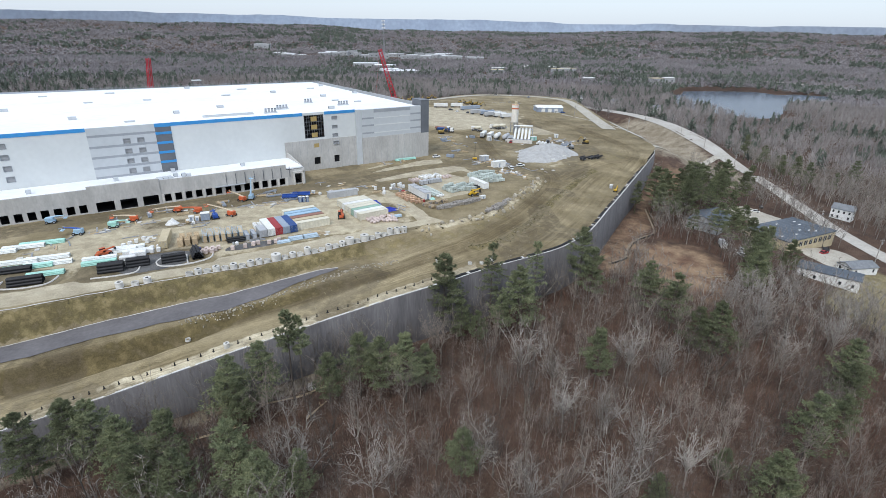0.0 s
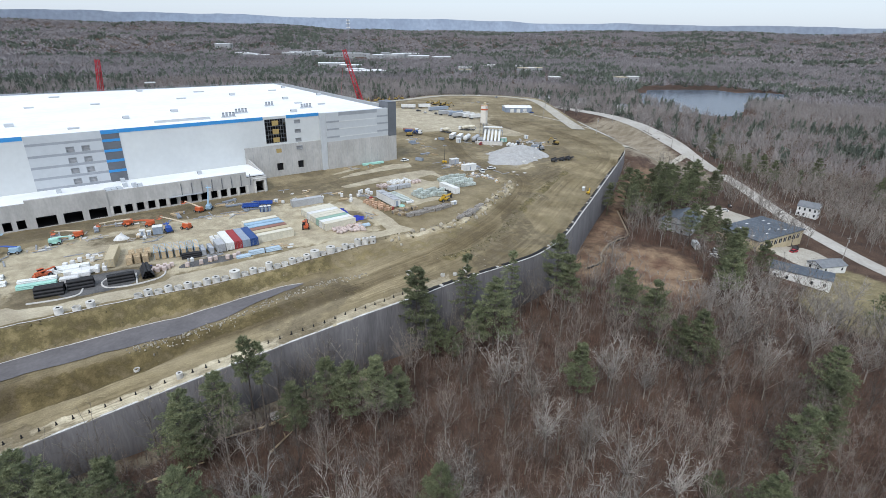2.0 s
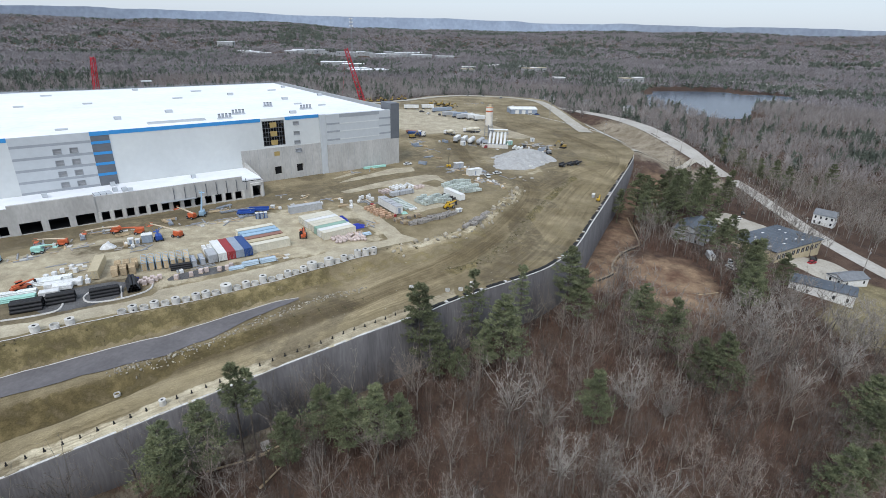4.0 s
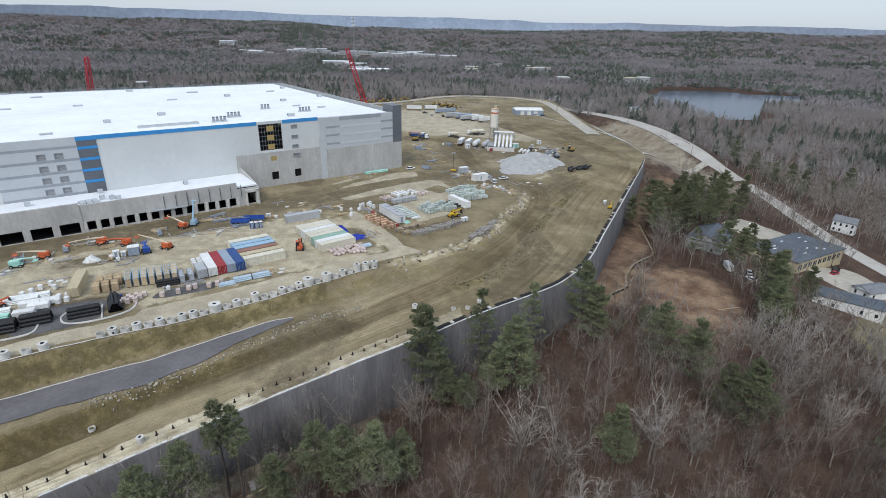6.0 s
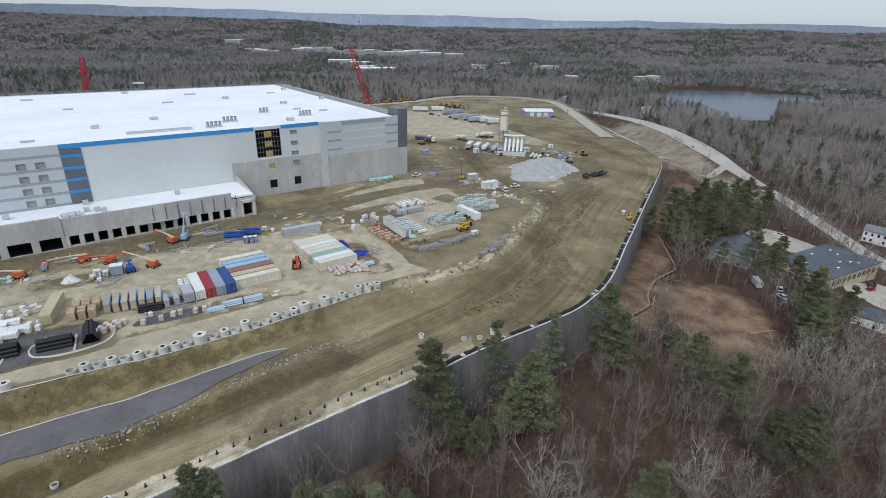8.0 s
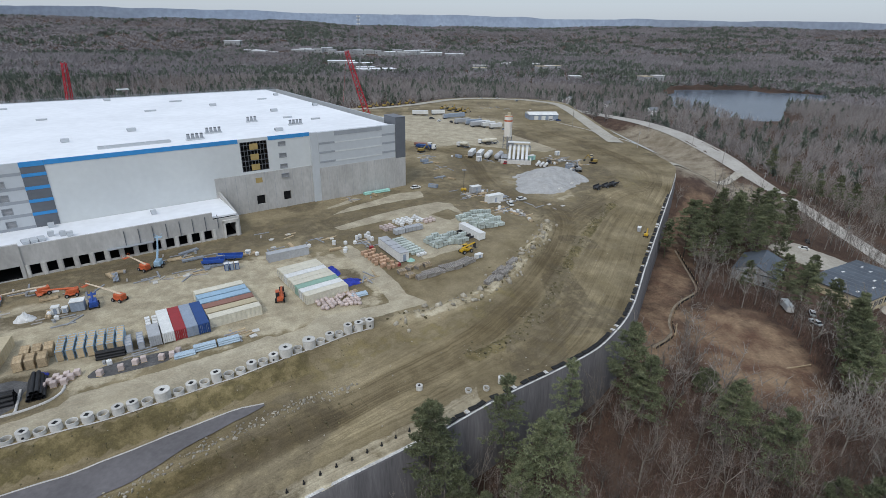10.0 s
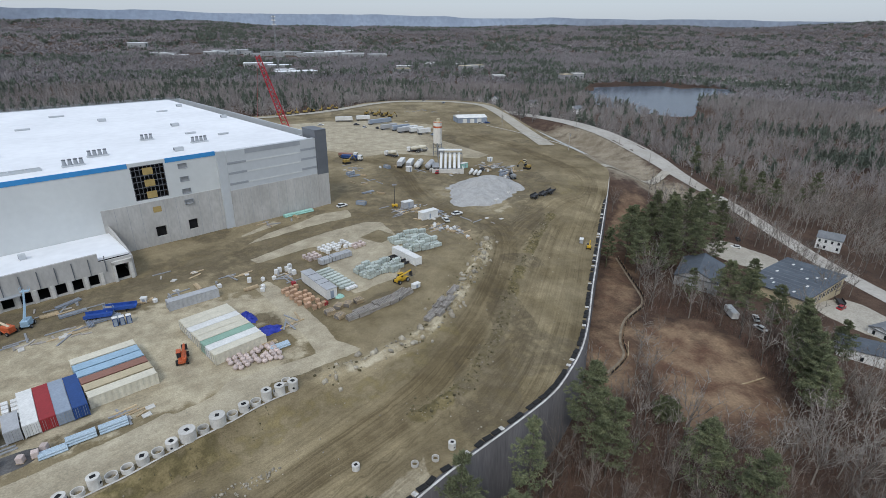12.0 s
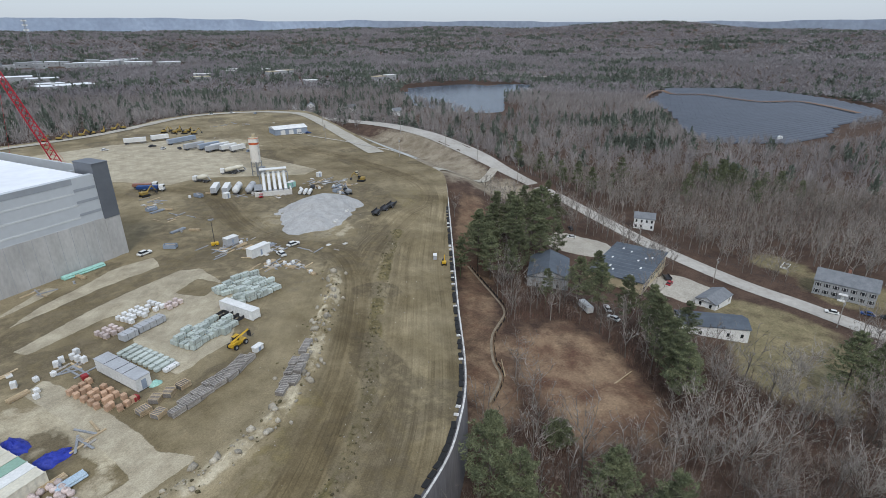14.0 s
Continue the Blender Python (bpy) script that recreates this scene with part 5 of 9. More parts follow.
# brush and saplings under the nearest trees
V, F = [], []
for i in range(9):
    a = rng.rand() * 6.283
    p = np.array([math.cos(a) * rng.rand() * 1.2, math.sin(a) * rng.rand() * 1.2, -0.2])
    blade(V, F, rng, p, p + (rng.normal(0, 0.6), rng.normal(0, 0.6), rng.uniform(1.4, 3.2)), 0.1)
sh = (np.array(V), np.array(F))
ux_, uy_ = seeds(rng, -110, 170, 20, 250, 1.9, 0, 300)
scatter("undergrowth", [sh], rows_of(rng, ux_, uy_, 0.6, 1.3, 1.0), "brush", "reddish brown brush under the leafless trees", "undergrowth")

mat("sapling", (0.235, 0.18, 0.15), (0.13, 0.097, 0.08), 0.05, 0.95, island=0.4)
thin = []
for h in (5.0, 6.5, 4.2):
    V, F = [], []
    blade(V, F, rng, (0.05, 0, -0.2), (rng.normal(0, 0.3), rng.normal(0, 0.3), h), 0.12)
    for i in range(26):
        z = h * rng.uniform(0.25, 0.95)
        a, r = rng.rand() * 6.283, rng.uniform(0.5, 1.5) * (1.25 - z / h)
        q = np.array([math.cos(a) * r, math.sin(a) * r, z + rng.uniform(0.5, 1.5)])
        blade(V, F, rng, (0, 0, z), q, 0.06)
        blade(V, F, rng, np.array([0, 0, z]) * 0.5 + q * 0.5, q + rng.normal(0, 0.45, 3) + (0, 0, 0.3), 0.045)
    thin.append((np.array(V), np.array(F)))
tx, ty = seeds(rng, -110, 170, 10, 235, 3.1, 0, 260)
scatter("saplings", thin, rows_of(rng, tx, ty, 0.6, 1.25, 1.0), "sapling", "thin twiggy saplings filling the leafless wood", "undergrowth")

# ---- lake, solar field, far hills ----
def sheet(name, poly, z, material, grow=0.0):
    bm = bmesh.new()
    c = np.mean(poly, axis=0)
    vs = [bm.verts.new((c[0] + (x - c[0]) * (1 + grow), c[1] + (y - c[1]) * (1 + grow), z)) for x, y in poly]
    bm.faces.new(vs)
    bmesh.ops.triangulate(bm, faces=bm.faces[:])
    me = bpy.data.meshes.new(name)
    bm.to_mesh(me)
    bm.free()
    me.materials.append(MATS[material])
    return new(name, me)


tagged(sheet("water_lake", LAKE, -35.2, "water", 0.06), "still blue-grey lake among leafless woods", "lake", kind="structure")
V, F = [], []
rp = np.random.RandomState(4)
for yy in np.arange(345, 760, 7.0):
    for xx in np.arange(470, 1010, 9.0):
        if off_area(SOLAR, np.array([xx + 4.5]), np.array([yy]))[0] > -6:
            continue
        s = len(V)
        V.extend([(xx, yy - 2.6, -33.9), (xx + 8.8, yy - 2.6, -33.9), (xx + 8.8, yy + 2.6, -31.9), (xx, yy + 2.6, -31.9)])
        V.extend([(xx, yy - 2.6, -34.0), (xx + 8.8, yy - 2.6, -34.0), (xx + 8.8, yy + 2.6, -32.0), (xx, yy + 2.6, -32.0)])
        F.extend([(s, s + 1, s + 2, s + 3), (s + 7, s + 6, s + 5, s + 4), (s, s + 4, s + 5, s + 1), (s + 3, s + 2, s + 6, s + 7)])
panels = new("solar_panels", np_mesh("solar_panels", V, F, "solar_glass"))
tagged(panels, "rows of dark blue tilted solar panels in a field", "solar panels", kind="stuff")

# earth bank round the field
bank_line = smooth_line([(672, 632), (760, 690), (832, 722), (800, 672), (835, 640), (822, 545), (872, 508), (815, 410)], 6)
strip("ground_bank", bank_line, -4, 4, lambda a, b: np.full(len(a), -31.5), "bank_soil", 0)
tagged(bpy.data.objects["ground_bank"], "reddish brown earth bank across the solar field", "earth bank", kind="structure")
far_road = strip("road_far", smooth_line([(690, 1165), (730, 1150), (781, 1125), (825, 1092), (864, 1066), (920, 1010)], 12), -5, 5, land_z, "old_road", 8)
tagged(far_road, "pale road beyond the lake", "road", kind="structure")

# hills on the horizon, distance haze painted in as blue
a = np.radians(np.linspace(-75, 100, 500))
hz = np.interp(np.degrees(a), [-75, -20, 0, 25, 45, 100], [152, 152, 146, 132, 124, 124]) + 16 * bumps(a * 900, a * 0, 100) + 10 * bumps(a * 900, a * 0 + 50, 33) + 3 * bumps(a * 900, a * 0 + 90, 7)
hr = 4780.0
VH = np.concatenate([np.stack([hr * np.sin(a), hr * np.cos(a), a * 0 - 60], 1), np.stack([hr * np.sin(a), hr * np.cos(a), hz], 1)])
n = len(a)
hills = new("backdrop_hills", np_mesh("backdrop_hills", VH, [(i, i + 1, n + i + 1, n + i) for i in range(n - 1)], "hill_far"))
tagged(hills, "low wooded hills along the horizon, blue with painted haze", "hills", kind="structure")

# ---- helpers for things ----
def cyl(bm, p0, p1, r0, r1=None, seg=12, caps=True):
    p0, p1 = Vector(p0), Vector(p1)
    d = p1 - p0
    m = Matrix.Translation((p0 + p1) / 2) @ d.to_track_quat("Z", "Y").to_matrix().to_4x4()
    bmesh.ops.create_cone(bm, cap_ends=caps, segments=seg, radius1=r0, radius2=r0 if r1 is None else r1, depth=d.length, matrix=m)
    return bm


def tubes(*args):
    bm = bmesh.new()
    for a in args:
        cyl(bm, *a)
    return bm


def soft_box(x0, x1, y0, y1, z0, z1, b=0.08, seg=1):
    bm = boxes((x0, x1, y0, y1, z0, z1))
    bmesh.ops.bevel(bm, geom=bm.edges[:], offset=b, segments=seg, affect="EDGES", profile=0.6)
    return bm


def gz(x, y):
    return float(site_z(np.array([x]), np.array([y]))[0])


def lz(x, y):
    return float(land_z(np.array([x]), np.array([y]))[0])


def at(x, y, turn=0.0, z=None, up=0.0):
    return Matrix.Translation((x, y, (gz(x, y) if z is None else z) + up)) @ Matrix.Rotation(radians(turn), 4, "Z")


for nm, c in (("box_cream", (0.66, 0.62, 0.5)), ("box_white", (0.72, 0.72, 0.69)), ("box_red", (0.33, 0.035, 0.04)), ("box_slate", (0.28, 0.33, 0.4)), ("box_blue", (0.025, 0.07, 0.22)),
              ("box_sky", (0.33, 0.48, 0.6)), ("box_green", (0.27, 0.42, 0.33)), ("box_tan", (0.52, 0.44, 0.29)), ("box_grey", (0.42, 0.43, 0.44)), ("box_rust", (0.3, 0.15, 0.11))):
    mat(nm, c, tuple(v * 0.82 for v in c), 0.25, 0.55, fine=0.12, objrand=0.06)
mat("rubber", (0.025, 0.025, 0.025), rough=0.9)
mat("steel_dark", (0.07, 0.07, 0.075), rough=0.6, metal=0.4)
mat("steel_grey", (0.34, 0.35, 0.36), rough=0.5, metal=0.3)
mat("orange", (0.58, 0.13, 0.05), rough=0.5)
mat("lift_cream", (0.6, 0.5, 0.36), rough=0.6)
mat("crane_red", (0.5, 0.03, 0.05), rough=0.5)
mat("yellow", (0.62, 0.38, 0.03), rough=0.5)
mat("blue_paint", (0.03, 0.09, 0.36), rough=0.5)
mat("tarp_blue", (0.03, 0.05, 0.38), (0.02, 0.035, 0.26), 0.5, 0.45, 0.6, 2)
mat("pipe_black", (0.022, 0.022, 0.024), (0.015, 0.015, 0.016), 0.5, 0.55)
mat("pipe_white", (0.72, 0.74, 0.72), (0.6, 0.62, 0.6), 0.5, 0.5)
mat("pipe_teal", (0.36, 0.62, 0.53), (0.3, 0.52, 0.45), 0.5, 0.5)
mat("pipe_blue", (0.43, 0.53, 0.6), (0.36, 0.45, 0.52), 0.5, 0.5)
mat("timber", (0.5, 0.39, 0.25), (0.38, 0.29, 0.18), 0.7, 0.85, fine=0.25, objrand=0.2)
mat("timber_grey", (0.4, 0.37, 0.33), (0.3, 0.275, 0.245), 0.7, 0.85, fine=0.25, objrand=0.2)
mat("wrap_white", (0.75, 0.75, 0.73), (0.62, 0.62, 0.6), 0.8, 0.4, 0.2, 4, objrand=0.1)
mat("stone_green", (0.5, 0.545, 0.5), (0.37, 0.41, 0.375), 0.6, 0.85, fine=0.2, objrand=0.15)
mat("carton", (0.5, 0.33, 0.22), (0.4, 0.26, 0.17), 0.8, 0.85, objrand=0.25)
mat("bag_pink", (0.55, 0.46, 0.42), (0.46, 0.38, 0.35), 0.8, 0.8, objrand=0.2)
mat("gravel_pile", (0.41, 0.405, 0.39), (0.32, 0.315, 0.3), 0.4, 0.95, 0.4, 6, fine=0.25)
mat("rock", (0.38, 0.345, 0.275), (0.24, 0.215, 0.17), 0.5, 0.9, island=0.3)
mat("kerb", (0.55, 0.53, 0.49), (0.45, 0.43, 0.4), 0.5, 0.9)
mat("glass_dark", (0.03, 0.035, 0.04), rough=0.1)
mat("shingle", (0.2, 0.21, 0.22), (0.15, 0.16, 0.17), 0.5, 0.9, fine=0.2)
mat("siding_white", (0.75, 0.75, 0.73), (0.66, 0.66, 0.64), 0.4, 0.7)
mat("siding_grey", (0.36, 0.37, 0.37), (0.3, 0.31, 0.31), 0.4, 0.7)
mat("metal_roof", (0.1, 0.118, 0.14), (0.07, 0.083, 0.1), 0.12, 0.8, fine=0.12)
mat("parking", (0.43, 0.395, 0.33), (0.35, 0.32, 0.265), 0.15, 0.95, fine=0.2)

# ---- roads and slabs on the site ----
rd = WL[(WL[:, 0] > -150) & (WL[:, 0] < -15.5)]
tn = np.gradient(rd, axis=0)
tn /= np.linalg.norm(tn, axis=1, keepdims=True)
nl = np.stack([-tn[:, 1], tn[:, 0]], 1)
hi = np.interp(rd[:, 0], [-70, -42, -20, -16], [30, 27.3, 27.2, 25.8])
lo = np.interp(rd[:, 0], [-75, -57, -46, -38.6, -29.7, -16.5], [21.3, 20.3, 17.9, 19.2, 22.0, 25.2]) + 0.9 * bumps(rd[:, 0], rd[:, 1], 3.5)
P = np.stack([rd + nl * (lo + (hi - lo) * f)[:, None] for f in np.linspace(0, 1, 6)], 1).reshape(-1, 2)
new_road = new("road_new", np_mesh("road_new", np.c_[P, site_z(P[:, 0], P[:, 1]) + 0.16], grid_faces(len(rd), 6), "asphalt", True))
tagged(new_road, "fresh dark grey asphalt road ending in dirt", "road", kind="structure")
edge = strip("trim_kerb", rd, hi[:, None], hi[:, None] + 0.35, site_z, "kerb", 0.22)
tagged(edge, "pale granite kerb along the new road", "kerb", kind="structure")
ring_kerb = strip("trim_kerb_rings", RING[(RING[:, 0] > -140) & (RING[:, 0] < -8)], -0.9, -0.5, site_z, "kerb", 0.16)
tagged(ring_kerb, "pale granite kerb beside the precast rings", "kerb", kind="structure")
upper = strip("pavement_upper", smooth_line([(128, 633), (150, 612), (156, 585), (152, 525), (146, 471), (141, 425), (138, 396)], 4), -5.0, 5.5, site_z, "slab", 0.3)
tagged(upper, "pale concrete haul strip at the site's far end", "pavement", kind="structure")
rim = strip("pavement_rim", smooth_line([(-200, 494), (-130, 506), (-61, 526), (-32, 539), (1.5, 559.5), (24, 585), (44.8, 611), (69.8, 630), (100, 635), (128, 631)], 4), -4.0, 4.5, site_z, "slab", 0.38)
tagged(rim, "pale gravel road along the far edge of the site", "pavement", kind="structure")
fence_line = smooth_line([(121, 475.6), (131.5, 452.3), (141, 424.2), (149, 395.3), (150.5, 366)], 4)
kerb_far = strip("trim_kerb_far", fence_line, -0.5, 0.5, site_z, "kerb", 0.55)
tagged(kerb_far, "pale kerb curving round the graded slope", "kerb", kind="structure")


def top_z(a, b):
    """The higher of the site and the natural ground."""
    return np.where(on_site(a, b) & (a < 151), np.maximum(site_z(a, b), land_z(a, b)), land_z(a, b))


mat("wet_silt", (0.4, 0.41, 0.38), (0.3, 0.31, 0.29), 0.08, 0.45, fine=0.1)
lower = strip("pavement_lower", smooth_line([(158, 520), (159, 490), (161, 460), (163.5, 425), (168, 398)], 4), -3.5, 3.5, top_z, "wet_silt", 0.5)
tagged(lower, "pale wet silt in a shallow basin beside the far road", "pavement", kind="structure")
apron = strip("pavement_apron", smooth_line([(151, 350), (163, 361), (178, 362), (198, 366), (216, 378)], 3), -3.0, 3.0, top_z, "slab", 0.4)
tagged(apron, "pale gravel apron joining the site to the road", "pavement", kind="structure")

# ---- shipping containers ----
def container(m, length, colour, label, group="shipping containers"):
    e = thing("shipping_container", m, label, "shipping container", group)
    h, w, n = 2.6, 1.22, max(8, int(length / 0.55))
    bm = bmesh.new()
    for side in (-1, 1):
        xs = np.linspace(-length / 2 + 0.12, length / 2 - 0.12, n * 2)
        cols = []
        for i, x in enumerate(xs):
            y = side * (w - (0.02 if (i // 2) % 2 else 0.09))
            cols.append((bm.verts.new((x, y, 0.18)), bm.verts.new((x, y, h - 0.1))))
        for a, b in zip(cols, cols[1:]):
            bm.faces.new((a[0], b[0], b[1], a[1]) if side < 0 else (a[1], b[1], b[0], a[0]))
    box(bm, -length / 2 + 0.1, length / 2 - 0.1, -w + 0.02, w - 0.02, h - 0.1, h - 0.02)
    box(bm, length / 2 - 0.2, length / 2 - 0.08, -w + 0.05, w - 0.05, 0.15, h - 0.1)
    part("body", bm, colour, e)
    bm = bmesh.new()
    for x in (-length / 2, length / 2 - 0.14):
        for y in (-w, w - 0.14):
            box(bm, x, x + 0.14, y, y + 0.14, 0, h)
    for y in (-w + 0.005, w - 0.125):
        box(bm, -length / 2 + 0.14, length / 2 - 0.14, y, y + 0.12, 0.02, 0.18)
        box(bm, -length / 2 + 0.14, length / 2 - 0.14, y, y + 0.12, h - 0.1, h - 0.005)
    part("frame", bm, colour, e)
    for s in (-1, 1):
        d = part("door", boxes((-length / 2 + 0.02, -length / 2 + 0.1, min(0.02 * s, s * (w - 0.15)), max(0.02 * s, s * (w - 0.15)), 0.15, h - 0.12)), colour, e)
        part("lock_rod", tubes(((-length / 2, s * 0.45, 0.2), (-length / 2, s * 0.45, h - 0.2), 0.03, 0.03, 6), ((-length / 2, s * 0.8, 0.2), (-length / 2, s * 0.8, h - 0.2), 0.03, 0.03, 6)), "steel_grey", d)
    return e


d1 = (math.cos(radians(119)), math.sin(radians(119)))
for (x, y), col, lab in zip(((-46.9, 167.6), (-49.1, 166.4), (-51.3, 165.3), (-53.5, 164.1)), ("box_blue", "box_slate", "box_red", "box_white"), ("dark blue", "slate grey", "dark red", "white")):
    container(at(x + d1[0] * 6.1, y + d1[1] * 6.1, 119), 12.2, col, lab + " steel shipping container standing on gravel")
container(at(-55.9 + d1[0] * 3, 162.9 + d1[1] * 3, 119), 6.1, "box_grey", "short pale grey shipping container in the row")
for i, (col, lab) in enumerate((("box_cream", "cream"), ("box_tan", "tan"), ("box_rust", "rust red"), ("box_sky", "light blue"), ("box_sky", "faded blue"), ("box_cream", "cream"))):
    x, y = -36.0 - 0.53 * 2.75 * i - 0.6, 176.3 + 0.85 * 2.75 * i + 0.9
    container(at(x - 6.1 * 0.862, y - 6.1 * 0.507, 30.5 + 180), 12.2, col, lab + " shipping container side by side with others")
for i, col in enumerate(("box_cream", "box_cream", "box_white", "box_cream", "box_cream", "box_green", "box_white", "box_cream")):
    x, y = -31.7 + 0.549 * (1.24 + 2.48 * i), 200.1 - 0.836 * (1.24 + 2.48 * i)
    container(at(x, y, 33.3), 12.0, col, {"box_green": "pale green", "box_white": "white", "box_cream": "cream"}[col] + " container in a block of eight")
container(at(-36.4, 210.6, 29), 12.6, "box_grey", "long grey steel container standing alone")
container(at(-86.2, 158.4, 107), 12.2, "box_tan", "tan shipping container beside lumber crates")
container(at(22.6, 228.2, -60.5), 12.2, "box_white", "white container among stacked stone pallets")

# ---- precast rings along the road ----
def ring(m, r, h, closed, label, group):
    e = thing("concrete_ring", m, label, "concrete ring", group)
    bm = bmesh.new()
    n, t = 20, 0.14
    loops = []
    for rr, z in ((r, 0), (r, h), (r - t, h), (r - t, 0.05)):
        loops.append([bm.verts.new((rr * math.cos(6.2832 * i / n), rr * math.sin(6.2832 * i / n), z)) for i in range(n)])
    for a, b in zip(loops, loops[1:]):
        for i in range(n):
            bm.faces.new((a[i], a[(i + 1) % n], b[(i + 1) % n], b[i]))
    part("shell", bm, "precast", e)
    if closed:
        part("lid", tubes(((0, 0, h - 0.12), (0, 0, h + 0.06), r + 0.02, r + 0.02, 20)), "precast", e)
        # hatch and port: near-black plates that paint the shade of holes
        part("hatch", boxes((-0.42, 0.42, -0.36, 0.36, h + 0.06, h + 0.075)), "dark_inside", e, "square hatch hole, its shade painted near-black")
        part("port", tubes(((r * 0.72, -r * 0.72, h * 0.45), (r * 0.76, -r * 0.76, h * 0.45), 0.22, 0.22, 10)), "dark_inside", e, "round pipe port, its shade painted near-black")
    return e


RG = "precast rings along the kerb"
riser = ring(Matrix(), 0.98, 0.9, False, "pale precast concrete ring, open on top", RG)
base_ring = ring(Matrix(), 1.0, 1.45, True, "pale precast concrete manhole with a hatch", RG)
tall_ring = ring(Matrix(), 1.0, 2.1, True, "tall pale precast manhole with a hatch", RG)
large_ring = ring(Matrix(), 1.4, 2.0, True, "large pale precast manhole with a hatch", RG)
protos, placed = (riser, base_ring, tall_ring, large_ring), {}
RL = RING[(RING[:, 0] > -71) & (RING[:, 0] < -8.5)]
arc_r = np.r_[0, np.cumsum(np.linalg.norm(np.diff(RL, axis=0), axis=1))]
rr = random.Random(8)
pos, s, kinds = [], 0.0, [0, 1, 0, 1, 0, 1, 0, 1, 1, 0, 3, 0, 1, 0, 2, 0, 0, 1, 0, 1, 3, 0, 3, 0, 1, 0, 2, 0, 1, 0, 0, 1, 0, 1, 0, 0, 1, 0, 1, 0, 0, 1, 1, 0, 1, 0, 0, 1]
i = 0
while s < arc_r[-1] - 3.5:
    k = kinds[i % len(kinds)]
    s += (1.12, 1.15, 1.12, 1.5)[k] + (0.12 if i else 0)
    x, y = np.interp(s, arc_r, RL[:, 0]), np.interp(s, arc_r, RL[:, 1])
    pos.append((x, y + 0.55, k))
    s += (1.12, 1.15, 1.12, 1.5)[k]
    i += 1
for x, y, k in pos + [(-78.5, 129.6, 1), (-81.2, 128.2, 0), (-84.5, 126.6, 1), (-11.7, 168.2, 2), (-9.2, 169.3, 2), (2.0, 147.0, 1), (12.0, 146.2, 0), (15.8, 147.0, 0), (-10.7, 171.5, 0), (-62.5, 113.5, 0), (-50.5, 107.6, 2), (19.3, 149.2, 2)]:
    m = at(x, y, rr.uniform(0, 360)) @ Matrix.Scale(0.68 if near_line(RING, [x], [y])[2][0] < -6 else 1.0, 4)
    if k in placed:
        copy_thing(protos[k], m)
    else:
        placed[k] = 1
        protos[k].matrix_basis = m


# ---- pipes in kerbed pens ----
def pipe_stack(m, length, r, rows, n, material, label, group="", hollow=True):
    e = thing("pipe_stack", m, label, "pipe stack", group)
    for row in range(rows):
        for i in range(n - row):
            bm = bmesh.new()
            y, z = (i - (n - row - 1) / 2) * 2.02 * r, r + row * 1.74 * r
            cyl(bm, (-length / 2, y, z), (length / 2, y, z), r, r, 10, not hollow)
            if hollow:
                cyl(bm, (-length / 2, y, z), (length / 2, y, z), r * 0.86, r * 0.86, 10, False)
            part("pipe", bm, material, e)
    return e


def pen(points, label):
    line = smooth_line(points, 0.7)
    tn = np.gradient(line, axis=0)
    tn /= np.linalg.norm(tn, axis=1, keepdims=True)
    nl = np.stack([-tn[:, 1], tn[:, 0]], 1)
    z = site_z(line[:, 0], line[:, 1])
    sec = ((-0.2, -0.05), (-0.2, 0.3), (0.2, 0.3), (0.2, -0.05))
    V = np.concatenate([np.c_[line + nl * o, z + u] for o, u in sec])
    n = len(line)
    F = [(k * n + i, k * n + i + 1, (k + 1) * n + i + 1, (k + 1) * n + i) for k in range(3) for i in range(n - 1)]
    ob = new("kerb_loop", np_mesh("kerb_loop", V, F, "kerb"))
    tagged(ob, label, "kerb")


pen([(-81.5, 147.5), (-82.2, 143), (-79.5, 140), (-74, 141), (-69, 144.5), (-67.6, 148), (-69, 151.5)], "pale kerb loop round black pipes")
pen([(-72.6, 142), (-75.6, 148.5)], "short pale kerb between pipe stacks")
pen([(-95, 131.5), (-89, 133.6), (-85, 136.2), (-85.6, 140)], "pale kerb loop round black pipes")
pen([(-117, 129), (-115.5, 125), (-110, 125.5), (-105, 128.5), (-104.5, 133)], "pale kerb loop round black pipes")
PG = "black pipe stacks"
pipe_stack(at(-77.6, 144.2, 24), 6.5, 0.42, 3, 4, "pipe_black", "stack of black corrugated plastic pipes", PG)
pipe_stack(at(-72.6, 148.6, 118), 7.5, 0.4, 3, 4, "pipe_black", "stack of black corrugated plastic pipes", PG)
pipe_stack(at(-92.4, 137.4, 22), 6.5, 0.45, 3, 5, "pipe_black", "stack of black corrugated plastic pipes", PG)
pipe_stack(at(-86.5, 141.0, 24), 6.0, 0.45, 3, 4, "pipe_black", "stack of black corrugated plastic pipes", PG)
pipe_stack(at(-110.3, 128.5, 22), 8, 0.42, 3, 4, "pipe_black", "stack of black corrugated plastic pipes", PG)
pipe_stack(at(-118, 135.5, 22), 8, 0.4, 2, 4, "pipe_black", "stack of black corrugated plastic pipes", PG)
pipe_stack(at(-64.0, 159.6, 20), 5.5, 0.3, 3, 4, "pipe_black", "stack of short black pipes", PG)
WG = "pale pipe bundles"
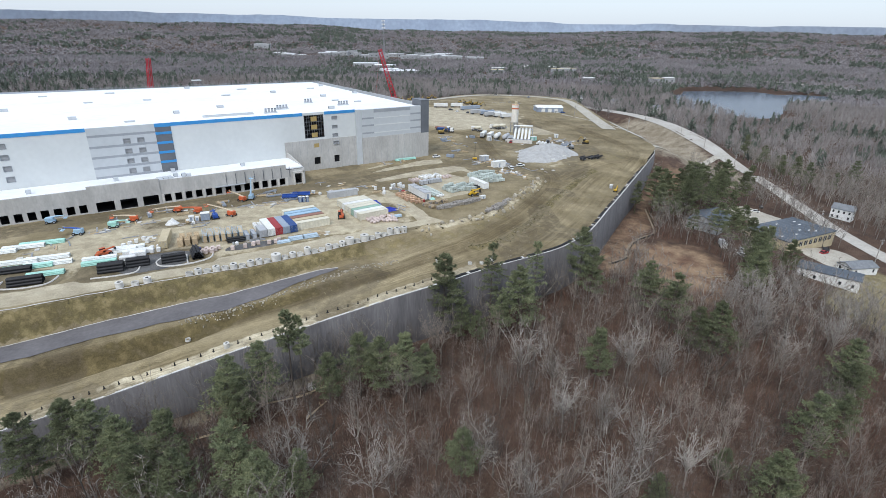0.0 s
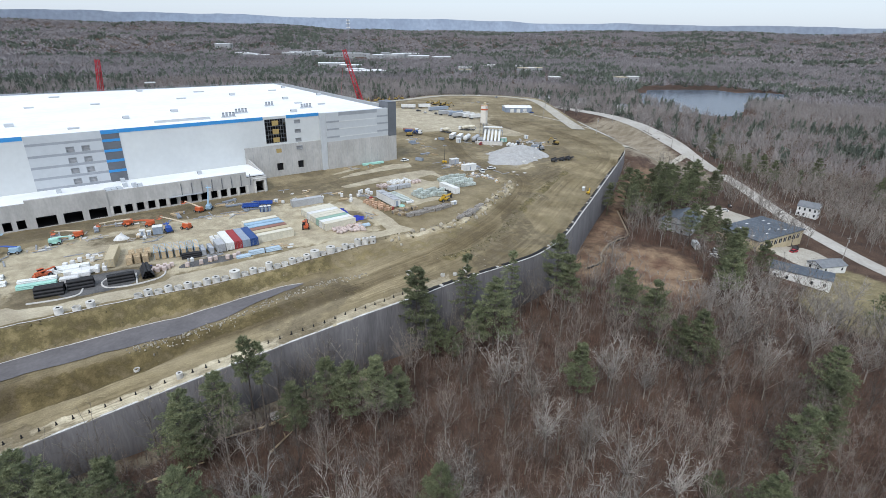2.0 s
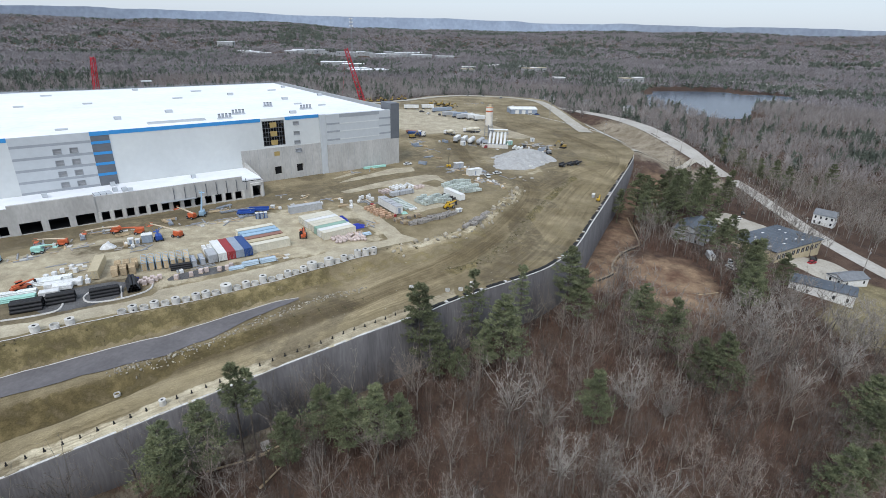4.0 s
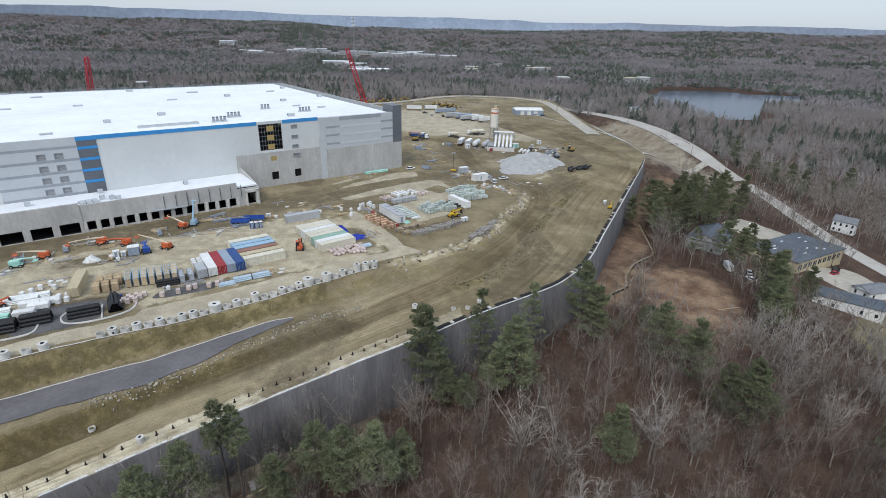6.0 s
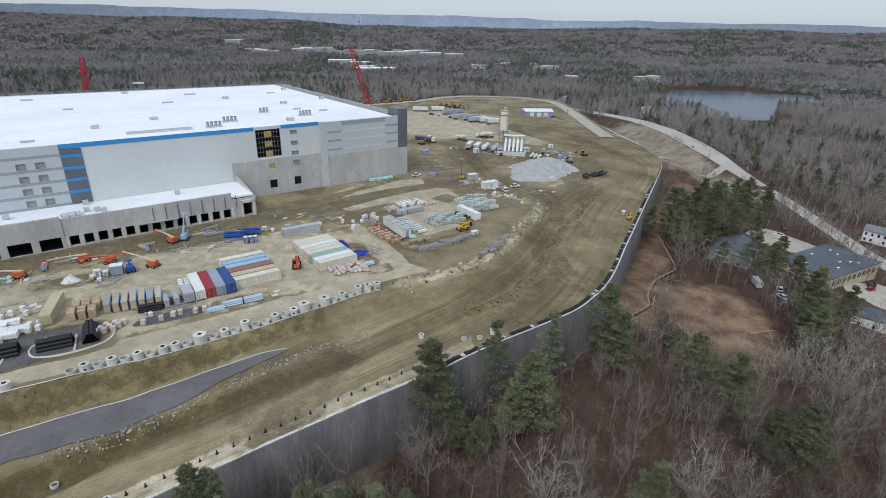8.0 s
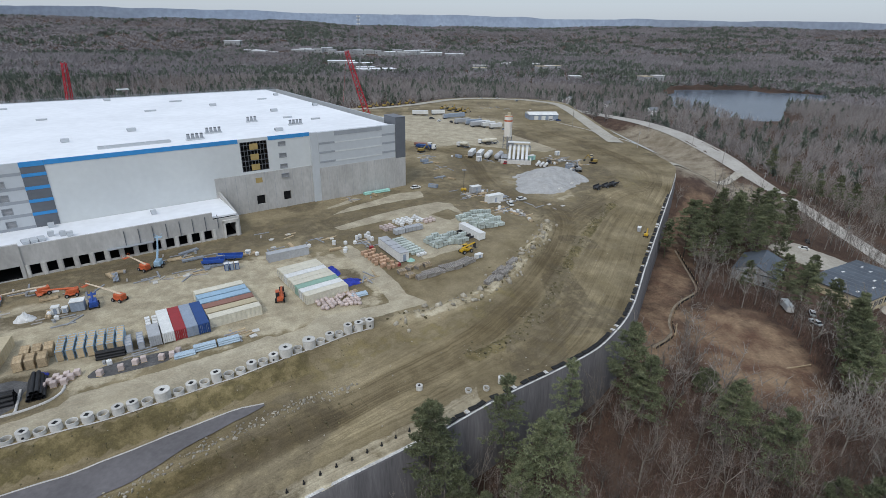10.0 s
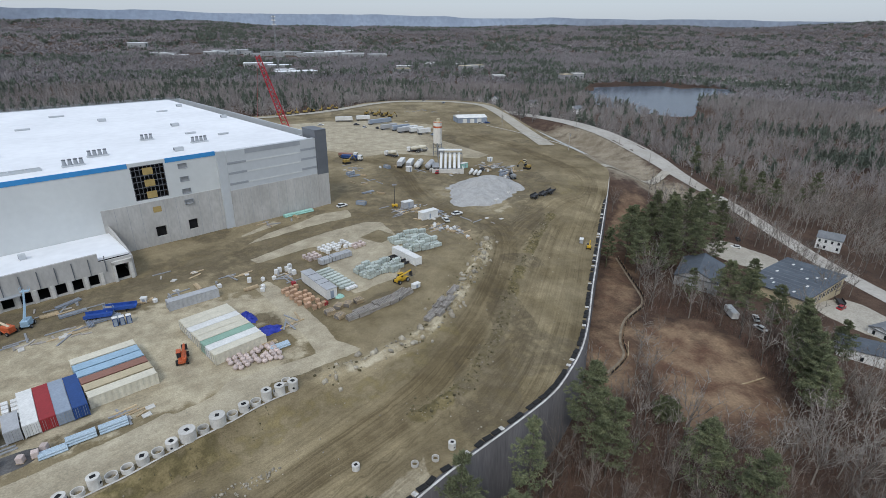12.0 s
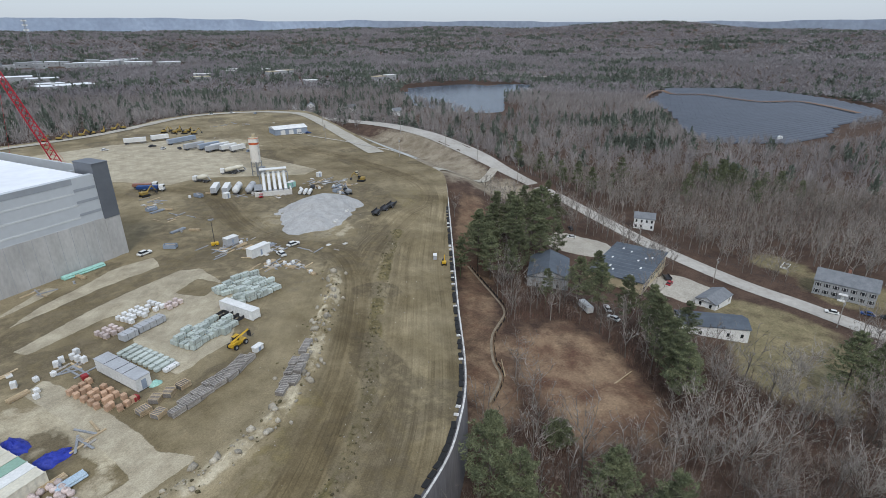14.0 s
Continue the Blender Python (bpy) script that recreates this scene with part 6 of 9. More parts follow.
for x, y, l, col, lab in ((-112, 140.5, 12, "pipe_white", "white"), (-116, 138, 12, "pipe_teal", "pale green"), (-114.5, 144.5, 11, "pipe_white", "white"), (-121, 141, 10, "pipe_white", "white"), (-99.5, 144.5, 9, "pipe_white", "white"), (-98, 141.5, 9, "pipe_teal", "pale green"), (-123.5, 156, 12, "pipe_teal", "pale green"),
                          (-127, 152.5, 11, "pipe_white", "white"), (-96.5, 150.2, 9, "pipe_white", "white"), (-95, 152.5, 9, "pipe_white", "white"), (-108.5, 133.8, 9, "pipe_teal", "pale green"), (-132, 148, 10, "pipe_white", "white")):
    pipe_stack(at(x, y, 22), l, 0.2, 3, 6, col, lab + " plastic pipes in a strapped stack", WG)
pipe_stack(at(-12.2, 278.4, 30), 12, 0.28, 2, 4, "pipe_teal", "teal pipes lying by the building's foot", "")
pipe_stack(at(-40.7, 164.2, 27), 4.6, 0.22, 3, 5, "pipe_blue", "pale blue pipes in a bundle", "blue pipe bundles")
pipe_stack(at(-45.2, 162, 27), 4.6, 0.22, 3, 5, "pipe_blue", "pale blue pipes in a bundle", "blue pipe bundles")
pipe_stack(at(-48.6, 159.3, 27), 4.2, 0.2, 2, 5, "pipe_blue", "pale blue pipes in a bundle", "blue pipe bundles")
pipe_stack(at(-13, 185.3, 27), 4.6, 0.2, 2, 5, "pipe_blue", "pale blue pipes in a bundle", "blue pipe bundles")
for x, y in ((-92.2, 148.3), (-89.6, 147.3), (-88.6, 150), (-91, 144)):
    e = thing("wrapped_bundle", at(x, y, 22), "white plastic-wrapped building material bundle", "bundle", "white wrapped bundles")
    part("wrap", soft_box(-2.2, 2.2, -1.0, 1.0, 0.15, 1.5, 0.12), "wrap_white", e)
    part("skid", boxes((-2, -1.8, -0.9, 0.9, 0, 0.15)), "timber", e)
    part("skid", boxes((1.8, 2, -0.9, 0.9, 0, 0.15)), "timber", e)


# ---- crates, pallets, boxes ----
# crate load, darkened to paint the shade between the slats
mat("packed_load", (0.22, 0.2, 0.18), (0.13, 0.12, 0.108), 1.2, 0.9, fine=0.3, objrand=0.3)


def crate(m, l, w, h, material, label, group, slats=6, load="packed_load"):
    e = thing("crate", m, label, "crate", group)
    part("load", boxes((-l / 2 + 0.08, l / 2 - 0.08, -w / 2 + 0.08, w / 2 - 0.08, 0.12, h - 0.1)), load, e)
    for i in range(slats):
        z = 0.1 + (h - 0.25) * i / max(1, slats - 1)
        for s in (-1, 1):
            part("slat", boxes((-l / 2, l / 2, s * w / 2 - 0.03, s * w / 2 + 0.03, z, z + 0.12)), material, e)
    for i in range(slats):
        x = -l / 2 + 0.06 + (l - 0.24) * i / max(1, slats - 1)
        part("slat", boxes((x, x + 0.12, -w / 2 - 0.03, w / 2 + 0.03, h - 0.1, h - 0.04)), material, e)
    return e


def copies(proto, places):
    """The first place for the prototype, copies for the others."""
    for i, m in enumerate(places):
        if i:
            copy_thing(proto, m)
        else:
            proto.matrix_basis = m


def on_line(points, step, turn=0.0, jit=0.0, seed=1):
    r = random.Random(seed)
    line = smooth_line(points, 0.5)
    a = np.r_[0, np.cumsum(np.linalg.norm(np.diff(line, axis=0), axis=1))]
    out = []
    for s in np.arange(step / 2, a[-1], step):
        x, y = np.interp(s, a, line[:, 0]), np.interp(s, a, line[:, 1])
        x2, y2 = np.interp(s + 0.3, a, line[:, 0]), np.interp(s + 0.3, a, line[:, 1])
        out.append(at(x + r.uniform(-jit, jit), y + r.uniform(-jit, jit), math.degrees(math.atan2(y2 - y, x2 - x)) + turn + r.uniform(-6, 6) * (jit > 0)))
    return out


CG = "slatted crates round the pallet yard"
copies(crate(Matrix(), 3.0, 1.5, 1.3, "timber_grey", "weathered slatted timber crate on the dirt", CG), on_line([(2.6, 193.6), (6.2, 195.4), (10.5, 197.9), (15, 200.6), (21, 206.5)], 3.15, 0, 0.08))
copies(crate(Matrix(), 2.8, 1.4, 1.1, "timber_grey", "weathered slatted timber crate on the dirt", CG), on_line([(4.5, 196.2), (9, 199), (14, 202), (18.5, 206)], 3.0, 0, 0.1, 3))
copies(crate(Matrix(), 2.4, 2.0, 1.2, "timber", "tan slatted timber crate on the dirt", CG), [at(-1.5, 197.8, 25), at(0.9, 195.4, 40), at(0.8, 200.4, 60), at(3.2, 201.2, 60), at(6.0, 202.6, 30)])
copies(crate(Matrix(), 3.0, 1.6, 1.1, "timber_grey", "grey slatted crate beside the rock berm", "crates by the rock berm"), [at(22.7, 189.6, 48), at(24.2, 192.5, 48), at(25.6, 191.2, 50), at(26, 195.5, 50), at(27.8, 194.7, 52), at(27.8, 198.6, 52), at(29.6, 197.6, 52), at(31, 201.6, 55), at(32.4, 203.6, 55)])
copies(crate(Matrix(), 7.2, 1.35, 2.5, "box_sky", "tall blue-framed rack of tan boards", "racks of boards", 7, "timber"), [at(-74.9 + 1.75 * i + 0.3, 160.9 + 0.62 * i, 113) for i in range(7)])
copies(crate(Matrix(), 3.4, 1.6, 2.2, "timber", "tall slatted stack of tan lumber", "lumber stacks", 8, "timber"), [at(-80.4 + 2.0 * i + 0.5 * j * -1.5, 155.8 + 0.75 * i + 3.6 * j, 115) for j in range(2) for i in range(3)])
copies(crate(Matrix(), 5.0, 1.3, 1.9, "box_slate", "steel rack with mixed blue and yellow pipe fittings", "racks of fittings", 5, "box_grey"), [at(-59.6, 163.8, 118), at(-61.6, 162.6, 118)])


def pallet(m, goods, label, group, tall=1.2, size=1.15):
    e = thing("pallet", m, label, "pallet", group)
    for y in (-0.5, -0.05, 0.4):
        part("bearer", boxes((-size / 2, size / 2, y, y + 0.1, 0, 0.1)), "timber", e)
    part("deck", boxes((-size / 2, size / 2, -size / 2, size / 2, 0.1, 0.14)), "timber", e)
    part("load", soft_box(-size / 2 + 0.04, size / 2 - 0.04, -size / 2 + 0.04, size / 2 - 0.04, 0.14, tall, 0.06), goods, e)
    return e


rp = random.Random(5)


def rows_at(x0, y0, nu, nv, du, dv, turn=33.0, jit=0.12, skip=0.0):
    c, s = math.cos(radians(turn)), math.sin(radians(turn))
    return [at(x0 + c * du * i - s * dv * j + rp.uniform(-jit, jit), y0 + s * du * i + c * dv * j + rp.uniform(-jit, jit), turn + rp.uniform(-5, 5)) for i in range(nu) for j in range(nv) if rp.random() >= skip]


copies(pallet(Matrix(), "wrap_white", "pallet of white-wrapped blocks in a row", "wrapped pallets"), rows_at(-1.6, 236.2, 6, 4, 1.75, 1.6, 33, 0.1, 0.12))
copies(pallet(Matrix(), "bag_pink", "pallet of brownish wrapped blocks in a row", "wrapped pallets"), rows_at(-7.0, 231.8, 3, 3, 1.7, 1.6, 33, 0.1) + rows_at(7.2, 239.5, 3, 2, 1.7, 1.6, 33, 0.2))
copies(pallet(Matrix(), "wrap_white", "pallet of white goods standing apart", "loose pallets", 1.5), [at(-12.6, 224.5, 30), at(-11.4, 223.2, 30), at(-13.6, 225.9, 20), at(-15.6, 225.6, 10), at(-12.9, 227.8, 40), at(-16.5, 224.2, 0), at(-23.5, 220.0, 0)])
copies(pallet(Matrix(), "carton", "pallet of brown cartons, loosely stacked", "brown pallets", 1.25, 1.1), [at(-10.6 + 7.6 * i / 6 + rp.uniform(-0.3, 0.3) - 1.1 * j, 213.6 - 11.2 * i / 6 - 0.75 * j + rp.uniform(-0.2, 0.2), -60 + rp.uniform(-15, 15)) for i in range(7) for j in range(4) if rp.random() > 0.12])
copies(pallet(Matrix(), "box_red", "pallet of red boxes beside the trailer", "brown pallets", 1.1, 1.3), [at(-2.6, 202.6, -50), at(-11.2, 215.9, 20)])


def stone_bundle(m, l, w, h, label, group, material="stone_green"):
    e = thing("stone_bundle", m, label, "stone bundle", group)
    part("stone_block", soft_box(-l / 2, l / 2, -w / 2, w / 2, 0.12, h, 0.1), material, e)
    for f in (-0.25, 0.25):
        part("strap", boxes((l * f, l * f + 0.06, -w / 2 - 0.01, w / 2 + 0.01, 0.1, h + 0.012)), "steel_dark", e)
        part("skid", boxes((l * f * 1.3, l * f * 1.3 + 0.15, -w / 2, w / 2, 0, 0.12)), "timber", e)
    return e


SG = "bundles in the pallet yard"
copies(stone_bundle(Matrix(), 4.6, 1.1, 0.95, "long grey-green wrapped bundle on skids", SG), [at(-3.0 + 0.92 * i, 222.6 - 1.52 * i, 33 + rp.uniform(-4, 4)) for i in range(8)])
copies(stone_bundle(Matrix(), 3.4, 1.2, 0.9, "white wrapped long bundle on skids", SG, "wrap_white"), [at(4.6, 210.6, 33)])
yard_a, yard_b = rows_at(10.2, 216.2, 5, 5, 2.75, 1.5, 33, 0.3, 0.08), rows_at(24.0, 233.0, 5, 9, 2.8, 1.55, 20, 0.4, 0.12)
copies(stone_bundle(Matrix(), 2.6, 1.25, 1.3, "grey-green pallet of cut stone", SG), yard_a + yard_b + [m @ Matrix.Translation((0.1, 0.05, 1.3)) for m in yard_a[::3] + yard_b[1::3]])
copies(stone_bundle(Matrix(), 2.2, 1.4, 2.0, "tall grey-green pallet of cut stone", SG), [at(26.5 + rp.uniform(-2, 9), 235 + rp.uniform(-1, 10), rp.uniform(10, 50)) for _ in range(7)] + [at(14 + rp.uniform(-1, 4), 219.5 + rp.uniform(-1, 2), 33) for _ in range(3)])
copies(stone_bundle(Matrix(), 3.6, 2.4, 1.8, "large grey boxed bundle under tarpaulin", SG, "box_grey"), [at(-2.5, 229.0, 33), at(0.8, 231.4, 33), at(3.8, 233.2, 33)])
for x, y in ((18.2, 229.2), (20.4, 227.2), (21.6, 225.4)):
    e = thing("steel_cage", at(x, y, 33), "black steel cage lying in the pallet yard", "steel cage", "black steel cages")
    part("frame", boxes((-1.6, 1.6, -1, -0.85, 0, 0.8), (-1.6, 1.6, 0.85, 1, 0, 0.8), (-1.6, -1.45, -0.85, 0.85, 0, 0.8), (1.45, 1.6, -0.85, 0.85, 0, 0.8), (-0.1, 0.1, -0.85, 0.85, 0.5, 0.7)), "steel_dark", e)

# bags, rubble sacks
sack = thing("rubble_sack", Matrix(), "pale pinkish bulk sack beside the containers", "sack", "bulk sacks by the containers")
bm = bmesh.new()
bmesh.ops.create_icosphere(bm, subdivisions=2, radius=0.62)
for v in bm.verts:
    v.co = (v.co.x * (1 + 0.15 * math.sin(9 * v.co.z)), v.co.y, max(-0.45, v.co.z * 0.9) + 0.45)
part("bag", bm, "bag_pink", sack)
part("spout", tubes(((0, 0, 0.85), (0, 0, 1.15), 0.28, 0.18, 8)), "bag_pink", sack)
copies(sack, [at(-21.5 + 1.35 * i * 0.86 - 0.6 * j, 178.0 + 0.42 * i + 1.15 * j + rp.uniform(-0.3, 0.3), rp.uniform(0, 360)) for i in range(9) for j in range(5) if rp.random() > 0.15] + [at(-13.6, 183.6, 0), at(-12.4, 180.6, 0)])
copies(pallet(Matrix(), "bag_pink", "pallet of pale bagged goods by the road", "pallets by the pipe pen", 1.3), [at(-70.6 + 1.6 * i - 0.5 * j, 151.6 - 1.45 * j + 0.75 * i, 20) for i in range(3) for j in range(3)] + [at(-62.9, 152.8, 0), at(-59.5, 154.4, 20), at(-57.4, 156.2, 0), at(-56.2, 157.2, 30), at(-52.8, 157.9, 0), at(-51, 158.8, 20), at(-50.2, 160.2, 0)])
copies(pallet(Matrix(), "wrap_white", "pallet of white goods beside the lumber", "pallets by the lumber", 1.4), [at(-86.6, 149.8, 10), at(-85, 150.8, 10), at(-87.6, 152, 0), at(-86, 153, 15), at(-97, 153.4, 0), at(-95.8, 155, 0), at(-94.8, 157, 20), at(-93.6, 159.4, 0), at(-91.4, 157.2, 0)])
copies(pallet(Matrix(), "wrap_white", "pallet of white bagged goods on containers' side", "pallets by the containers", 1.6), [at(-58.4 + 1.3 * i - 0.7 * j, 166.2 + 0.6 * i + 1.3 * j, 29) for i in range(2) for j in range(6)])

# ---- tarpaulined heaps ----
def heap(x, y, rx, ry, h, material, label, name="tarpaulin", category="tarpaulin", turn=0.0, seed=1):
    n, k = 20, 7
    V, F = [(0, 0, h)], []
    r = np.random.RandomState(seed)
    for j in range(1, k + 1):
        for i in range(n):
            a, f = 6.2832 * i / n, j / k
            V.append((rx * f * math.cos(a) * (1 + 0.12 * r.normal()), ry * f * math.sin(a) * (1 + 0.12 * r.normal()), h * (1 - f**1.5) * (1 + 0.15 * r.normal()) - (0.3 if j == k else 0)))
    F += [(0, 1 + i, 1 + (i + 1) % n) for i in range(n)]
    for j in range(k - 1):
        for i in range(n):
            a, b = 1 + j * n + i, 1 + j * n + (i + 1) % n
            F += [(a, a + n, b + n), (a, b + n, b)]
    ob = new(name, np_mesh(name, V, F, material, name != "tarpaulin"))
    ob.matrix_basis = at(x, y, turn)
    return tagged(ob, label, category)


heap(-21.6, 199.4, 3.2, 2.0, 1.6, "tarp_blue", "rumpled dark blue tarpaulin over goods", turn=-50, seed=2)
heap(-16.2, 192.6, 3.8, 1.9, 1.3, "tarp_blue", "rumpled bright blue tarpaulin over goods", turn=20, seed=3)
heap(-74.5, 152.6, 1.6, 1.2, 1.1, "tarp_blue", "blue tarpaulin heap by the pipes", turn=20, seed=4)
heap(-91.2, 175.2, 2.3, 1.6, 1.9, "wrap_white", "white plastic sheet over a heap", turn=20, seed=5)
heap(1.2, 206.4, 1.5, 1.0, 0.9, "pipe_teal", "small green tarpaulin heap by the trailer", turn=20, seed=6)

# ---- gravel heap ----
hx2, hy2 = np.meshgrid(np.arange(-24, 24.1, 0.8), np.arange(-28, 28.1, 0.8), indexing="ij")
cxg, cyg = 65.0, 296.5
tg = radians(42)
ug, vg = hx2 * math.cos(tg) + hy2 * math.sin(tg), -hx2 * math.sin(tg) + hy2 * math.cos(tg)
shape = 1 - (np.abs(ug / 22) ** 2 + np.abs(vg / 15.5) ** 2) + 0.95 * bumps(hx2 + 7, hy2, 9) + 0.5 * bumps(hx2, hy2, 3.8)
zg = 2.1 * np.clip(shape, -0.6, 1) + 1.3 * np.clip(shape - 0.45, 0, 1) + 0.35 * bumps(hx2, hy2, 2.6) + 4.6 * np.clip(1 - np.hypot(hx2 - 9, hy2 - 11) / 17, 0, 1)
pile = new("gravel", np_mesh("gravel", np.stack([hx2.ravel(), hy2.ravel(), np.maximum(zg, -0.9).ravel()], 1), grid_faces(*hx2.shape), "gravel_pile", True))
pile.matrix_basis = at(cxg, cyg, 0, up=-0.2)
tagged(pile, "broad low heap of pale grey gravel", "gravel", kind="stuff")
block = thing("concrete_block", Matrix(), "pale concrete barrier block by the gravel heap", "concrete block", "blocks by the gravel heap")
part("body", soft_box(-0.9, 0.9, -0.45, 0.45, 0, 1.0, 0.06), "precast", block)
copies(block, [at(80.3 - 1.45 * i, 296.5 - 1.75 * i, 50 + 20 * (i % 3), up=0.9 * (i % 2) * 0) for i in range(9)] + [at(79.5, 297.5, 50), at(82, 300, 60), at(83.5, 302, 60)])

# ---- rocks along the berm, cut bank and heap edges ----
def rocks(name, pts, sizes, label, material="rock", category="rocks"):
    ico = bmesh.new()
    bmesh.ops.create_icosphere(ico, subdivisions=1, radius=1.0)
    tv = np.array([v.co[:] for v in ico.verts])
    tf = np.array([[v.index for v in f.verts] for f in ico.faces])
    ico.free()
    r = np.random.RandomState(len(pts))
    z = site_z(pts[:, 0], pts[:, 1])
    Vs, Fs = [], []
    for i, ((x, y), s) in enumerate(zip(pts, sizes)):
        d = tv * (1 + 0.36 * r.uniform(-1, 1, size=(len(tv), 1))) * s * r.uniform(0.5, 1.3, 3)
        Vs.append(d + (x, y, z[i] + s * 0.25))
        Fs.append(tf + i * len(tv))
    ob = new(name, np_mesh(name, np.concatenate(Vs), np.concatenate(Fs), material))
    return tagged(ob, label, category, kind="stuff")


rk = np.random.RandomState(21)
p0 = ROUGH[rk.randint(len(ROUGH), size=260)] + rk.normal(0, 1.3, (260, 2))
p1 = np.concatenate([BERM[rk.randint(len(BERM), size=330)] + rk.normal(0, 1.7, (330, 2)), p0])
cut = WL[(WL[:, 0] > -56) & (WL[:, 0] < 0)]
p2 = cut[rk.randint(len(cut), size=380)]
o2 = np.interp(p2[:, 0], [-75, -57, -46, -38.6, -29.7, -16.5], [19.6, 18.6, 16.4, 17.4, 19.5, 22.0]) + rk.normal(0, 0.9, 380)
p2 = p2 + np.stack([-0.48 * o2, 0.877 * o2], 1) + rk.normal(0, 1.2, 380)[:, None] * (0.877, 0.48)
p3 = np.stack([rk.uniform(-60, 100, 500), rk.uniform(120, 300, 500)], 1)
d3, _, s3 = near_line(WL, p3[:, 0], p3[:, 1])
p3 = p3[(s3 > 2) & (d3 < 45)]
pts = np.concatenate([p1, p2, p3])
sizes = np.concatenate([np.r_[0.08 + rk.rand(330) ** 5 * 0.85, rk.uniform(0.05, 0.15, 260)], rk.uniform(0.1, 0.34, len(p2)), rk.uniform(0.06, 0.2, len(p3))])
rocks("rubble", pts, sizes, "pale rubble and boulders strewn on the banks")
mat("clod", (0.17, 0.145, 0.08), (0.09, 0.078, 0.042), 0.6, 0.95, island=0.4)
tnr = np.gradient(ROUGH, axis=0)
tnr /= np.linalg.norm(tnr, axis=1, keepdims=True)
i4 = rk.randint(len(ROUGH), size=900)
p4 = ROUGH[i4] + np.stack([-tnr[i4, 1], tnr[i4, 0]], 1) * (0.5 + rk.normal(0, 1.3, 900))[:, None] + rk.normal(0, 0.5, (900, 2))
p5 = BERM[rk.randint(len(BERM), size=380)] + rk.normal(0, 2.0, (380, 2)) - (0.6, -0.4)
slope = RING[(RING[:, 0] > -110) & (RING[:, 0] < -14)]
p6 = slope[rk.randint(len(slope), size=420)] + np.stack([0.45 * np.ones(420), -0.89 * np.ones(420)], 1) * rk.uniform(1.2, 5.5, 420)[:, None]
i7 = rk.randint(len(cut), size=420)
o7 = rk.uniform(13.0, 18.5, 420)
p7 = cut[i7] + np.stack([-0.48 * o7, 0.877 * o7], 1)
pc = np.concatenate([p4, p5, p6, p7])
rocks("soil_clods", pc, np.r_[0.06 + 0.3 * rk.rand(900) ** 3, 0.06 + 0.32 * rk.rand(380) ** 3, 0.05 + 0.2 * rk.rand(840) ** 3], "dark olive-brown clods of soil and turf on the banks", "clod", "soil clods")

# ---- wall-top markers and mats ----
post = thing("marker_post", Matrix(), "short black post set along the wall top", "post", "posts along the wall")
part("post", tubes(((0, 0, -0.3), (0, 0, 0.75), 0.13, 0.13, 8)), "rubber", post)
part("foot", boxes((-0.22, 0.22, -0.22, 0.22, -0.1, 0.1)), "rubber", post)
sel = WL[(WL[:, 0] > -86) & (WL[:, 0] < 4)]
tn = np.gradient(sel, axis=0)
tn /= np.linalg.norm(tn, axis=1, keepdims=True)
inn = sel + np.stack([-tn[:, 1], tn[:, 0]], 1) * 3.4
aa = np.r_[0, np.cumsum(np.linalg.norm(np.diff(inn, axis=0), axis=1))]
copies(post, [at(np.interp(s, aa, inn[:, 0]), np.interp(s, aa, inn[:, 1]), rp.uniform(0, 90)) for s in np.arange(0, aa[-1], 2.9)])
mats_ = thing("edge_mats", Matrix(), "black fabric mats laid in a row along the wall top", "fabric mats")
sel = WL[(WL[:, 0] > 6) & (WL[:, 1] < 330)]
tn = np.gradient(sel, axis=0)
tn /= np.linalg.norm(tn, axis=1, keepdims=True)
inn = sel + np.stack([-tn[:, 1], tn[:, 0]], 1) * 0.75
aa = np.r_[0, np.cumsum(np.linalg.norm(np.diff(inn, axis=0), axis=1))]
shared = {}
for k, (nm, col, l) in enumerate((("mat", "rubber", 2.0), ("flap", "cap_white", 0.9))):
    bm = soft_box(-l / 2, l / 2, -0.5, 0.5, 0, 0.28 if k == 0 else 0.18, 0.06)
    me = bpy.data.meshes.new(nm)
    bm.to_mesh(me)
    bm.free()
    me.materials.append(MATS[col])
    shared[k] = (nm, me)
s = 0.0
while s < aa[-1] - 3:
    k = 0 if rp.random() < 0.8 else 1
    l = 2.1 if k == 0 else 1.0
    x, y = np.interp(s + l / 2, aa, inn[:, 0]), np.interp(s + l / 2, aa, inn[:, 1])
    x2, y2 = np.interp(s + l / 2 + 0.5, aa, inn[:, 0]), np.interp(s + l / 2 + 0.5, aa, inn[:, 1])
    ob = new(*shared[k])
    ob.parent = mats_
    ob.matrix_basis = at(x, y, math.degrees(math.atan2(y2 - y, x2 - x)) + rp.uniform(-9, 9), z=float(wall_top(x)) + 0.22)
    s += l + rp.choice((0.0, 0.1, 0.2, 1.6))
lip = strip("trim_wall_edge", WL[(WL[:, 0] > 5) & (WL[:, 1] < 372)], -0.4, 0.0, lambda a, b: wall_top(a), "cap_white", 0.3)
tagged(lip, "pale edge along the wall top", "coping", kind="structure")

# ---- machines and vehicles ----
def wheel(e, x, y, r=0.5, w=0.35):
    t = part("wheel", tubes(((x, y - w / 2, r), (x, y + w / 2, r), r, r, 14)), "rubber", e)
    part("rim", tubes(((x, y - w / 2 - 0.01, r), (x, y + w / 2 + 0.01, r), r * 0.55, r * 0.55, 10)), "steel_grey", t)


def beam(bm, p0, p1, w0, w1=None):
    return cyl(bm, p0, p1, w0, w0 if w1 is None else w1, 4)


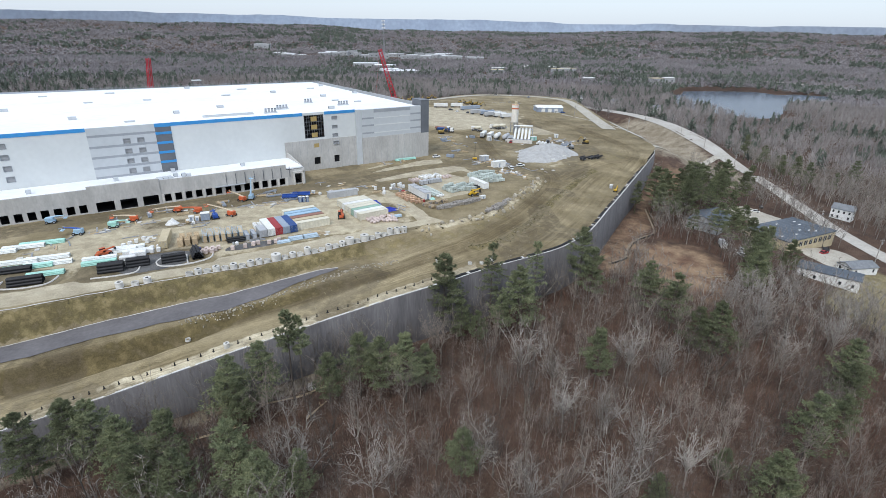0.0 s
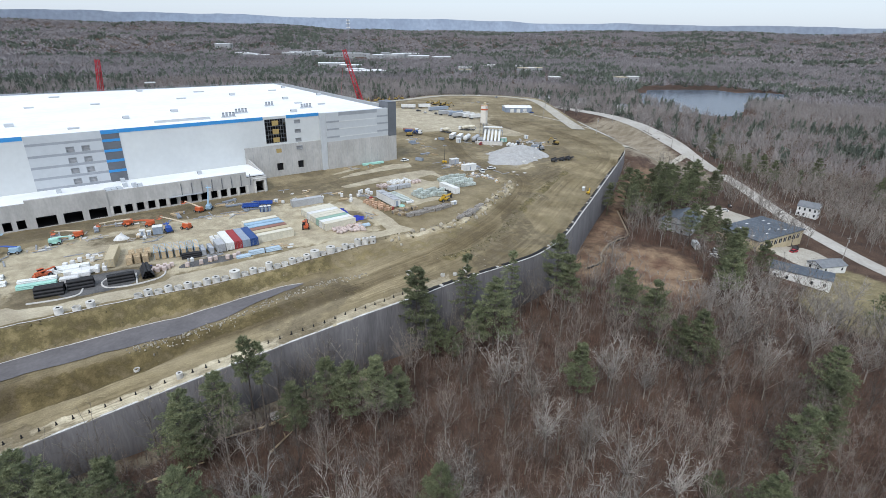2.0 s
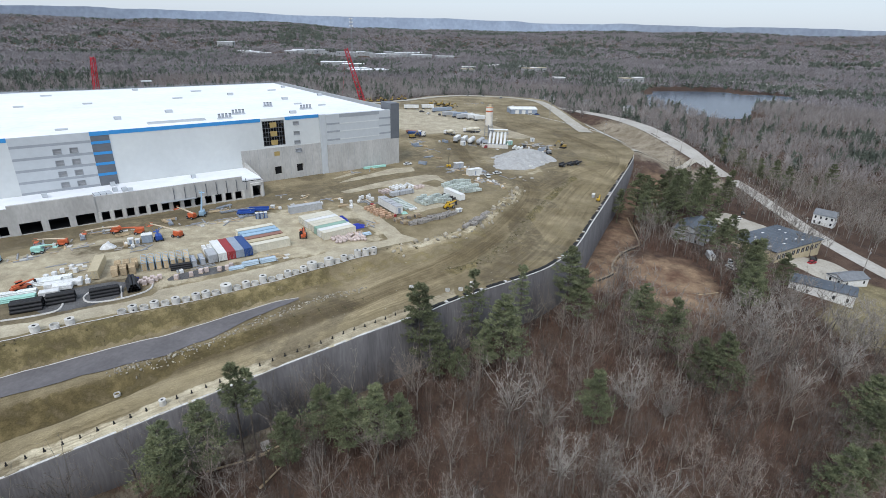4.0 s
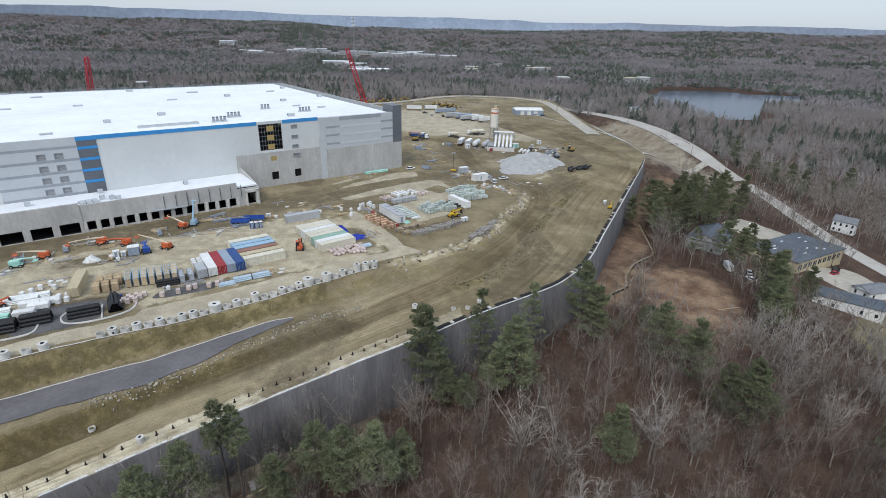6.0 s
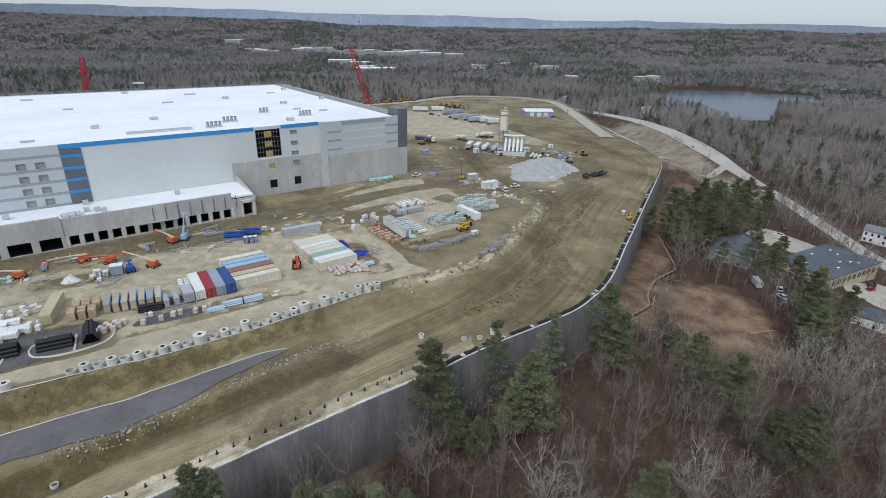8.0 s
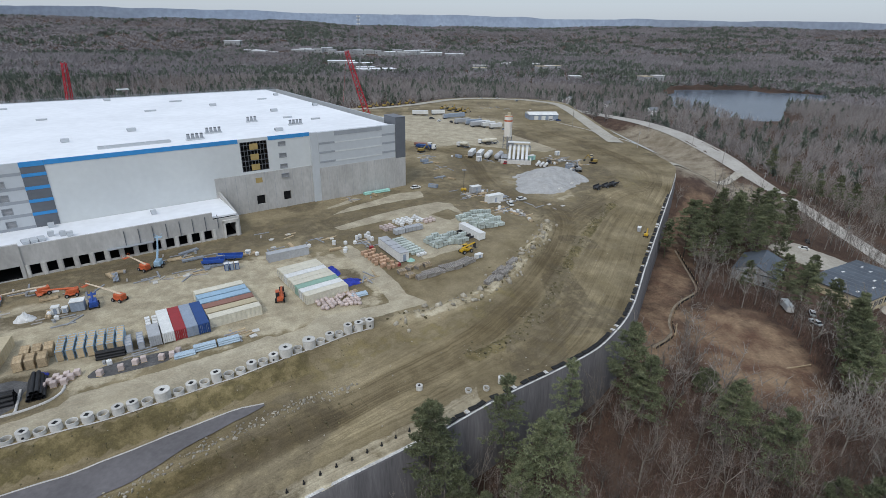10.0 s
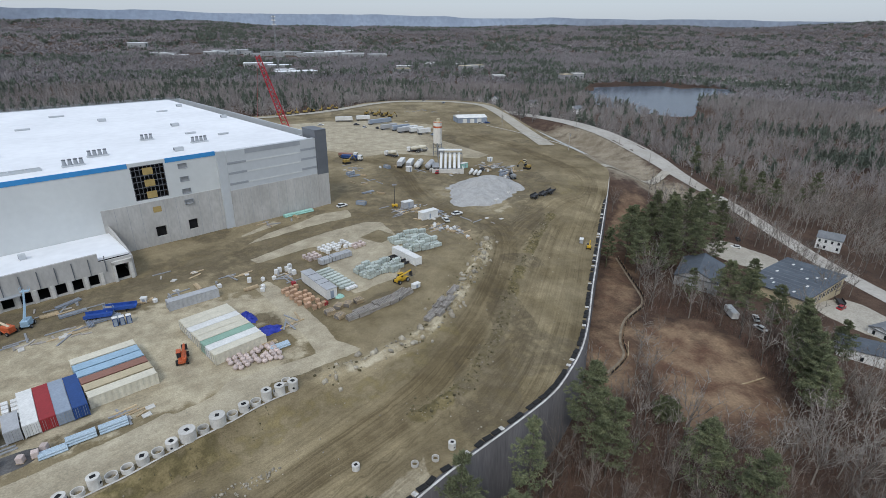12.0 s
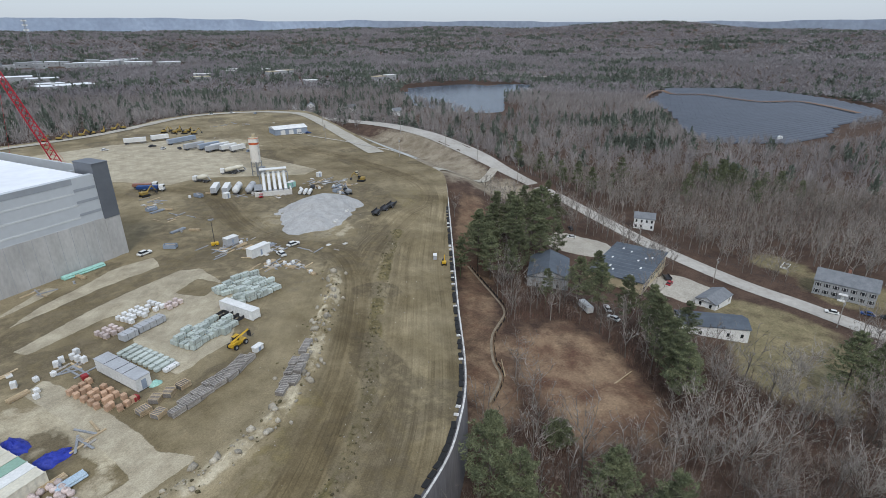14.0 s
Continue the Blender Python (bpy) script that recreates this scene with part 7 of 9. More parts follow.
def boom_lift(m, colour, reach, lift, label, boom="lift_cream", elbow=0.5):
    e = thing("boom_lift", m, label, "boom lift", "boom lifts by the dock")
    part("chassis", soft_box(-1.5, 1.5, -1.0, 1.0, 0.5, 1.0, 0.08), colour, e)
    for x in (-1.1, 1.1):
        for y in (-1.05, 1.05):
            wheel(e, x, y)
    part("turntable", soft_box(-1.6, 1.1, -0.85, 0.85, 1.0, 2.1, 0.12), colour, e)
    knee = Vector((reach * elbow, 0, 2.0 + lift * elbow))
    tip = Vector((reach, 0, 1.6 + lift))
    part("boom", beam(beam(bmesh.new(), (-1.0, 0, 2.0), knee, 0.34, 0.3), knee, tip, 0.26, 0.2), boom, e)
    b = part("basket", boxes((tip.x, tip.x + 1.1, -0.9, 0.9, tip.z - 0.9, tip.z - 0.8)), colour, e)
    for y in (-0.9, 0.86):
        part("rail", boxes((tip.x, tip.x + 1.1, y, y + 0.05, tip.z + 0.1, tip.z + 0.16)), colour, b)
        for x in (tip.x, tip.x + 1.05):
            part("post", boxes((x, x + 0.05, y, y + 0.05, tip.z - 0.8, tip.z + 0.1)), colour, b)
    return e


boom_lift(at(-95.0, 188.6, 222), "orange", 8.5, 1.2, "orange boom lift with its cream boom lowered")
boom_lift(at(-73.8, 184.4, 158), "orange", 10.5, 1.6, "orange boom lift with a long cream boom")
boom_lift(at(-87.2, 187.6, 205), "orange", 6.0, 1.2, "orange boom lift parked in dirt", "orange")
boom_lift(at(-78.6, 181.4, 120), "blue_paint", 3.0, 1.2, "blue lift parked near the dock", "blue_paint")
boom_lift(at(-75.4, 202.6, 150), "orange", 7.0, 1.6, "orange boom lift by the dock bays", "lift_cream")
boom_lift(at(-72.6, 205.4, 95), "box_sky", 3.0, 7.0, "pale blue boom lift with its boom raised", "box_sky", 0.4)
boom_lift(at(-106, 177.8, 200), "orange", 6.0, 1.2, "orange boom lift among building materials")
boom_lift(at(-117.5, 164.6, 190), "box_sky", 4.0, 1.0, "blue-grey lift near green machinery", "blue_paint")
boom_lift(at(-133.5, 175.8, 20), "box_sky", 4.0, 0.8, "pale blue lift parked by the dock", "box_sky")
boom_lift(at(-109.8, 171.8, 20), "pipe_teal", 4.0, 0.6, "green lift parked on gravel", "pipe_teal")


def telehandler(m, colour, label, lift=1.2):
    e = thing("telehandler", m, label, "telehandler", "")
    part("chassis", soft_box(-2.2, 2.2, -0.75, 0.75, 0.6, 1.3, 0.1), colour, e)
    for x in (-1.5, 1.5):
        for y in (-1.0, 1.0):
            wheel(e, x, y, 0.62, 0.45)
    part("engine_cover", soft_box(-2.3, -0.4, -0.95, -0.2, 1.2, 1.9, 0.1), colour, e)
    c = part("cab", soft_box(-0.6, 0.9, 0.15, 1.0, 1.2, 2.5, 0.08), "glass_dark", e)
    part("cab_roof", boxes((-0.65, 0.95, 0.1, 1.05, 2.5, 2.58)), colour, c)
    part("boom", beam(bmesh.new(), (-2.0, -0.3, 2.0), (3.4, -0.3, 1.2 + lift), 0.32, 0.26), colour, e)
    part("fork", boxes((3.4, 4.6, -0.8, -0.65, 0.3 + lift * 0.4, 0.36 + lift * 0.4), (3.4, 4.6, 0.05, 0.2, 0.3 + lift * 0.4, 0.36 + lift * 0.4), (3.35, 3.45, -0.9, 0.3, 0.3 + lift * 0.4, 1.4 + lift * 0.8)), "steel_dark", e)
    return e


telehandler(at(18.8, 212.4, 35), "yellow", "yellow telehandler in the pallet yard", 1.5)
telehandler(at(-33.1, 183.4, 100), "orange", "red telehandler on the gravel between containers", 0.9)
telehandler(at(-99.5, 146.8, 60), "orange", "red telehandler beside the white pipes", 0.9)


def trailer(m, l, colour, label, cab="", group="trailers", flat=False, high=2.7):
    """A box or flat semi-trailer, with or without a tractor unit."""
    e = thing("trailer", m, label, "trailer", group)
    part("bed", boxes((-l / 2, l / 2, -1.2, 1.2, 1.0, 1.25)), "steel_dark" if not flat else colour, e)
    if not flat:
        bm = soft_box(-l / 2, l / 2, -1.25, 1.25, 1.25, 1.25 + high, 0.06)
        part("box", bm, colour, e)
        part("rear_door", boxes((-l / 2 - 0.05, -l / 2, -1.1, 1.1, 1.35, 1.15 + high)), "box_grey", e)
    else:
        for s in (-1, 1):
            part("stake_side", boxes((-l / 2, l / 2, s * 1.2 - 0.05, s * 1.2 + 0.05, 1.25, 1.9)), colour, e)
    for x in (-l / 2 + 1.0, -l / 2 + 2.2):
        for y in (-1.0, 1.0):
            wheel(e, x, y)
    for y in (-0.8, 0.65):
        part("leg", boxes((l / 2 - 2.4, l / 2 - 2.2, y, y + 0.15, 0, 1.0)), "steel_dark", e)
    if cab:
        c = part("cab", soft_box(l / 2 + 0.5, l / 2 + 2.6, -1.15, 1.15, 0.7, 3.0, 0.15), cab, e)
        part("windscreen", boxes((l / 2 + 2.58, l / 2 + 2.63, -0.95, 0.95, 1.9, 2.7)), "glass_dark", c)
        part("chassis", boxes((l / 2 - 1.5, l / 2 + 2.8, -0.9, 0.9, 0.5, 0.8)), "steel_dark", e)
        for x in (l / 2 - 0.6, l / 2 + 1.9):
            for y in (-1.0, 1.0):
                wheel(e, x, y)
    return e


e = thing("office_trailer", at(-4.2, 212.0, -61.5), "white office trailer with a flat grey roof", "site office")
part("body", boxes((-7.4, 7.4, -1.5, 1.5, 0.35, 3.2)), "box_white", e)
rf = part("roof", boxes((-7.5, 7.5, -1.6, 1.6, 3.2, 3.35)), "box_grey", e)
for x in (-3.6, 0.6, 3.2):
    part("roof_seam", boxes((x, x + 0.12, -1.6, 1.6, 3.35, 3.4)), "steel_dark", rf)
part("end_door", boxes((7.4, 7.45, -0.5, 0.5, 0.5, 2.6)), "box_slate", e)
part("skirt", boxes((-7.3, 7.3, -1.4, 1.4, -0.3, 0.35)), "steel_dark", e)
trailer(at(-53.3, 209.2, 5), 7.2, "blue_paint", "blue flatbed trailer with stake sides", flat=True)
trailer(at(-57.2, 205.8, 8), 6.0, "blue_paint", "blue flatbed trailer with loose steel", flat=True)
for i in range(3):
    e = thing("portable_toilet", at(-52.2 + 1.35 * i, 201.8 + 0.5 * i, 25), "blue portable toilet with a white roof", "portable toilet", "portable toilets")
    part("cabin", soft_box(-0.55, 0.55, -0.55, 0.55, 0, 2.1, 0.06), "box_blue", e)
    part("roof", soft_box(-0.6, 0.6, -0.6, 0.6, 2.1, 2.35, 0.1), "wrap_white", e)
    part("door", boxes((-0.4, 0.4, -0.58, -0.55, 0.1, 1.95)), "box_slate", e)
for x, y, t, l, w, h, c, lab in ((-81.6, 180.2, 20, 3.0, 2.4, 2.6, "box_slate", "pale blue-grey tool shed on the dirt"), (-85.8, 178.2, 20, 1.6, 1.5, 1.9, "box_white", "small white cabinet on the dirt"), (-84.0, 178.8, 20, 1.2, 1.2, 1.4, "box_white", "small white cabinet on the dirt"),
                                 (-49.0, 213.0, 0, 1.4, 1.2, 1.4, "box_white", "small white cabinet on the dirt"), (36.4, 265.8, 28, 7.5, 2.8, 3.0, "box_white", "white site cabin with a pale roof"), (30.5, 279.8, 25, 4.5, 2.6, 2.6, "box_grey", "grey site cabin beside timber"),
                                 (39.8, 337.0, 32, 2.4, 2.4, 2.4, "box_white", "white control cabin at the concrete plant"), (69.5, 342, 32, 4.2, 2.4, 2.6, "pipe_teal", "pale green cabin at the concrete plant"), (87.7, 355, 10, 2.4, 2.0, 2.2, "box_white", "small white cabin by the plant"), (22.3, 208.2, 33, 2.4, 1.3, 1.3, "box_white", "white tank beside the crates"),
                                 (88.0, 240.0, 60, 2.0, 1.2, 1.6, "box_grey", "grey cabinet near the wall top")):
    e = thing("site_cabin", at(x, y, t), lab, "cabin", "")
    part("body", soft_box(-l / 2, l / 2, -w / 2, w / 2, 0.1, h, 0.05), c, e)
    part("roof", boxes((-l / 2 - 0.08, l / 2 + 0.08, -w / 2 - 0.08, w / 2 + 0.08, h, h + 0.12)), "box_white", e)
    part("door", boxes((-0.35, 0.35, -w / 2 - 0.03, -w / 2, 0.2, min(2.1, h - 0.2))), "box_slate", e)


# ---- concrete plant ----
mat("silo_white", (0.78, 0.75, 0.68), (0.66, 0.62, 0.55), 0.3, 0.6, fine=0.1, stretch=(1, 1, 0.2))
e = thing("cement_silo", at(61.4, 371.6, 30), "white cement silo with orange bands on steel legs", "silo")
part("barrel", tubes(((0, 0, 7.2), (0, 0, 19.0), 2.4, 2.4, 24)), "silo_white", e)
part("cone", tubes(((0, 0, 4.6), (0, 0, 7.2), 0.5, 2.4, 24)), "silo_white", e)
part("band", tubes(((0, 0, 16.0), (0, 0, 16.9), 2.43, 2.43, 24)), "orange", e, "orange band")
part("band", tubes(((0, 0, 18.8), (0, 0, 19.1), 2.44, 2.44, 24)), "orange", e, "orange band")
part("cap", tubes(((0, 0, 19.1), (0, 0, 19.4), 2.3, 1.6, 20), ((0.4, 0, 19.4), (0.4, 0, 21.0), 1.0, 0.9, 14)), "box_tan", e)
part("rail", tubes(*[((2.2 * math.cos(a), 2.2 * math.sin(a), 19.1), (2.2 * math.cos(a), 2.2 * math.sin(a), 20.1), 0.04, 0.04, 5) for a in np.linspace(0, 5.6, 10)]), "steel_grey", e)
part("ladder", boxes((-0.3, -0.25, -2.75, -2.7, 0, 19), (0.25, 0.3, -2.75, -2.7, 0, 19)), "steel_grey", e)
for x in (-1.7, 1.7):
    for y in (-1.7, 1.7):
        part("leg", boxes((x - 0.18, x + 0.18, y - 0.18, y + 0.18, -0.3, 7.6)), "steel_grey", e)
for z in (2.0, 4.4):
    for y in (-1.76, 1.64):
        part("brace", boxes((-1.7, 1.7, y, y + 0.12, z, z + 0.2)), "steel_grey", e)
part("hopper", soft_box(-1.5, 1.5, -4.4, -1.9, 2.4, 5.0, 0.1), "steel_grey", e)
e = thing("batching_plant", at(60.2, 339.0, -11), "batching plant with five pale inclined conveyors over bins", "batching plant")
part("bin_wall", boxes((-8, 8, -7.6, -7.0, -0.3, 2.2)), "precast", e)
part("bin_wall", boxes((-8, -7.4, -7.0, -1, -0.3, 2.2)), "precast", e)
part("bin_wall", boxes((7.4, 8, -7.0, -1, -0.3, 2.2)), "precast", e)
for i in range(5):
    x = -3.6 + 2.3 * i
    c = part("conveyor", tubes(((x, -6.0, 1.6), (x + 0.5, 9.5, 6.6), 0.72, 0.72, 12)), "box_white", e)
    part("hopper", soft_box(x - 0.9, x + 0.9, -6.9, -5.0, 0.6, 2.4, 0.1), "steel_grey", e)
part("gantry", boxes((-5.0, 8.0, 9.0, 9.4, 6.2, 6.8), (-5.0, -4.6, 9.0, 9.4, -0.3, 6.2), (7.6, 8.0, 9.0, 9.4, -0.3, 6.2), (1.4, 1.8, 9.0, 9.4, -0.3, 6.2)), "steel_grey", e)
part("canopy", boxes((-4.6, 7.6, 7.4, 10.6, 8.3, 8.6)), "box_white", e, "pale canopy over the conveyor heads")
part("canopy_post", boxes((-4.4, -4.2, 9.1, 9.3, 6.8, 8.3), (7.2, 7.4, 9.1, 9.3, 6.8, 8.3)), "steel_grey", e)
part("platform", boxes((-8, -4.4, -6.0, 4.0, 2.6, 2.8)), "steel_grey", e)
for x in (-7.8, -4.7):
    part("platform_leg", boxes((x, x + 0.2, -5.8, -5.6, -0.3, 2.6), (x, x + 0.2, 3.6, 3.8, -0.3, 2.6)), "steel_grey", e)


def tanker(m, colour, label, r=1.5, l=9.5):
    e = thing("tank_trailer", m, label, "tank trailer", "tank trailers at the plant")
    bm = tubes(((-l / 2, 0, r + 0.8), (l / 2, 0, r + 0.8), r, r, 18), ((l / 2, 0, r + 0.8), (l / 2 + 0.8, 0, r + 0.8), r, r * 0.5, 18), ((-l / 2, 0, r + 0.8), (-l / 2 - 0.8, 0, r + 0.8), r, r * 0.5, 18))
    part("tank", bm, colour, e)
    part("frame", boxes((-l / 2, l / 2, -0.7, 0.7, 0.5, 0.9)), "steel_dark", e)
    part("hatch", tubes(((0, 0, 2 * r + 0.75), (0, 0, 2 * r + 1.0), 0.35, 0.35, 10)), "steel_grey", e)
    for x in (-l / 2 + 1.0, -l / 2 + 2.2):
        for y in (-1.0, 1.0):
            wheel(e, x, y)
    return e


tanker(at(46.2, 345.0, 68), "box_white", "pale ribbed tank trailer at the concrete plant")
tanker(at(51.6, 342.8, 66), "box_grey", "pale grey tank trailer at the concrete plant")
trailer(at(37.4, 348.6, 70), 10, "box_white", "white box trailer at the concrete plant", group="trailers at the plant", high=2.4)
trailer(at(41.8, 346.4, 70), 10, "box_white", "white box trailer at the concrete plant", group="trailers at the plant", high=2.4)
for i, (x, y) in enumerate(((69.2, 327.5), (71.0, 326.4), (72.8, 325.4))):
    e = thing("cement_pig", at(x + 1.2, y + 2.2, 62), "white horizontal tank lying on skids", "tank", "small white tanks")
    part("tank", tubes(((-2.8, 0, 1.1), (2.8, 0, 1.1), 0.75, 0.75, 14)), "box_white", e)
    part("skid", boxes((-2.4, -2.0, -0.7, 0.7, 0, 0.5), (2.0, 2.4, -0.7, 0.7, 0, 0.5)), "steel_dark", e)


def mixer(m, label):
    e = thing("concrete_mixer_truck", m, label, "mixer truck", "mixer trucks")
    part("chassis", boxes((-4, 4, -0.9, 0.9, 0.6, 1.0)), "steel_dark", e)
    c = part("cab", soft_box(2.2, 4.2, -1.15, 1.15, 0.8, 2.9, 0.15), "box_white", e)
    part("windscreen", boxes((4.16, 4.22, -0.95, 0.95, 1.8, 2.6)), "glass_dark", c)
    part("drum", tubes(((-3.6, 0, 3.0), (-0.6, 0, 2.5), 0.7, 1.25, 16), ((-0.6, 0, 2.5), (1.9, 0, 2.1), 1.25, 0.8, 16)), "box_cream", e)
    part("chute", beam(bmesh.new(), (-3.6, 0, 2.4), (-4.8, 0, 1.0), 0.3), "steel_grey", e)
    for x in (-2.8, -1.6, 3.0):
        for y in (-1.0, 1.0):
            wheel(e, x, y)
    return e


mixer(at(35.0, 371.5, 140), "white mixer truck with a pale drum")
mixer(at(49.6, 382.0, 160), "white mixer truck with a pale drum")
mixer(at(53.5, 384.0, 170), "white mixer truck with a pale drum")
# trailers and cabins of the far lot
for x, y, t, l, c, lab in ((13.5, 499.5, 0, 13, "box_white", "white"), (28.5, 505.5, 10, 11, "box_white", "white"), (40, 488, 28, 20, "box_slate", "long blue-grey"), (44, 462, 25, 13, "box_grey", "grey"), (52, 458, 25, 14, "box_slate", "blue-grey"), (54, 448.5, 25, 12, "box_grey", "grey"), (61.5, 447, 25, 11, "box_white", "white"), (66, 441.5, 25, 10, "box_white", "white"), (58, 453.5, 25, 12, "box_white", "white")):
    trailer(at(x, y, t), l, c, lab + " box trailer parked on the far gravel lot", group="trailers on the far lot")
trailer(at(9.8, 371.5, -25), 8, "box_rust", "red-brown truck beside the stair tower", "box_white", "trucks by the tower", high=1.2)
trailer(at(11.5, 365.5, -25), 9, "box_blue", "blue and white truck beside the stair tower", "box_white", "trucks by the tower", high=1.4)


def excavator(m, label, colour="yellow"):
    e = thing("excavator", m, label, "excavator", "yellow earthmovers")
    for y in (-1.1, 1.1):
        part("track", soft_box(-1.9, 1.9, y - 0.35, y + 0.35, 0, 0.9, 0.2), "rubber", e)
    part("house", soft_box(-1.9, 1.2, -1.2, 1.2, 1.0, 2.3, 0.15), colour, e)
    part("cab", soft_box(0.0, 1.4, 0.2, 1.2, 1.2, 2.9, 0.1), "glass_dark", e)
    part("boom", beam(beam(bmesh.new(), (1.0, -0.3, 1.8), (3.6, -0.3, 4.2), 0.35, 0.3), (3.6, -0.3, 4.2), (5.4, -0.3, 1.6), 0.28, 0.2), colour, e)
    part("bucket", soft_box(4.9, 5.8, -0.9, 0.3, 0.5, 1.5, 0.15), "steel_dark", e)
    return e


mat("machine_ochre", (0.36, 0.25, 0.07), rough=0.7)
yl = excavator(Matrix(), "dusty ochre excavator parked at the site's far edge", "machine_ochre")
copies(yl, [at(x, y, t) for x, y, t in ((-30, 545, 20), (-24, 550, 100), (-17, 553, 40), (-11, 558, 200), (-4, 563, 80), (3, 569, 10), (9, 573, 150), (34, 538, 40), (40, 533, 120), (46, 527, 200), (52, 522, 10), (44, 540, 70), (50, 534, 300), (103, 337, 140), (9.5, 356.5, 30), (-38, 541, 60))])
excavator(at(88.6, 235.2, 60) @ Matrix.Scale(0.6, 4), "small yellow machine parked at the wall top")
excavator(at(88.5, 318.2, 90), "dark grey machine beside the gravel heap", "steel_grey")
for x, y, t in ((86, 281.5, 42), (92, 286.5, 42), (96.5, 290, 42)):
    trailer(at(x, y, t), 5.5, "steel_dark", "dark low trailer on the slope", group="low trailers on the slope", flat=True)
shed = thing("site_shed", at(113.5, 497.5, 2), "white-roofed blue-grey metal shed", "shed")
part("wall", boxes((-12, 12, -7.5, 7.5, -0.5, 4.2)), "box_slate", shed)
bm = bmesh.new()
vs = [bm.verts.new(p) for p in ((-12.4, -8, 4.2), (12.4, -8, 4.2), (12.4, 0, 5.8), (-12.4, 0, 5.8), (-12.4, 8, 4.2), (12.4, 8, 4.2))]
for f in ((0, 1, 2, 3), (3, 2, 5, 4), (0, 3, 4), (1, 5, 2), (4, 5, 1, 0)):
    bm.faces.new([vs[i] for i in f])
part("roof", bm, "box_white", shed)
for x in (-8, -2, 4):
    part("door", boxes((x, x + 3.4, -7.56, -7.5, -0.3, 3.4)), "box_white", shed)


# ---- cranes ----
def lattice(e, p0, p1, w, n, material="crane_red", name="boom"):
    p0, p1 = Vector(p0), Vector(p1)
    q = (p1 - p0).to_track_quat("Z", "Y")
    bm = bmesh.new()
    ln = (p1 - p0).length
    c = [(w, w), (w, -w), (-w, -w), (-w, w)]
    for a, b in c:
        cyl(bm, p0 + q @ Vector((a, b, 0)), p0 + q @ Vector((a * 0.6, b * 0.6, ln)), 0.3, 0.26, 5)
    for i in range(n):
        z0, z1 = ln * i / n, ln * (i + 1) / n
        f0, f1 = 1 - 0.4 * i / n, 1 - 0.4 * (i + 1) / n
        for k in range(4):
            a, b = c[k], c[(k + 1) % 4]
            cyl(bm, p0 + q @ Vector((a[0] * f0, a[1] * f0, z0)), p0 + q @ Vector((b[0] * f1, b[1] * f1, z1)), 0.15, 0.15, 4)
    return part(name, bm, material, e)


e = thing("crawler_crane", at(-19.5, 400.0, 0), "red lattice-boom crawler crane beyond the warehouse", "crane", "red cranes")
for y in (-2.5, 2.5):
    part("track", soft_box(-4, 4, y - 0.6, y + 0.6, 0, 1.4, 0.3), "rubber", e)
part("house", soft_box(-4, 3, -1.8, 1.8, 1.6, 4.2, 0.2), "crane_red", e)
lattice(e, (0, 0, 2.5), (-14.2, -2, 52), 1.7, 22)
part("pendant", tubes(((-14.2, -2, 52), (3, 0, 4), 0.06, 0.06, 5), ((-14.2, -2, 52), (-19, -2, 12), 0.05, 0.05, 5)), "crane_red", e)
e = thing("crawler_crane", at(-204, 405, 0, z=-2.0), "red lattice crane boom behind the warehouse", "crane", "red cranes")
part("house", soft_box(-4, 3, -1.8, 1.8, 0, 4.2, 0.2), "crane_red", e)
lattice(e, (0, 0, 2.5), (7, -6, 45), 1.7, 16)


# ---- loose site clutter: planks, offcuts, spoil ----
plank = {}
for k, (nm, col, l) in enumerate((("plank", "timber", 4.0), ("steel_bar", "steel_grey", 5.0), ("slab_offcut", "precast", 1.6), ("plank_short", "timber_grey", 2.2))):
    e = thing(nm, Matrix(), ("loose timber plank lying on dirt", "loose grey steel section lying on dirt", "pale concrete offcut lying on dirt", "short grey timber lying on dirt")[k], ("plank", "steel section", "concrete offcut", "plank")[k], "loose site debris")
    part("body", soft_box(-l / 2, l / 2, -0.22 if k != 2 else -0.6, 0.22 if k != 2 else 0.6, 0.0, 0.22, 0.03), col, e)
    plank[k] = e
spots = {0: [], 1: [], 2: [], 3: []}
for cx, cy, rx, ry, n in ((-68, 197, 9, 4, 14), (-60, 200, 5, 3, 10), (-96, 190, 12, 3, 12), (-104, 177, 8, 5, 16), (-110, 168, 8, 4, 10), (-85, 176, 7, 3, 8), (-66, 212, 8, 2.5, 8), (-40, 216, 6, 3, 8), (-42, 228, 7, 5, 6), (28, 275, 8, 6, 26), (40, 268, 8, 5, 22), (36, 254, 8, 3, 18), (45, 250, 5, 3, 10), (50, 338, 14, 4, 14), (62, 330, 6, 3, 8), (-12, 222, 5, 4, 12), (-10, 196, 5, 4, 8), (12, 345, 6, 8, 12), (16, 318, 5, 5, 8), (86, 344, 9, 6, 34), (92, 334, 6, 8, 18), (40, 505, 20, 10, 12), (90, 560, 25, 14, 16), (-12, 160, 9, 2, 0), (-66, 162, 3, 3, 6), (-93, 162, 6, 5, 10), (-120, 160, 6, 6, 8), (60, 262, 15, 5, 6), (-24, 268, 6, 3, 6), (-27, 224, 4, 5, 6), (-40, 168, 6, 2, 10), (-58, 160, 2, 2, 4), (-122, 146, 8, 5, 8)):
    for _ in range(n):
        spots[rp.choice((0, 1, 1, 2, 3, 3))].append(at(cx + rp.gauss(0, rx * 0.5), cy + rp.gauss(0, ry * 0.5), rp.choice((30, 120, 35, rp.uniform(0, 180)))))
for k in plank:
    copies(plank[k], spots[k])


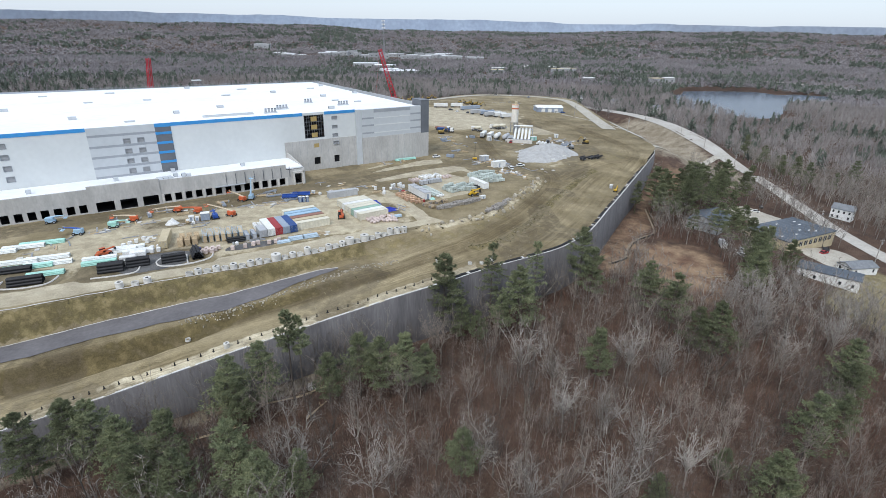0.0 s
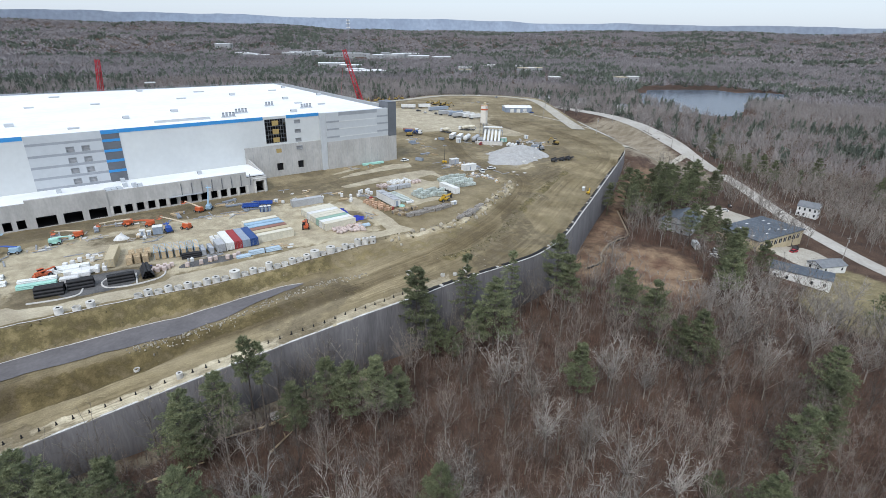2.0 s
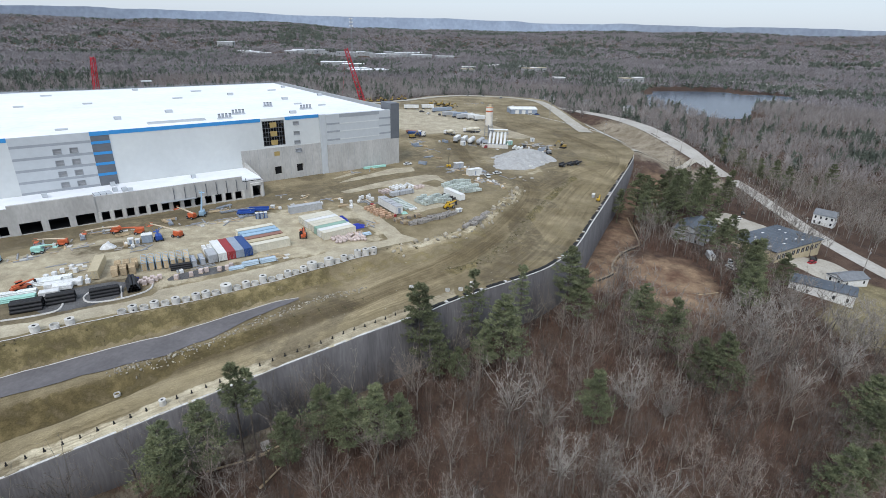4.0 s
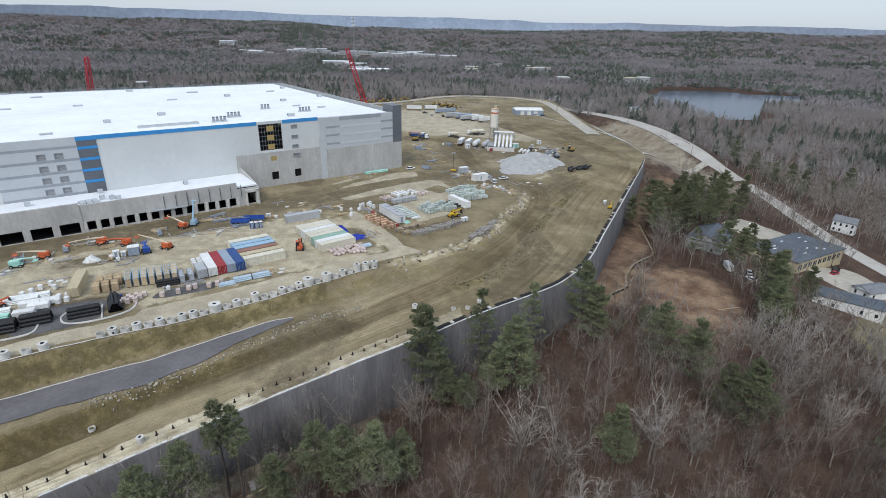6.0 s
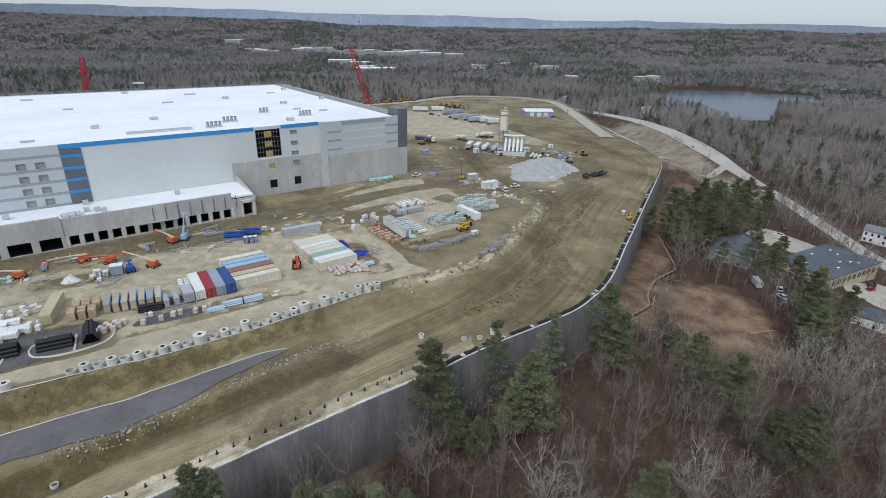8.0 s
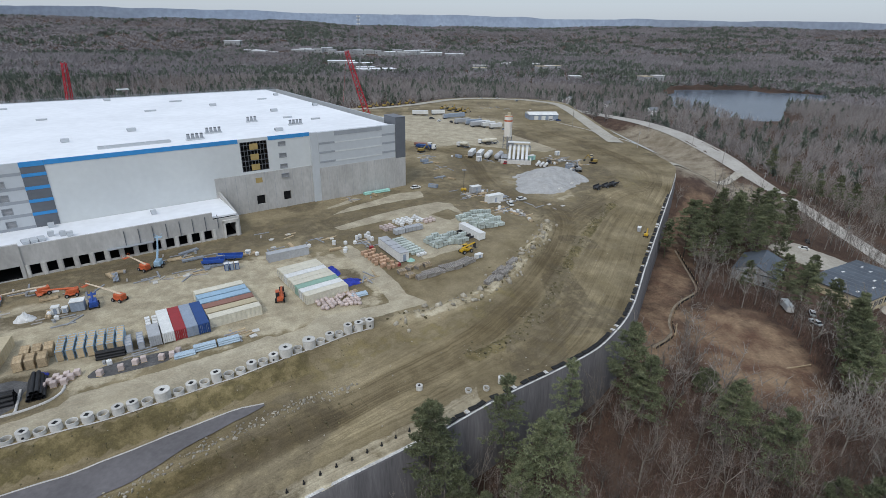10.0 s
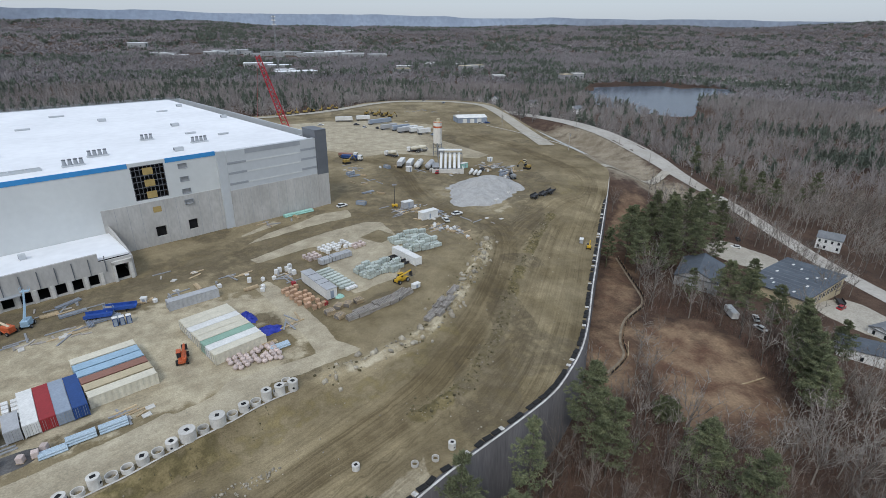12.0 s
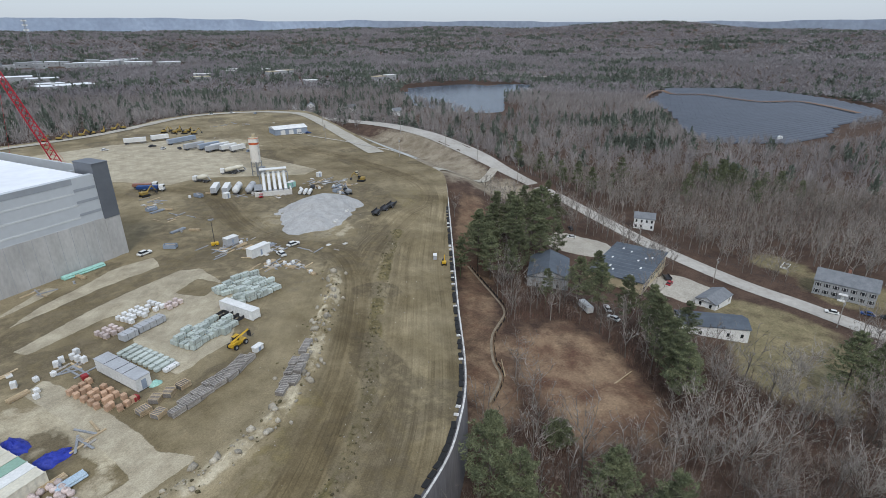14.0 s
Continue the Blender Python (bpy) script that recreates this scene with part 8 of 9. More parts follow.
# ---- small stores: drums, bundles, bins ----
drum = thing("steel_drum", Matrix(), "pale steel drum standing on dirt", "drum", "drums on the site")
part("body", tubes(((0, 0, 0), (0, 0, 0.9), 0.32, 0.32, 12)), "box_grey", drum)
part("band", tubes(((0, 0, 0.42), (0, 0, 0.48), 0.335, 0.335, 12)), "steel_dark", drum)
part("lid", tubes(((0, 0, 0.9), (0, 0, 0.93), 0.29, 0.29, 12)), "steel_grey", drum)
bar_b = thing("steel_bundle", Matrix(), "strapped bundle of grey steel sections on bearers", "steel bundle", "steel bundles by the docks")
for i in range(5):
    for j in range(2):
        part("section", boxes((-3.0, 3.0, -0.75 + 0.3 * i, -0.53 + 0.3 * i, 0.14 + 0.24 * j, 0.34 + 0.24 * j)), "steel_grey" if (i + j) % 2 else "box_slate", bar_b)
for x in (-2, 1.8):
    part("bearer", boxes((x, x + 0.16, -0.85, 0.85, 0, 0.14)), "timber", bar_b)
lum = thing("lumber_bundle", Matrix(), "low bundle of pale sawn lumber on bearers", "lumber", "lumber bundles on the site")
for i in range(4):
    part("board", boxes((-2.0, 2.0, -0.6 + 0.31 * i, -0.33 + 0.31 * i, 0.12, 0.55 + 0.1 * (i % 2))), "timber", lum)
for x in (-1.4, 1.3):
    part("bearer", boxes((x, x + 0.14, -0.65, 0.65, 0, 0.12)), "timber_grey", lum)
bin_ = thing("waste_bin", Matrix(), "open grey steel waste bin with a ribbed side", "waste bin", "waste bins")
part("shell", boxes((-2, 2, -1, -0.92, 0.15, 1.5), (-2, 2, 0.92, 1, 0.15, 1.5), (-2, -1.92, -0.92, 0.92, 0.15, 1.5), (1.92, 2, -0.92, 0.92, 0.15, 1.5), (-1.92, 1.92, -0.92, 0.92, 0.15, 0.25)), "box_slate", bin_)
for x in (-1.2, 0, 1.2):
    part("rib", boxes((x - 0.06, x + 0.06, -1.08, -1.0, 0.15, 1.5)), "box_slate", bin_)
part("waste", soft_box(-1.8, 1.8, -0.85, 0.85, 0.25, 1.3, 0.2), "timber_grey", bin_)
sack_g = thing("bulk_bag", Matrix(), "white woven bulk bag of material", "bulk bag", "bulk bags on the site")
part("bag", soft_box(-0.5, 0.5, -0.5, 0.5, 0.0, 1.05, 0.16, 2), "wrap_white", sack_g)
part("neck", tubes(((0, 0, 1.0), (0, 0, 1.3), 0.26, 0.12, 8)), "wrap_white", sack_g)
store = {0: [], 1: [], 2: [], 3: [], 4: []}
for cx, cy, r, mix_ in ((33, 279, 5, (0, 4, 2, 4, 0)), (38, 272, 5, (4, 2, 1, 4, 0, 0)), (36, 256, 3, (0, 4, 2, 4)), (43, 252, 3, (4, 2, 0, 4, 4)), (45, 244, 2.5, (4, 2)), (-66, 213, 6, (1, 1, 2, 0)), (-57, 207, 5, (1, 1, 1, 3)), (-46, 213, 4, (2, 0, 4)),
                        (-80, 199, 7, (1, 2, 2, 0)), (-98, 186, 8, (2, 1, 4, 0)), (-108, 174, 6, (1, 2, 4, 3)), (-34, 218, 4, (2, 4, 0)), (-86, 176, 4, (4, 4, 0, 2)), (-16, 273, 5, (2, 0)), (12, 284, 3, (3, 0)), (20, 300, 5, (2, 1, 0)), (15, 330, 6, (1, 2, 3)),
                        (84, 322, 5, (2, 1, 4, 0, 3)), (90, 330, 6, (1, 2, 4, 0)), (78, 334, 4, (4, 0, 2)), (30, 345, 6, (3, 4, 2)), (55, 340, 5, (4, 4, 0)), (-22, 214, 4, (4, 4, 2)), (-14, 186, 2, (2,)), (-63, 158, 3, (4, 0)), (-18, 222, 3, (4, 0, 4)), (70, 335, 4, (0, 4))):
    for k in mix_:
        store[k].append(at(cx + rp.uniform(-r, r) * 0.8, cy + rp.uniform(-r, r) * 0.6, rp.choice((30, 33, 120, rp.uniform(0, 180)))))
for k, proto in enumerate((drum, bar_b, lum, bin_, sack_g)):
    copies(proto, store[k])

# ---- valley: houses, cars, poles ----
def house(m, l, w, h, roof_h, wall, roof, label, windows, name="house", category="house", floors=2, porch=False, chimney=False, shutter=False):
    e = thing(name, m, label, category)
    part("wall", boxes((-l / 2, l / 2, -w / 2, w / 2, -2.0, h)), wall, e)
    bm = bmesh.new()
    o = 0.35
    vs = [bm.verts.new(p) for p in ((-l / 2 - o, -w / 2 - o, h), (l / 2 + o, -w / 2 - o, h), (l / 2 + o, 0, h + roof_h), (-l / 2 - o, 0, h + roof_h), (-l / 2 - o, w / 2 + o, h), (l / 2 + o, w / 2 + o, h))]
    for f in ((0, 1, 2, 3), (3, 2, 5, 4), (4, 5, 1, 0)):
        bm.faces.new([vs[i] for i in f])
    geo = bmesh.ops.extrude_face_region(bm, geom=bm.faces[:])
    for v in geo["geom"]:
        if isinstance(v, bmesh.types.BMVert):
            v.co.z += 0.18
    rf = part("roof", bm, roof, e)
    for x in (-l / 2, l / 2 - 0.1):
        bm = bmesh.new()
        a = [bm.verts.new((x, -w / 2, h)), bm.verts.new((x, w / 2, h)), bm.verts.new((x, 0, h + roof_h - 0.1))]
        b = [bm.verts.new((v.co.x + 0.1, v.co.y, v.co.z)) for v in a]
        bm.faces.new(a)
        bm.faces.new(b[::-1])
        part("gable", bm, wall, e)
    for f in range(floors):
        z = 0.9 + f * 2.75
        for i in range(windows):
            x = -l / 2 + l * (i + 0.5) / windows
            for s in (-1, 1):
                if f == 0 and i == windows // 2 and s < 0:
                    part("door", boxes((x - 0.5, x + 0.5, -w / 2 - 0.06, -w / 2, 0.0, 2.1)), "box_white", e)
                    continue
                wn_ = part("window", boxes((x - 0.45, x + 0.45, s * (w / 2 + 0.02) - 0.02, s * (w / 2 + 0.02) + 0.02, z, z + 1.4)), "glass_dark", e)
                part("frame", boxes((x - 0.55, x - 0.45, s * (w / 2 + 0.03) - 0.03, s * (w / 2 + 0.03) + 0.03, z - 0.1, z + 1.5), (x + 0.45, x + 0.55, s * (w / 2 + 0.03) - 0.03, s * (w / 2 + 0.03) + 0.03, z - 0.1, z + 1.5), (x - 0.45, x + 0.45, s * (w / 2 + 0.03) - 0.03, s * (w / 2 + 0.03) + 0.03, z + 1.4, z + 1.5)), "siding_white", wn_)
                if shutter:
                    part("shutter", boxes((x - 0.95, x - 0.57, s * (w / 2 + 0.02) - 0.02, s * (w / 2 + 0.02) + 0.02, z, z + 1.4), (x + 0.57, x + 0.95, s * (w / 2 + 0.02) - 0.02, s * (w / 2 + 0.02) + 0.02, z, z + 1.4)), "steel_dark", wn_)
        for s in (-1, 1):
            for y in (-w / 4, w / 4):
                wn_ = part("window", boxes((s * (l / 2 + 0.02) - 0.02, s * (l / 2 + 0.02) + 0.02, y - 0.45, y + 0.45, z, z + 1.4)), "glass_dark", e)
    if chimney:
        part("chimney", boxes((-0.5, 0.5, 0.6, 1.3, h + roof_h * 0.5, h + roof_h + 1.3)), "box_rust", e)
    if porch:
        part("porch", boxes((-1.4, 1.4, -w / 2 - 1.6, -w / 2, -0.2, 0.2), (-1.5, 1.5, -w / 2 - 1.7, -w / 2, 2.5, 2.7)), "siding_white", e)
    return e


def lat(x, y, turn=0.0, up=0.0):
    return at(x, y, turn, z=lz(x, y), up=up)


house(lat(229.0, 265.5, -52), 10, 6.5, 5.6, 2.6, "siding_white", "shingle", "white two-storey clapboard house with a grey roof", 4, porch=False)
house(lat(236.0, 175.0, -70), 20, 11, 5.8, 3.4, "siding_grey", "shingle", "grey two-storey apartment house with white-framed windows and dark shutters", 7, shutter=True, porch=True, chimney=True)
house(lat(183.5, 196.2, 8), 13, 7.5, 2.9, 1.6, "siding_white", "shingle", "small white bungalow with a grey roof", 3, floors=1)
e = house(lat(160.5, 182.8, -42), 21, 9.5, 4.0, 1.6, "siding_white", "metal_roof", "long white barn with a blue-grey metal roof", 5, "barn", "barn", 1)
e = house(lat(138.5, 238, 46), 20, 15, 4.8, 3.2, "siding_grey", "metal_roof", "grey barn with a worn metal roof", 4, "barn", "barn", 1)
e = thing("workshop", lat(174.5, 229.0, 24), "low tan block workshop with a dark flat roof", "workshop")
zr = 5.2
part("wall", boxes((-18, 18, -10.5, 10.5, -3, zr)), "box_tan", e)
rf = part("roof", boxes((-18.5, 18.5, -11, 11, zr, zr + 0.35)), "metal_roof", e, "dark blue-grey patched flat roof")
for i in range(11):
    part("seam", boxes((-18.3 + 3.6 * i, -18.1 + 3.6 * i, -10.9, 10.9, zr + 0.35, zr + 0.42)), "shingle", rf)
for x, y in ((-12, 3), (-9, 5), (-5, -6), (2, -3), (6, -5), (10, 2), (12, 6), (8, -7), (-14, -5), (0, 7)):
    part("patch", boxes((x - 0.8, x + 0.8, y - 0.35, y + 0.35, zr + 0.35, zr + 0.44)), "box_white", rf)
for i in range(9):
    w_ = part("window", boxes((-16.5 + 3.7 * i, -14.3 + 3.7 * i, -10.56, -10.5, 1.6, 3.8)), "glass_dark", e)
    part("mullion", boxes((-15.5 + 3.7 * i, -15.3 + 3.7 * i, -10.6, -10.56, 1.6, 3.8)), "siding_white", w_)
for i in range(5):
    part("window", boxes((18, 18.06, -8.5 + 3.7 * i, -6.3 + 3.7 * i, 1.6, 3.8)), "glass_dark", e)


def car(m, colour, label, group="parked cars"):
    e = thing("car", m, label, "car", group)
    bm = soft_box(-2.2, 2.2, -0.88, 0.88, 0.3, 0.9, 0.15, 2)
    part("body", bm, colour, e)
    bm = bmesh.new()
    vs = [bm.verts.new(p) for p in ((-1.7, -0.8, 0.88), (1.1, -0.8, 0.88), (0.5, -0.65, 1.45), (-1.3, -0.65, 1.45), (-1.7, 0.8, 0.88), (1.1, 0.8, 0.88), (0.5, 0.65, 1.45), (-1.3, 0.65, 1.45))]
    for f in ((0, 1, 2, 3), (5, 4, 7, 6), (1, 5, 6, 2), (4, 0, 3, 7), (3, 2, 6, 7)):
        bm.faces.new([vs[i] for i in f])
    c = part("cabin", bm, "glass_dark", e)
    part("roof", boxes((-1.3, 0.5, -0.64, 0.64, 1.44, 1.5)), colour, c)
    for x in (-1.4, 1.4):
        for y in (-0.8, 0.8):
            wheel(e, x, y, 0.33, 0.22)
    for y in (-0.6, 0.6):
        part("headlight", boxes((2.17, 2.22, y - 0.15, y + 0.15, 0.6, 0.75)), "box_white", e)
    return e


mat("car_red", (0.4, 0.02, 0.03), rough=0.35)
for x, y, t, c, lab in ((183, 271, 150, "box_white", "white car parked on the gravel lot"), (192.5, 281, 60, "steel_dark", "black car parked on the gravel lot"), (182.4, 214.6, 20, "car_red", "red car parked beside the workshop"), (216.2, 170, 115, "box_white", "silver car driving lane of the road"),
                        (226, 162.5, 110, "box_blue", "dark blue car parked by the apartment house"), (229, 157.5, 110, "steel_dark", "black car parked by the apartment house"), (139, 208, 60, "box_white", "white car parked among pines"), (135.5, 202, 100, "box_white", "white car parked among pines")):
    car(lat(x, y, t), c, lab)
for x, y, t, c, lab in ((53.5, 332.5, 70, "car_red", "red pickup parked at the concrete plant"), (48.5, 268.5, 20, "box_white", "white pickup parked beside the site cabin"), (42.5, 261.5, 100, "box_white", "white pickup parked beside stacked goods"), (22, 482, 10, "steel_dark", "dark car parked on the far gravel lot"), (27, 470, 60, "box_white", "white car parked on the far gravel lot"),
                        (36, 466, 100, "steel_dark", "dark pickup parked on the far gravel lot"), (72, 437, 30, "box_slate", "grey car parked on the far gravel lot"), (-4, 484, 0, "box_white", "white car parked on the far gravel lot"), (100, 634, 0, "box_white", "white truck on the far rim road"), (82, 632, 10, "box_white", "white truck on the far rim road"),
                        (118, 620, 60, "box_slate", "grey car near the far rim road"), (125, 487, 10, "box_blue", "dark blue car beside the metal shed"), (119, 486.5, 5, "box_white", "white car beside the metal shed"), (107, 352, 60, "box_tan", "tan truck on the graded slope"), (4.5, 283.5, 30, "box_white", "white pickup at the stair tower's foot"), (78, 336, 60, "steel_dark", "dark truck among plant stores")):
    car(at(x, y, t), c, lab, "vehicles on the site")
e = thing("light_mast", at(25.5, 281, 0), "tall thin site light mast with lamps", "light mast")
part("pole", tubes(((0, 0, 0), (0, 0, 9.0), 0.12, 0.08, 8)), "steel_dark", e)
part("lamp_head", boxes((-0.9, 0.9, -0.2, 0.2, 9.0, 9.5)), "steel_grey", e)
part("trailer", soft_box(-1.2, 1.2, -0.7, 0.7, 0.3, 1.2, 0.08), "yellow", e)
for y in (-0.75, 0.75):
    wheel(e, 0, y, 0.33)
e = thing("camper", lat(131.5, 211, 75), "old white camper trailer among pines", "camper")
part("body", soft_box(-3.2, 3.2, -1.2, 1.2, 0.5, 2.9, 0.2), "box_white", e)
part("window", boxes((-1.5, 1.0, -1.22, -1.2, 1.5, 2.2)), "glass_dark", e)
for y in (-1.1, 1.1):
    wheel(e, 0, y, 0.4)
trailer(lat(186, 218.5, 60), 4.5, "steel_dark", "dark dump trailer beside the workshop", group="", flat=True)

pole = thing("utility_pole", Matrix(), "grey wooden utility pole with a crossarm", "utility pole", "utility poles along the road")
part("pole", tubes(((0, 0, -0.5), (0, 0, 11.5), 0.19, 0.13, 8)), "timber_grey", pole)
part("crossarm", boxes((-1.3, 1.3, -0.08, 0.08, 10.4, 10.6)), "timber_grey", pole)
part("transformer", tubes(((0.4, 0, 8.6), (0.4, 0, 9.6), 0.28, 0.28, 10)), "steel_grey", pole)
PO = [(207, 140), (206.6, 164), (202, 208), (202.5, 247), (207.5, 277), (214, 312), (213, 350), (213.5, 395), (215.5, 440), (208, 500), (191, 556), (166, 606), (126, 452), (140, 496), (146, 380)]
copies(pole, [lat(x, y, 10) if i < 12 else at(x, y, 10) for i, (x, y) in enumerate(PO)])
bm = bmesh.new()
for (x0, y0), (x1, y1) in zip(PO[:11], PO[1:12]):
    for o in (-1.1, 0.0, 1.1):
        a, b = Vector((x0 + o, y0, lz(x0, y0) + 10.6)), Vector((x1 + o, y1, lz(x1, y1) + 10.6))
        last = a
        for k in range(1, 7):
            f = k / 6
            p = a.lerp(b, f) - Vector((0, 0, 1.0 * 4 * f * (1 - f)))
            cyl(bm, last, p, 0.03, 0.03, 3, False)
            last = p
w_ = new("overhead_wire", bpy.data.meshes.new("overhead_wire"))
bm.to_mesh(w_.data)
bm.free()
w_.data.materials.append(MATS["steel_dark"])
tagged(w_, "thin dark overhead wires strung between the poles", "wire", kind="stuff")


# ---- open ground in the valley ----
def ground_patch(name, cx, cy, rx, ry, turn, material, label, zf=land_z, lift=0.12):
    n, k = 40, 10
    P = [(cx, cy)]
    r = np.random.RandomState(int(abs(cx * 7 + cy)) % 1000)
    wob = 1 + 0.12 * np.convolve(np.r_[r.normal(size=n + 4)], np.ones(5) / 5, "valid")[:n]
    c, s = math.cos(radians(turn)), math.sin(radians(turn))
    for j in range(1, k + 1):
        for i in range(n):
            a = 6.2832 * i / n
            q = (abs(math.cos(a)) ** 3 + abs(math.sin(a)) ** 3) ** (-1 / 3)
            u, v = rx * q * math.cos(a) * j / k * wob[i], ry * q * math.sin(a) * j / k * wob[i]
            P.append((cx + c * u - s * v, cy + s * u + c * v))
    P = np.array(P)
    Z = zf(P[:, 0], P[:, 1]) + lift
    Z[-n:] -= 0.6
    F = [(0, 1 + i, 1 + (i + 1) % n) for i in range(n)]
    for j in range(k - 1):
        for i in range(n):
            a, b = 1 + j * n + i, 1 + j * n + (i + 1) % n
            F += [(a, a + n, b + n), (a, b + n, b)]
    ob = new(name, np_mesh(name, np.c_[P, Z], F, material, True))
    return tagged(ob, label, "ground", kind="structure")


mat("wet_fines", (0.12, 0.117, 0.115), (0.075, 0.073, 0.072), 0.25, 0.9, 0.3, 6, fine=0.3)
ground_patch("ground_pipe_store", -84, 143, 11, 7, 27, "wet_fines", "dark stone dust round the black pipe stacks", zf=site_z, lift=0.07)
ground_patch("ground_pallet_store", -58, 156.3, 9, 2.6, 27, "wet_fines", "dark stone dust under pallets by the road", zf=site_z, lift=0.07)
ground_patch("ground_parking", 180, 262, 15, 17, 30, "parking", "pale gravel parking lot beside the road", lift=0.2)
ground_patch("ground_yard", 184, 208, 13, 14, 10, "parking", "pale gravel yard beside the workshop", lift=0.16)
mat("path_soil", (0.3, 0.25, 0.18), (0.2, 0.16, 0.115), 0.4, 0.95, fine=0.3)
track = smooth_line([(115.9, 261.2), (109.3, 236.4), (103.8, 221.3), (91.1, 210.9), (83.9, 200.7), (80.5, 192.7), (71.2, 185)], 1.5)
path = strip("path_clearing", track, -0.3, 0.45, land_z, "path_soil", 0.25)
tagged(path, "narrow pale footpath through the leaf litter", "path", kind="structure")
# low black silt fence on stakes beside the path
tnf = np.gradient(track, axis=0)
tnf /= np.linalg.norm(tnf, axis=1, keepdims=True)
fl = track + np.stack([-tnf[:, 1], tnf[:, 0]], 1) * 1.0
silt = thing("silt_fence", Matrix(), "low dark silt fence on timber stakes below the wall", "fence")
zf_ = land_z(fl[:, 0], fl[:, 1])
nf = len(fl)
cloth = new("fabric", np_mesh("fabric", np.concatenate([np.c_[fl, zf_ - 0.2], np.c_[fl, zf_ + 0.8], np.c_[fl + 0.06, zf_ + 0.8], np.c_[fl + 0.06, zf_ - 0.2]]), [(k * nf + i, k * nf + i + 1, (k + 1) * nf + i + 1, (k + 1) * nf + i) for k in range(3) for i in range(nf - 1)], "rubber"))
cloth.parent = silt
for i in range(0, nf, 2):
    part("stake", boxes((fl[i, 0] - 0.06, fl[i, 0] + 0.06, fl[i, 1] - 0.06, fl[i, 1] + 0.06, zf_[i] - 0.3, zf_[i] + 1.1)), "timber", silt)
for i, (x, y, t, l) in enumerate(((-36, 103, 20, 12), (-30, 106, 35, 9), (-48, 92, 25, 11), (-28, 99, 60, 7), (-60, 85, 30, 10), (84, 196, 60, 8), (110, 176, 10, 9))):
    e = thing("fallen_log", lat(x, y, t), "pale fallen tree trunk on the forest floor", "log", "fallen logs")
    part("trunk", tubes(((-l / 2, 0, 0.3), (l / 2, 0, 0.35), 0.26, 0.14, 8)), "timber", e)
    part("limb", tubes(((l * 0.2, 0, 0.3), (l * 0.32, 1.2, 0.7), 0.09, 0.04, 6)), "timber", e)
e = thing("white_crate", lat(-31, 107.2, 30), "small pale crate at the foot of the wall", "crate")
part("body", soft_box(-0.9, 0.9, -0.8, 0.8, 0.1, 1.2, 0.05), "wrap_white", e)
part("lid", boxes((-0.95, 0.95, -0.85, 0.85, 1.2, 1.28)), "timber_grey", e)
e = thing("foundation_frame", lat(243.4, 201, 15), "low white rectangular frame on the grass", "frame")
part("frame", boxes((-3, 3, -1.4, -1.1, 0, 0.7), (-3, 3, 1.1, 1.4, 0, 0.7), (-3, -2.7, -1.1, 1.1, 0, 0.7), (2.7, 3, -1.1, 1.1, 0, 0.7)), "box_white", e)

# ---- far buildings ----
def far_building(x, y, l, w, h, turn, wall, roof, label, group="far buildings"):
    e = thing("far_building", lat(x, y, turn), label, "building", group)
    part("wall", boxes((-l / 2, l / 2, -w / 2, w / 2, -6, h)), wall, e)
    part("roof", boxes((-l / 2 - 0.5, l / 2 + 0.5, -w / 2 - 0.5, w / 2 + 0.5, h, h + 0.8)), roof, e)
    n = max(2, int(l / 30))
    for i in range(n):
        xx = -l / 2 + l * (i + 0.5) / n
        part("window", boxes((xx - 1.5, xx + 1.5, -w / 2 - 0.2, -w / 2, h * 0.35, h * 0.55)), "glass_dark", e)


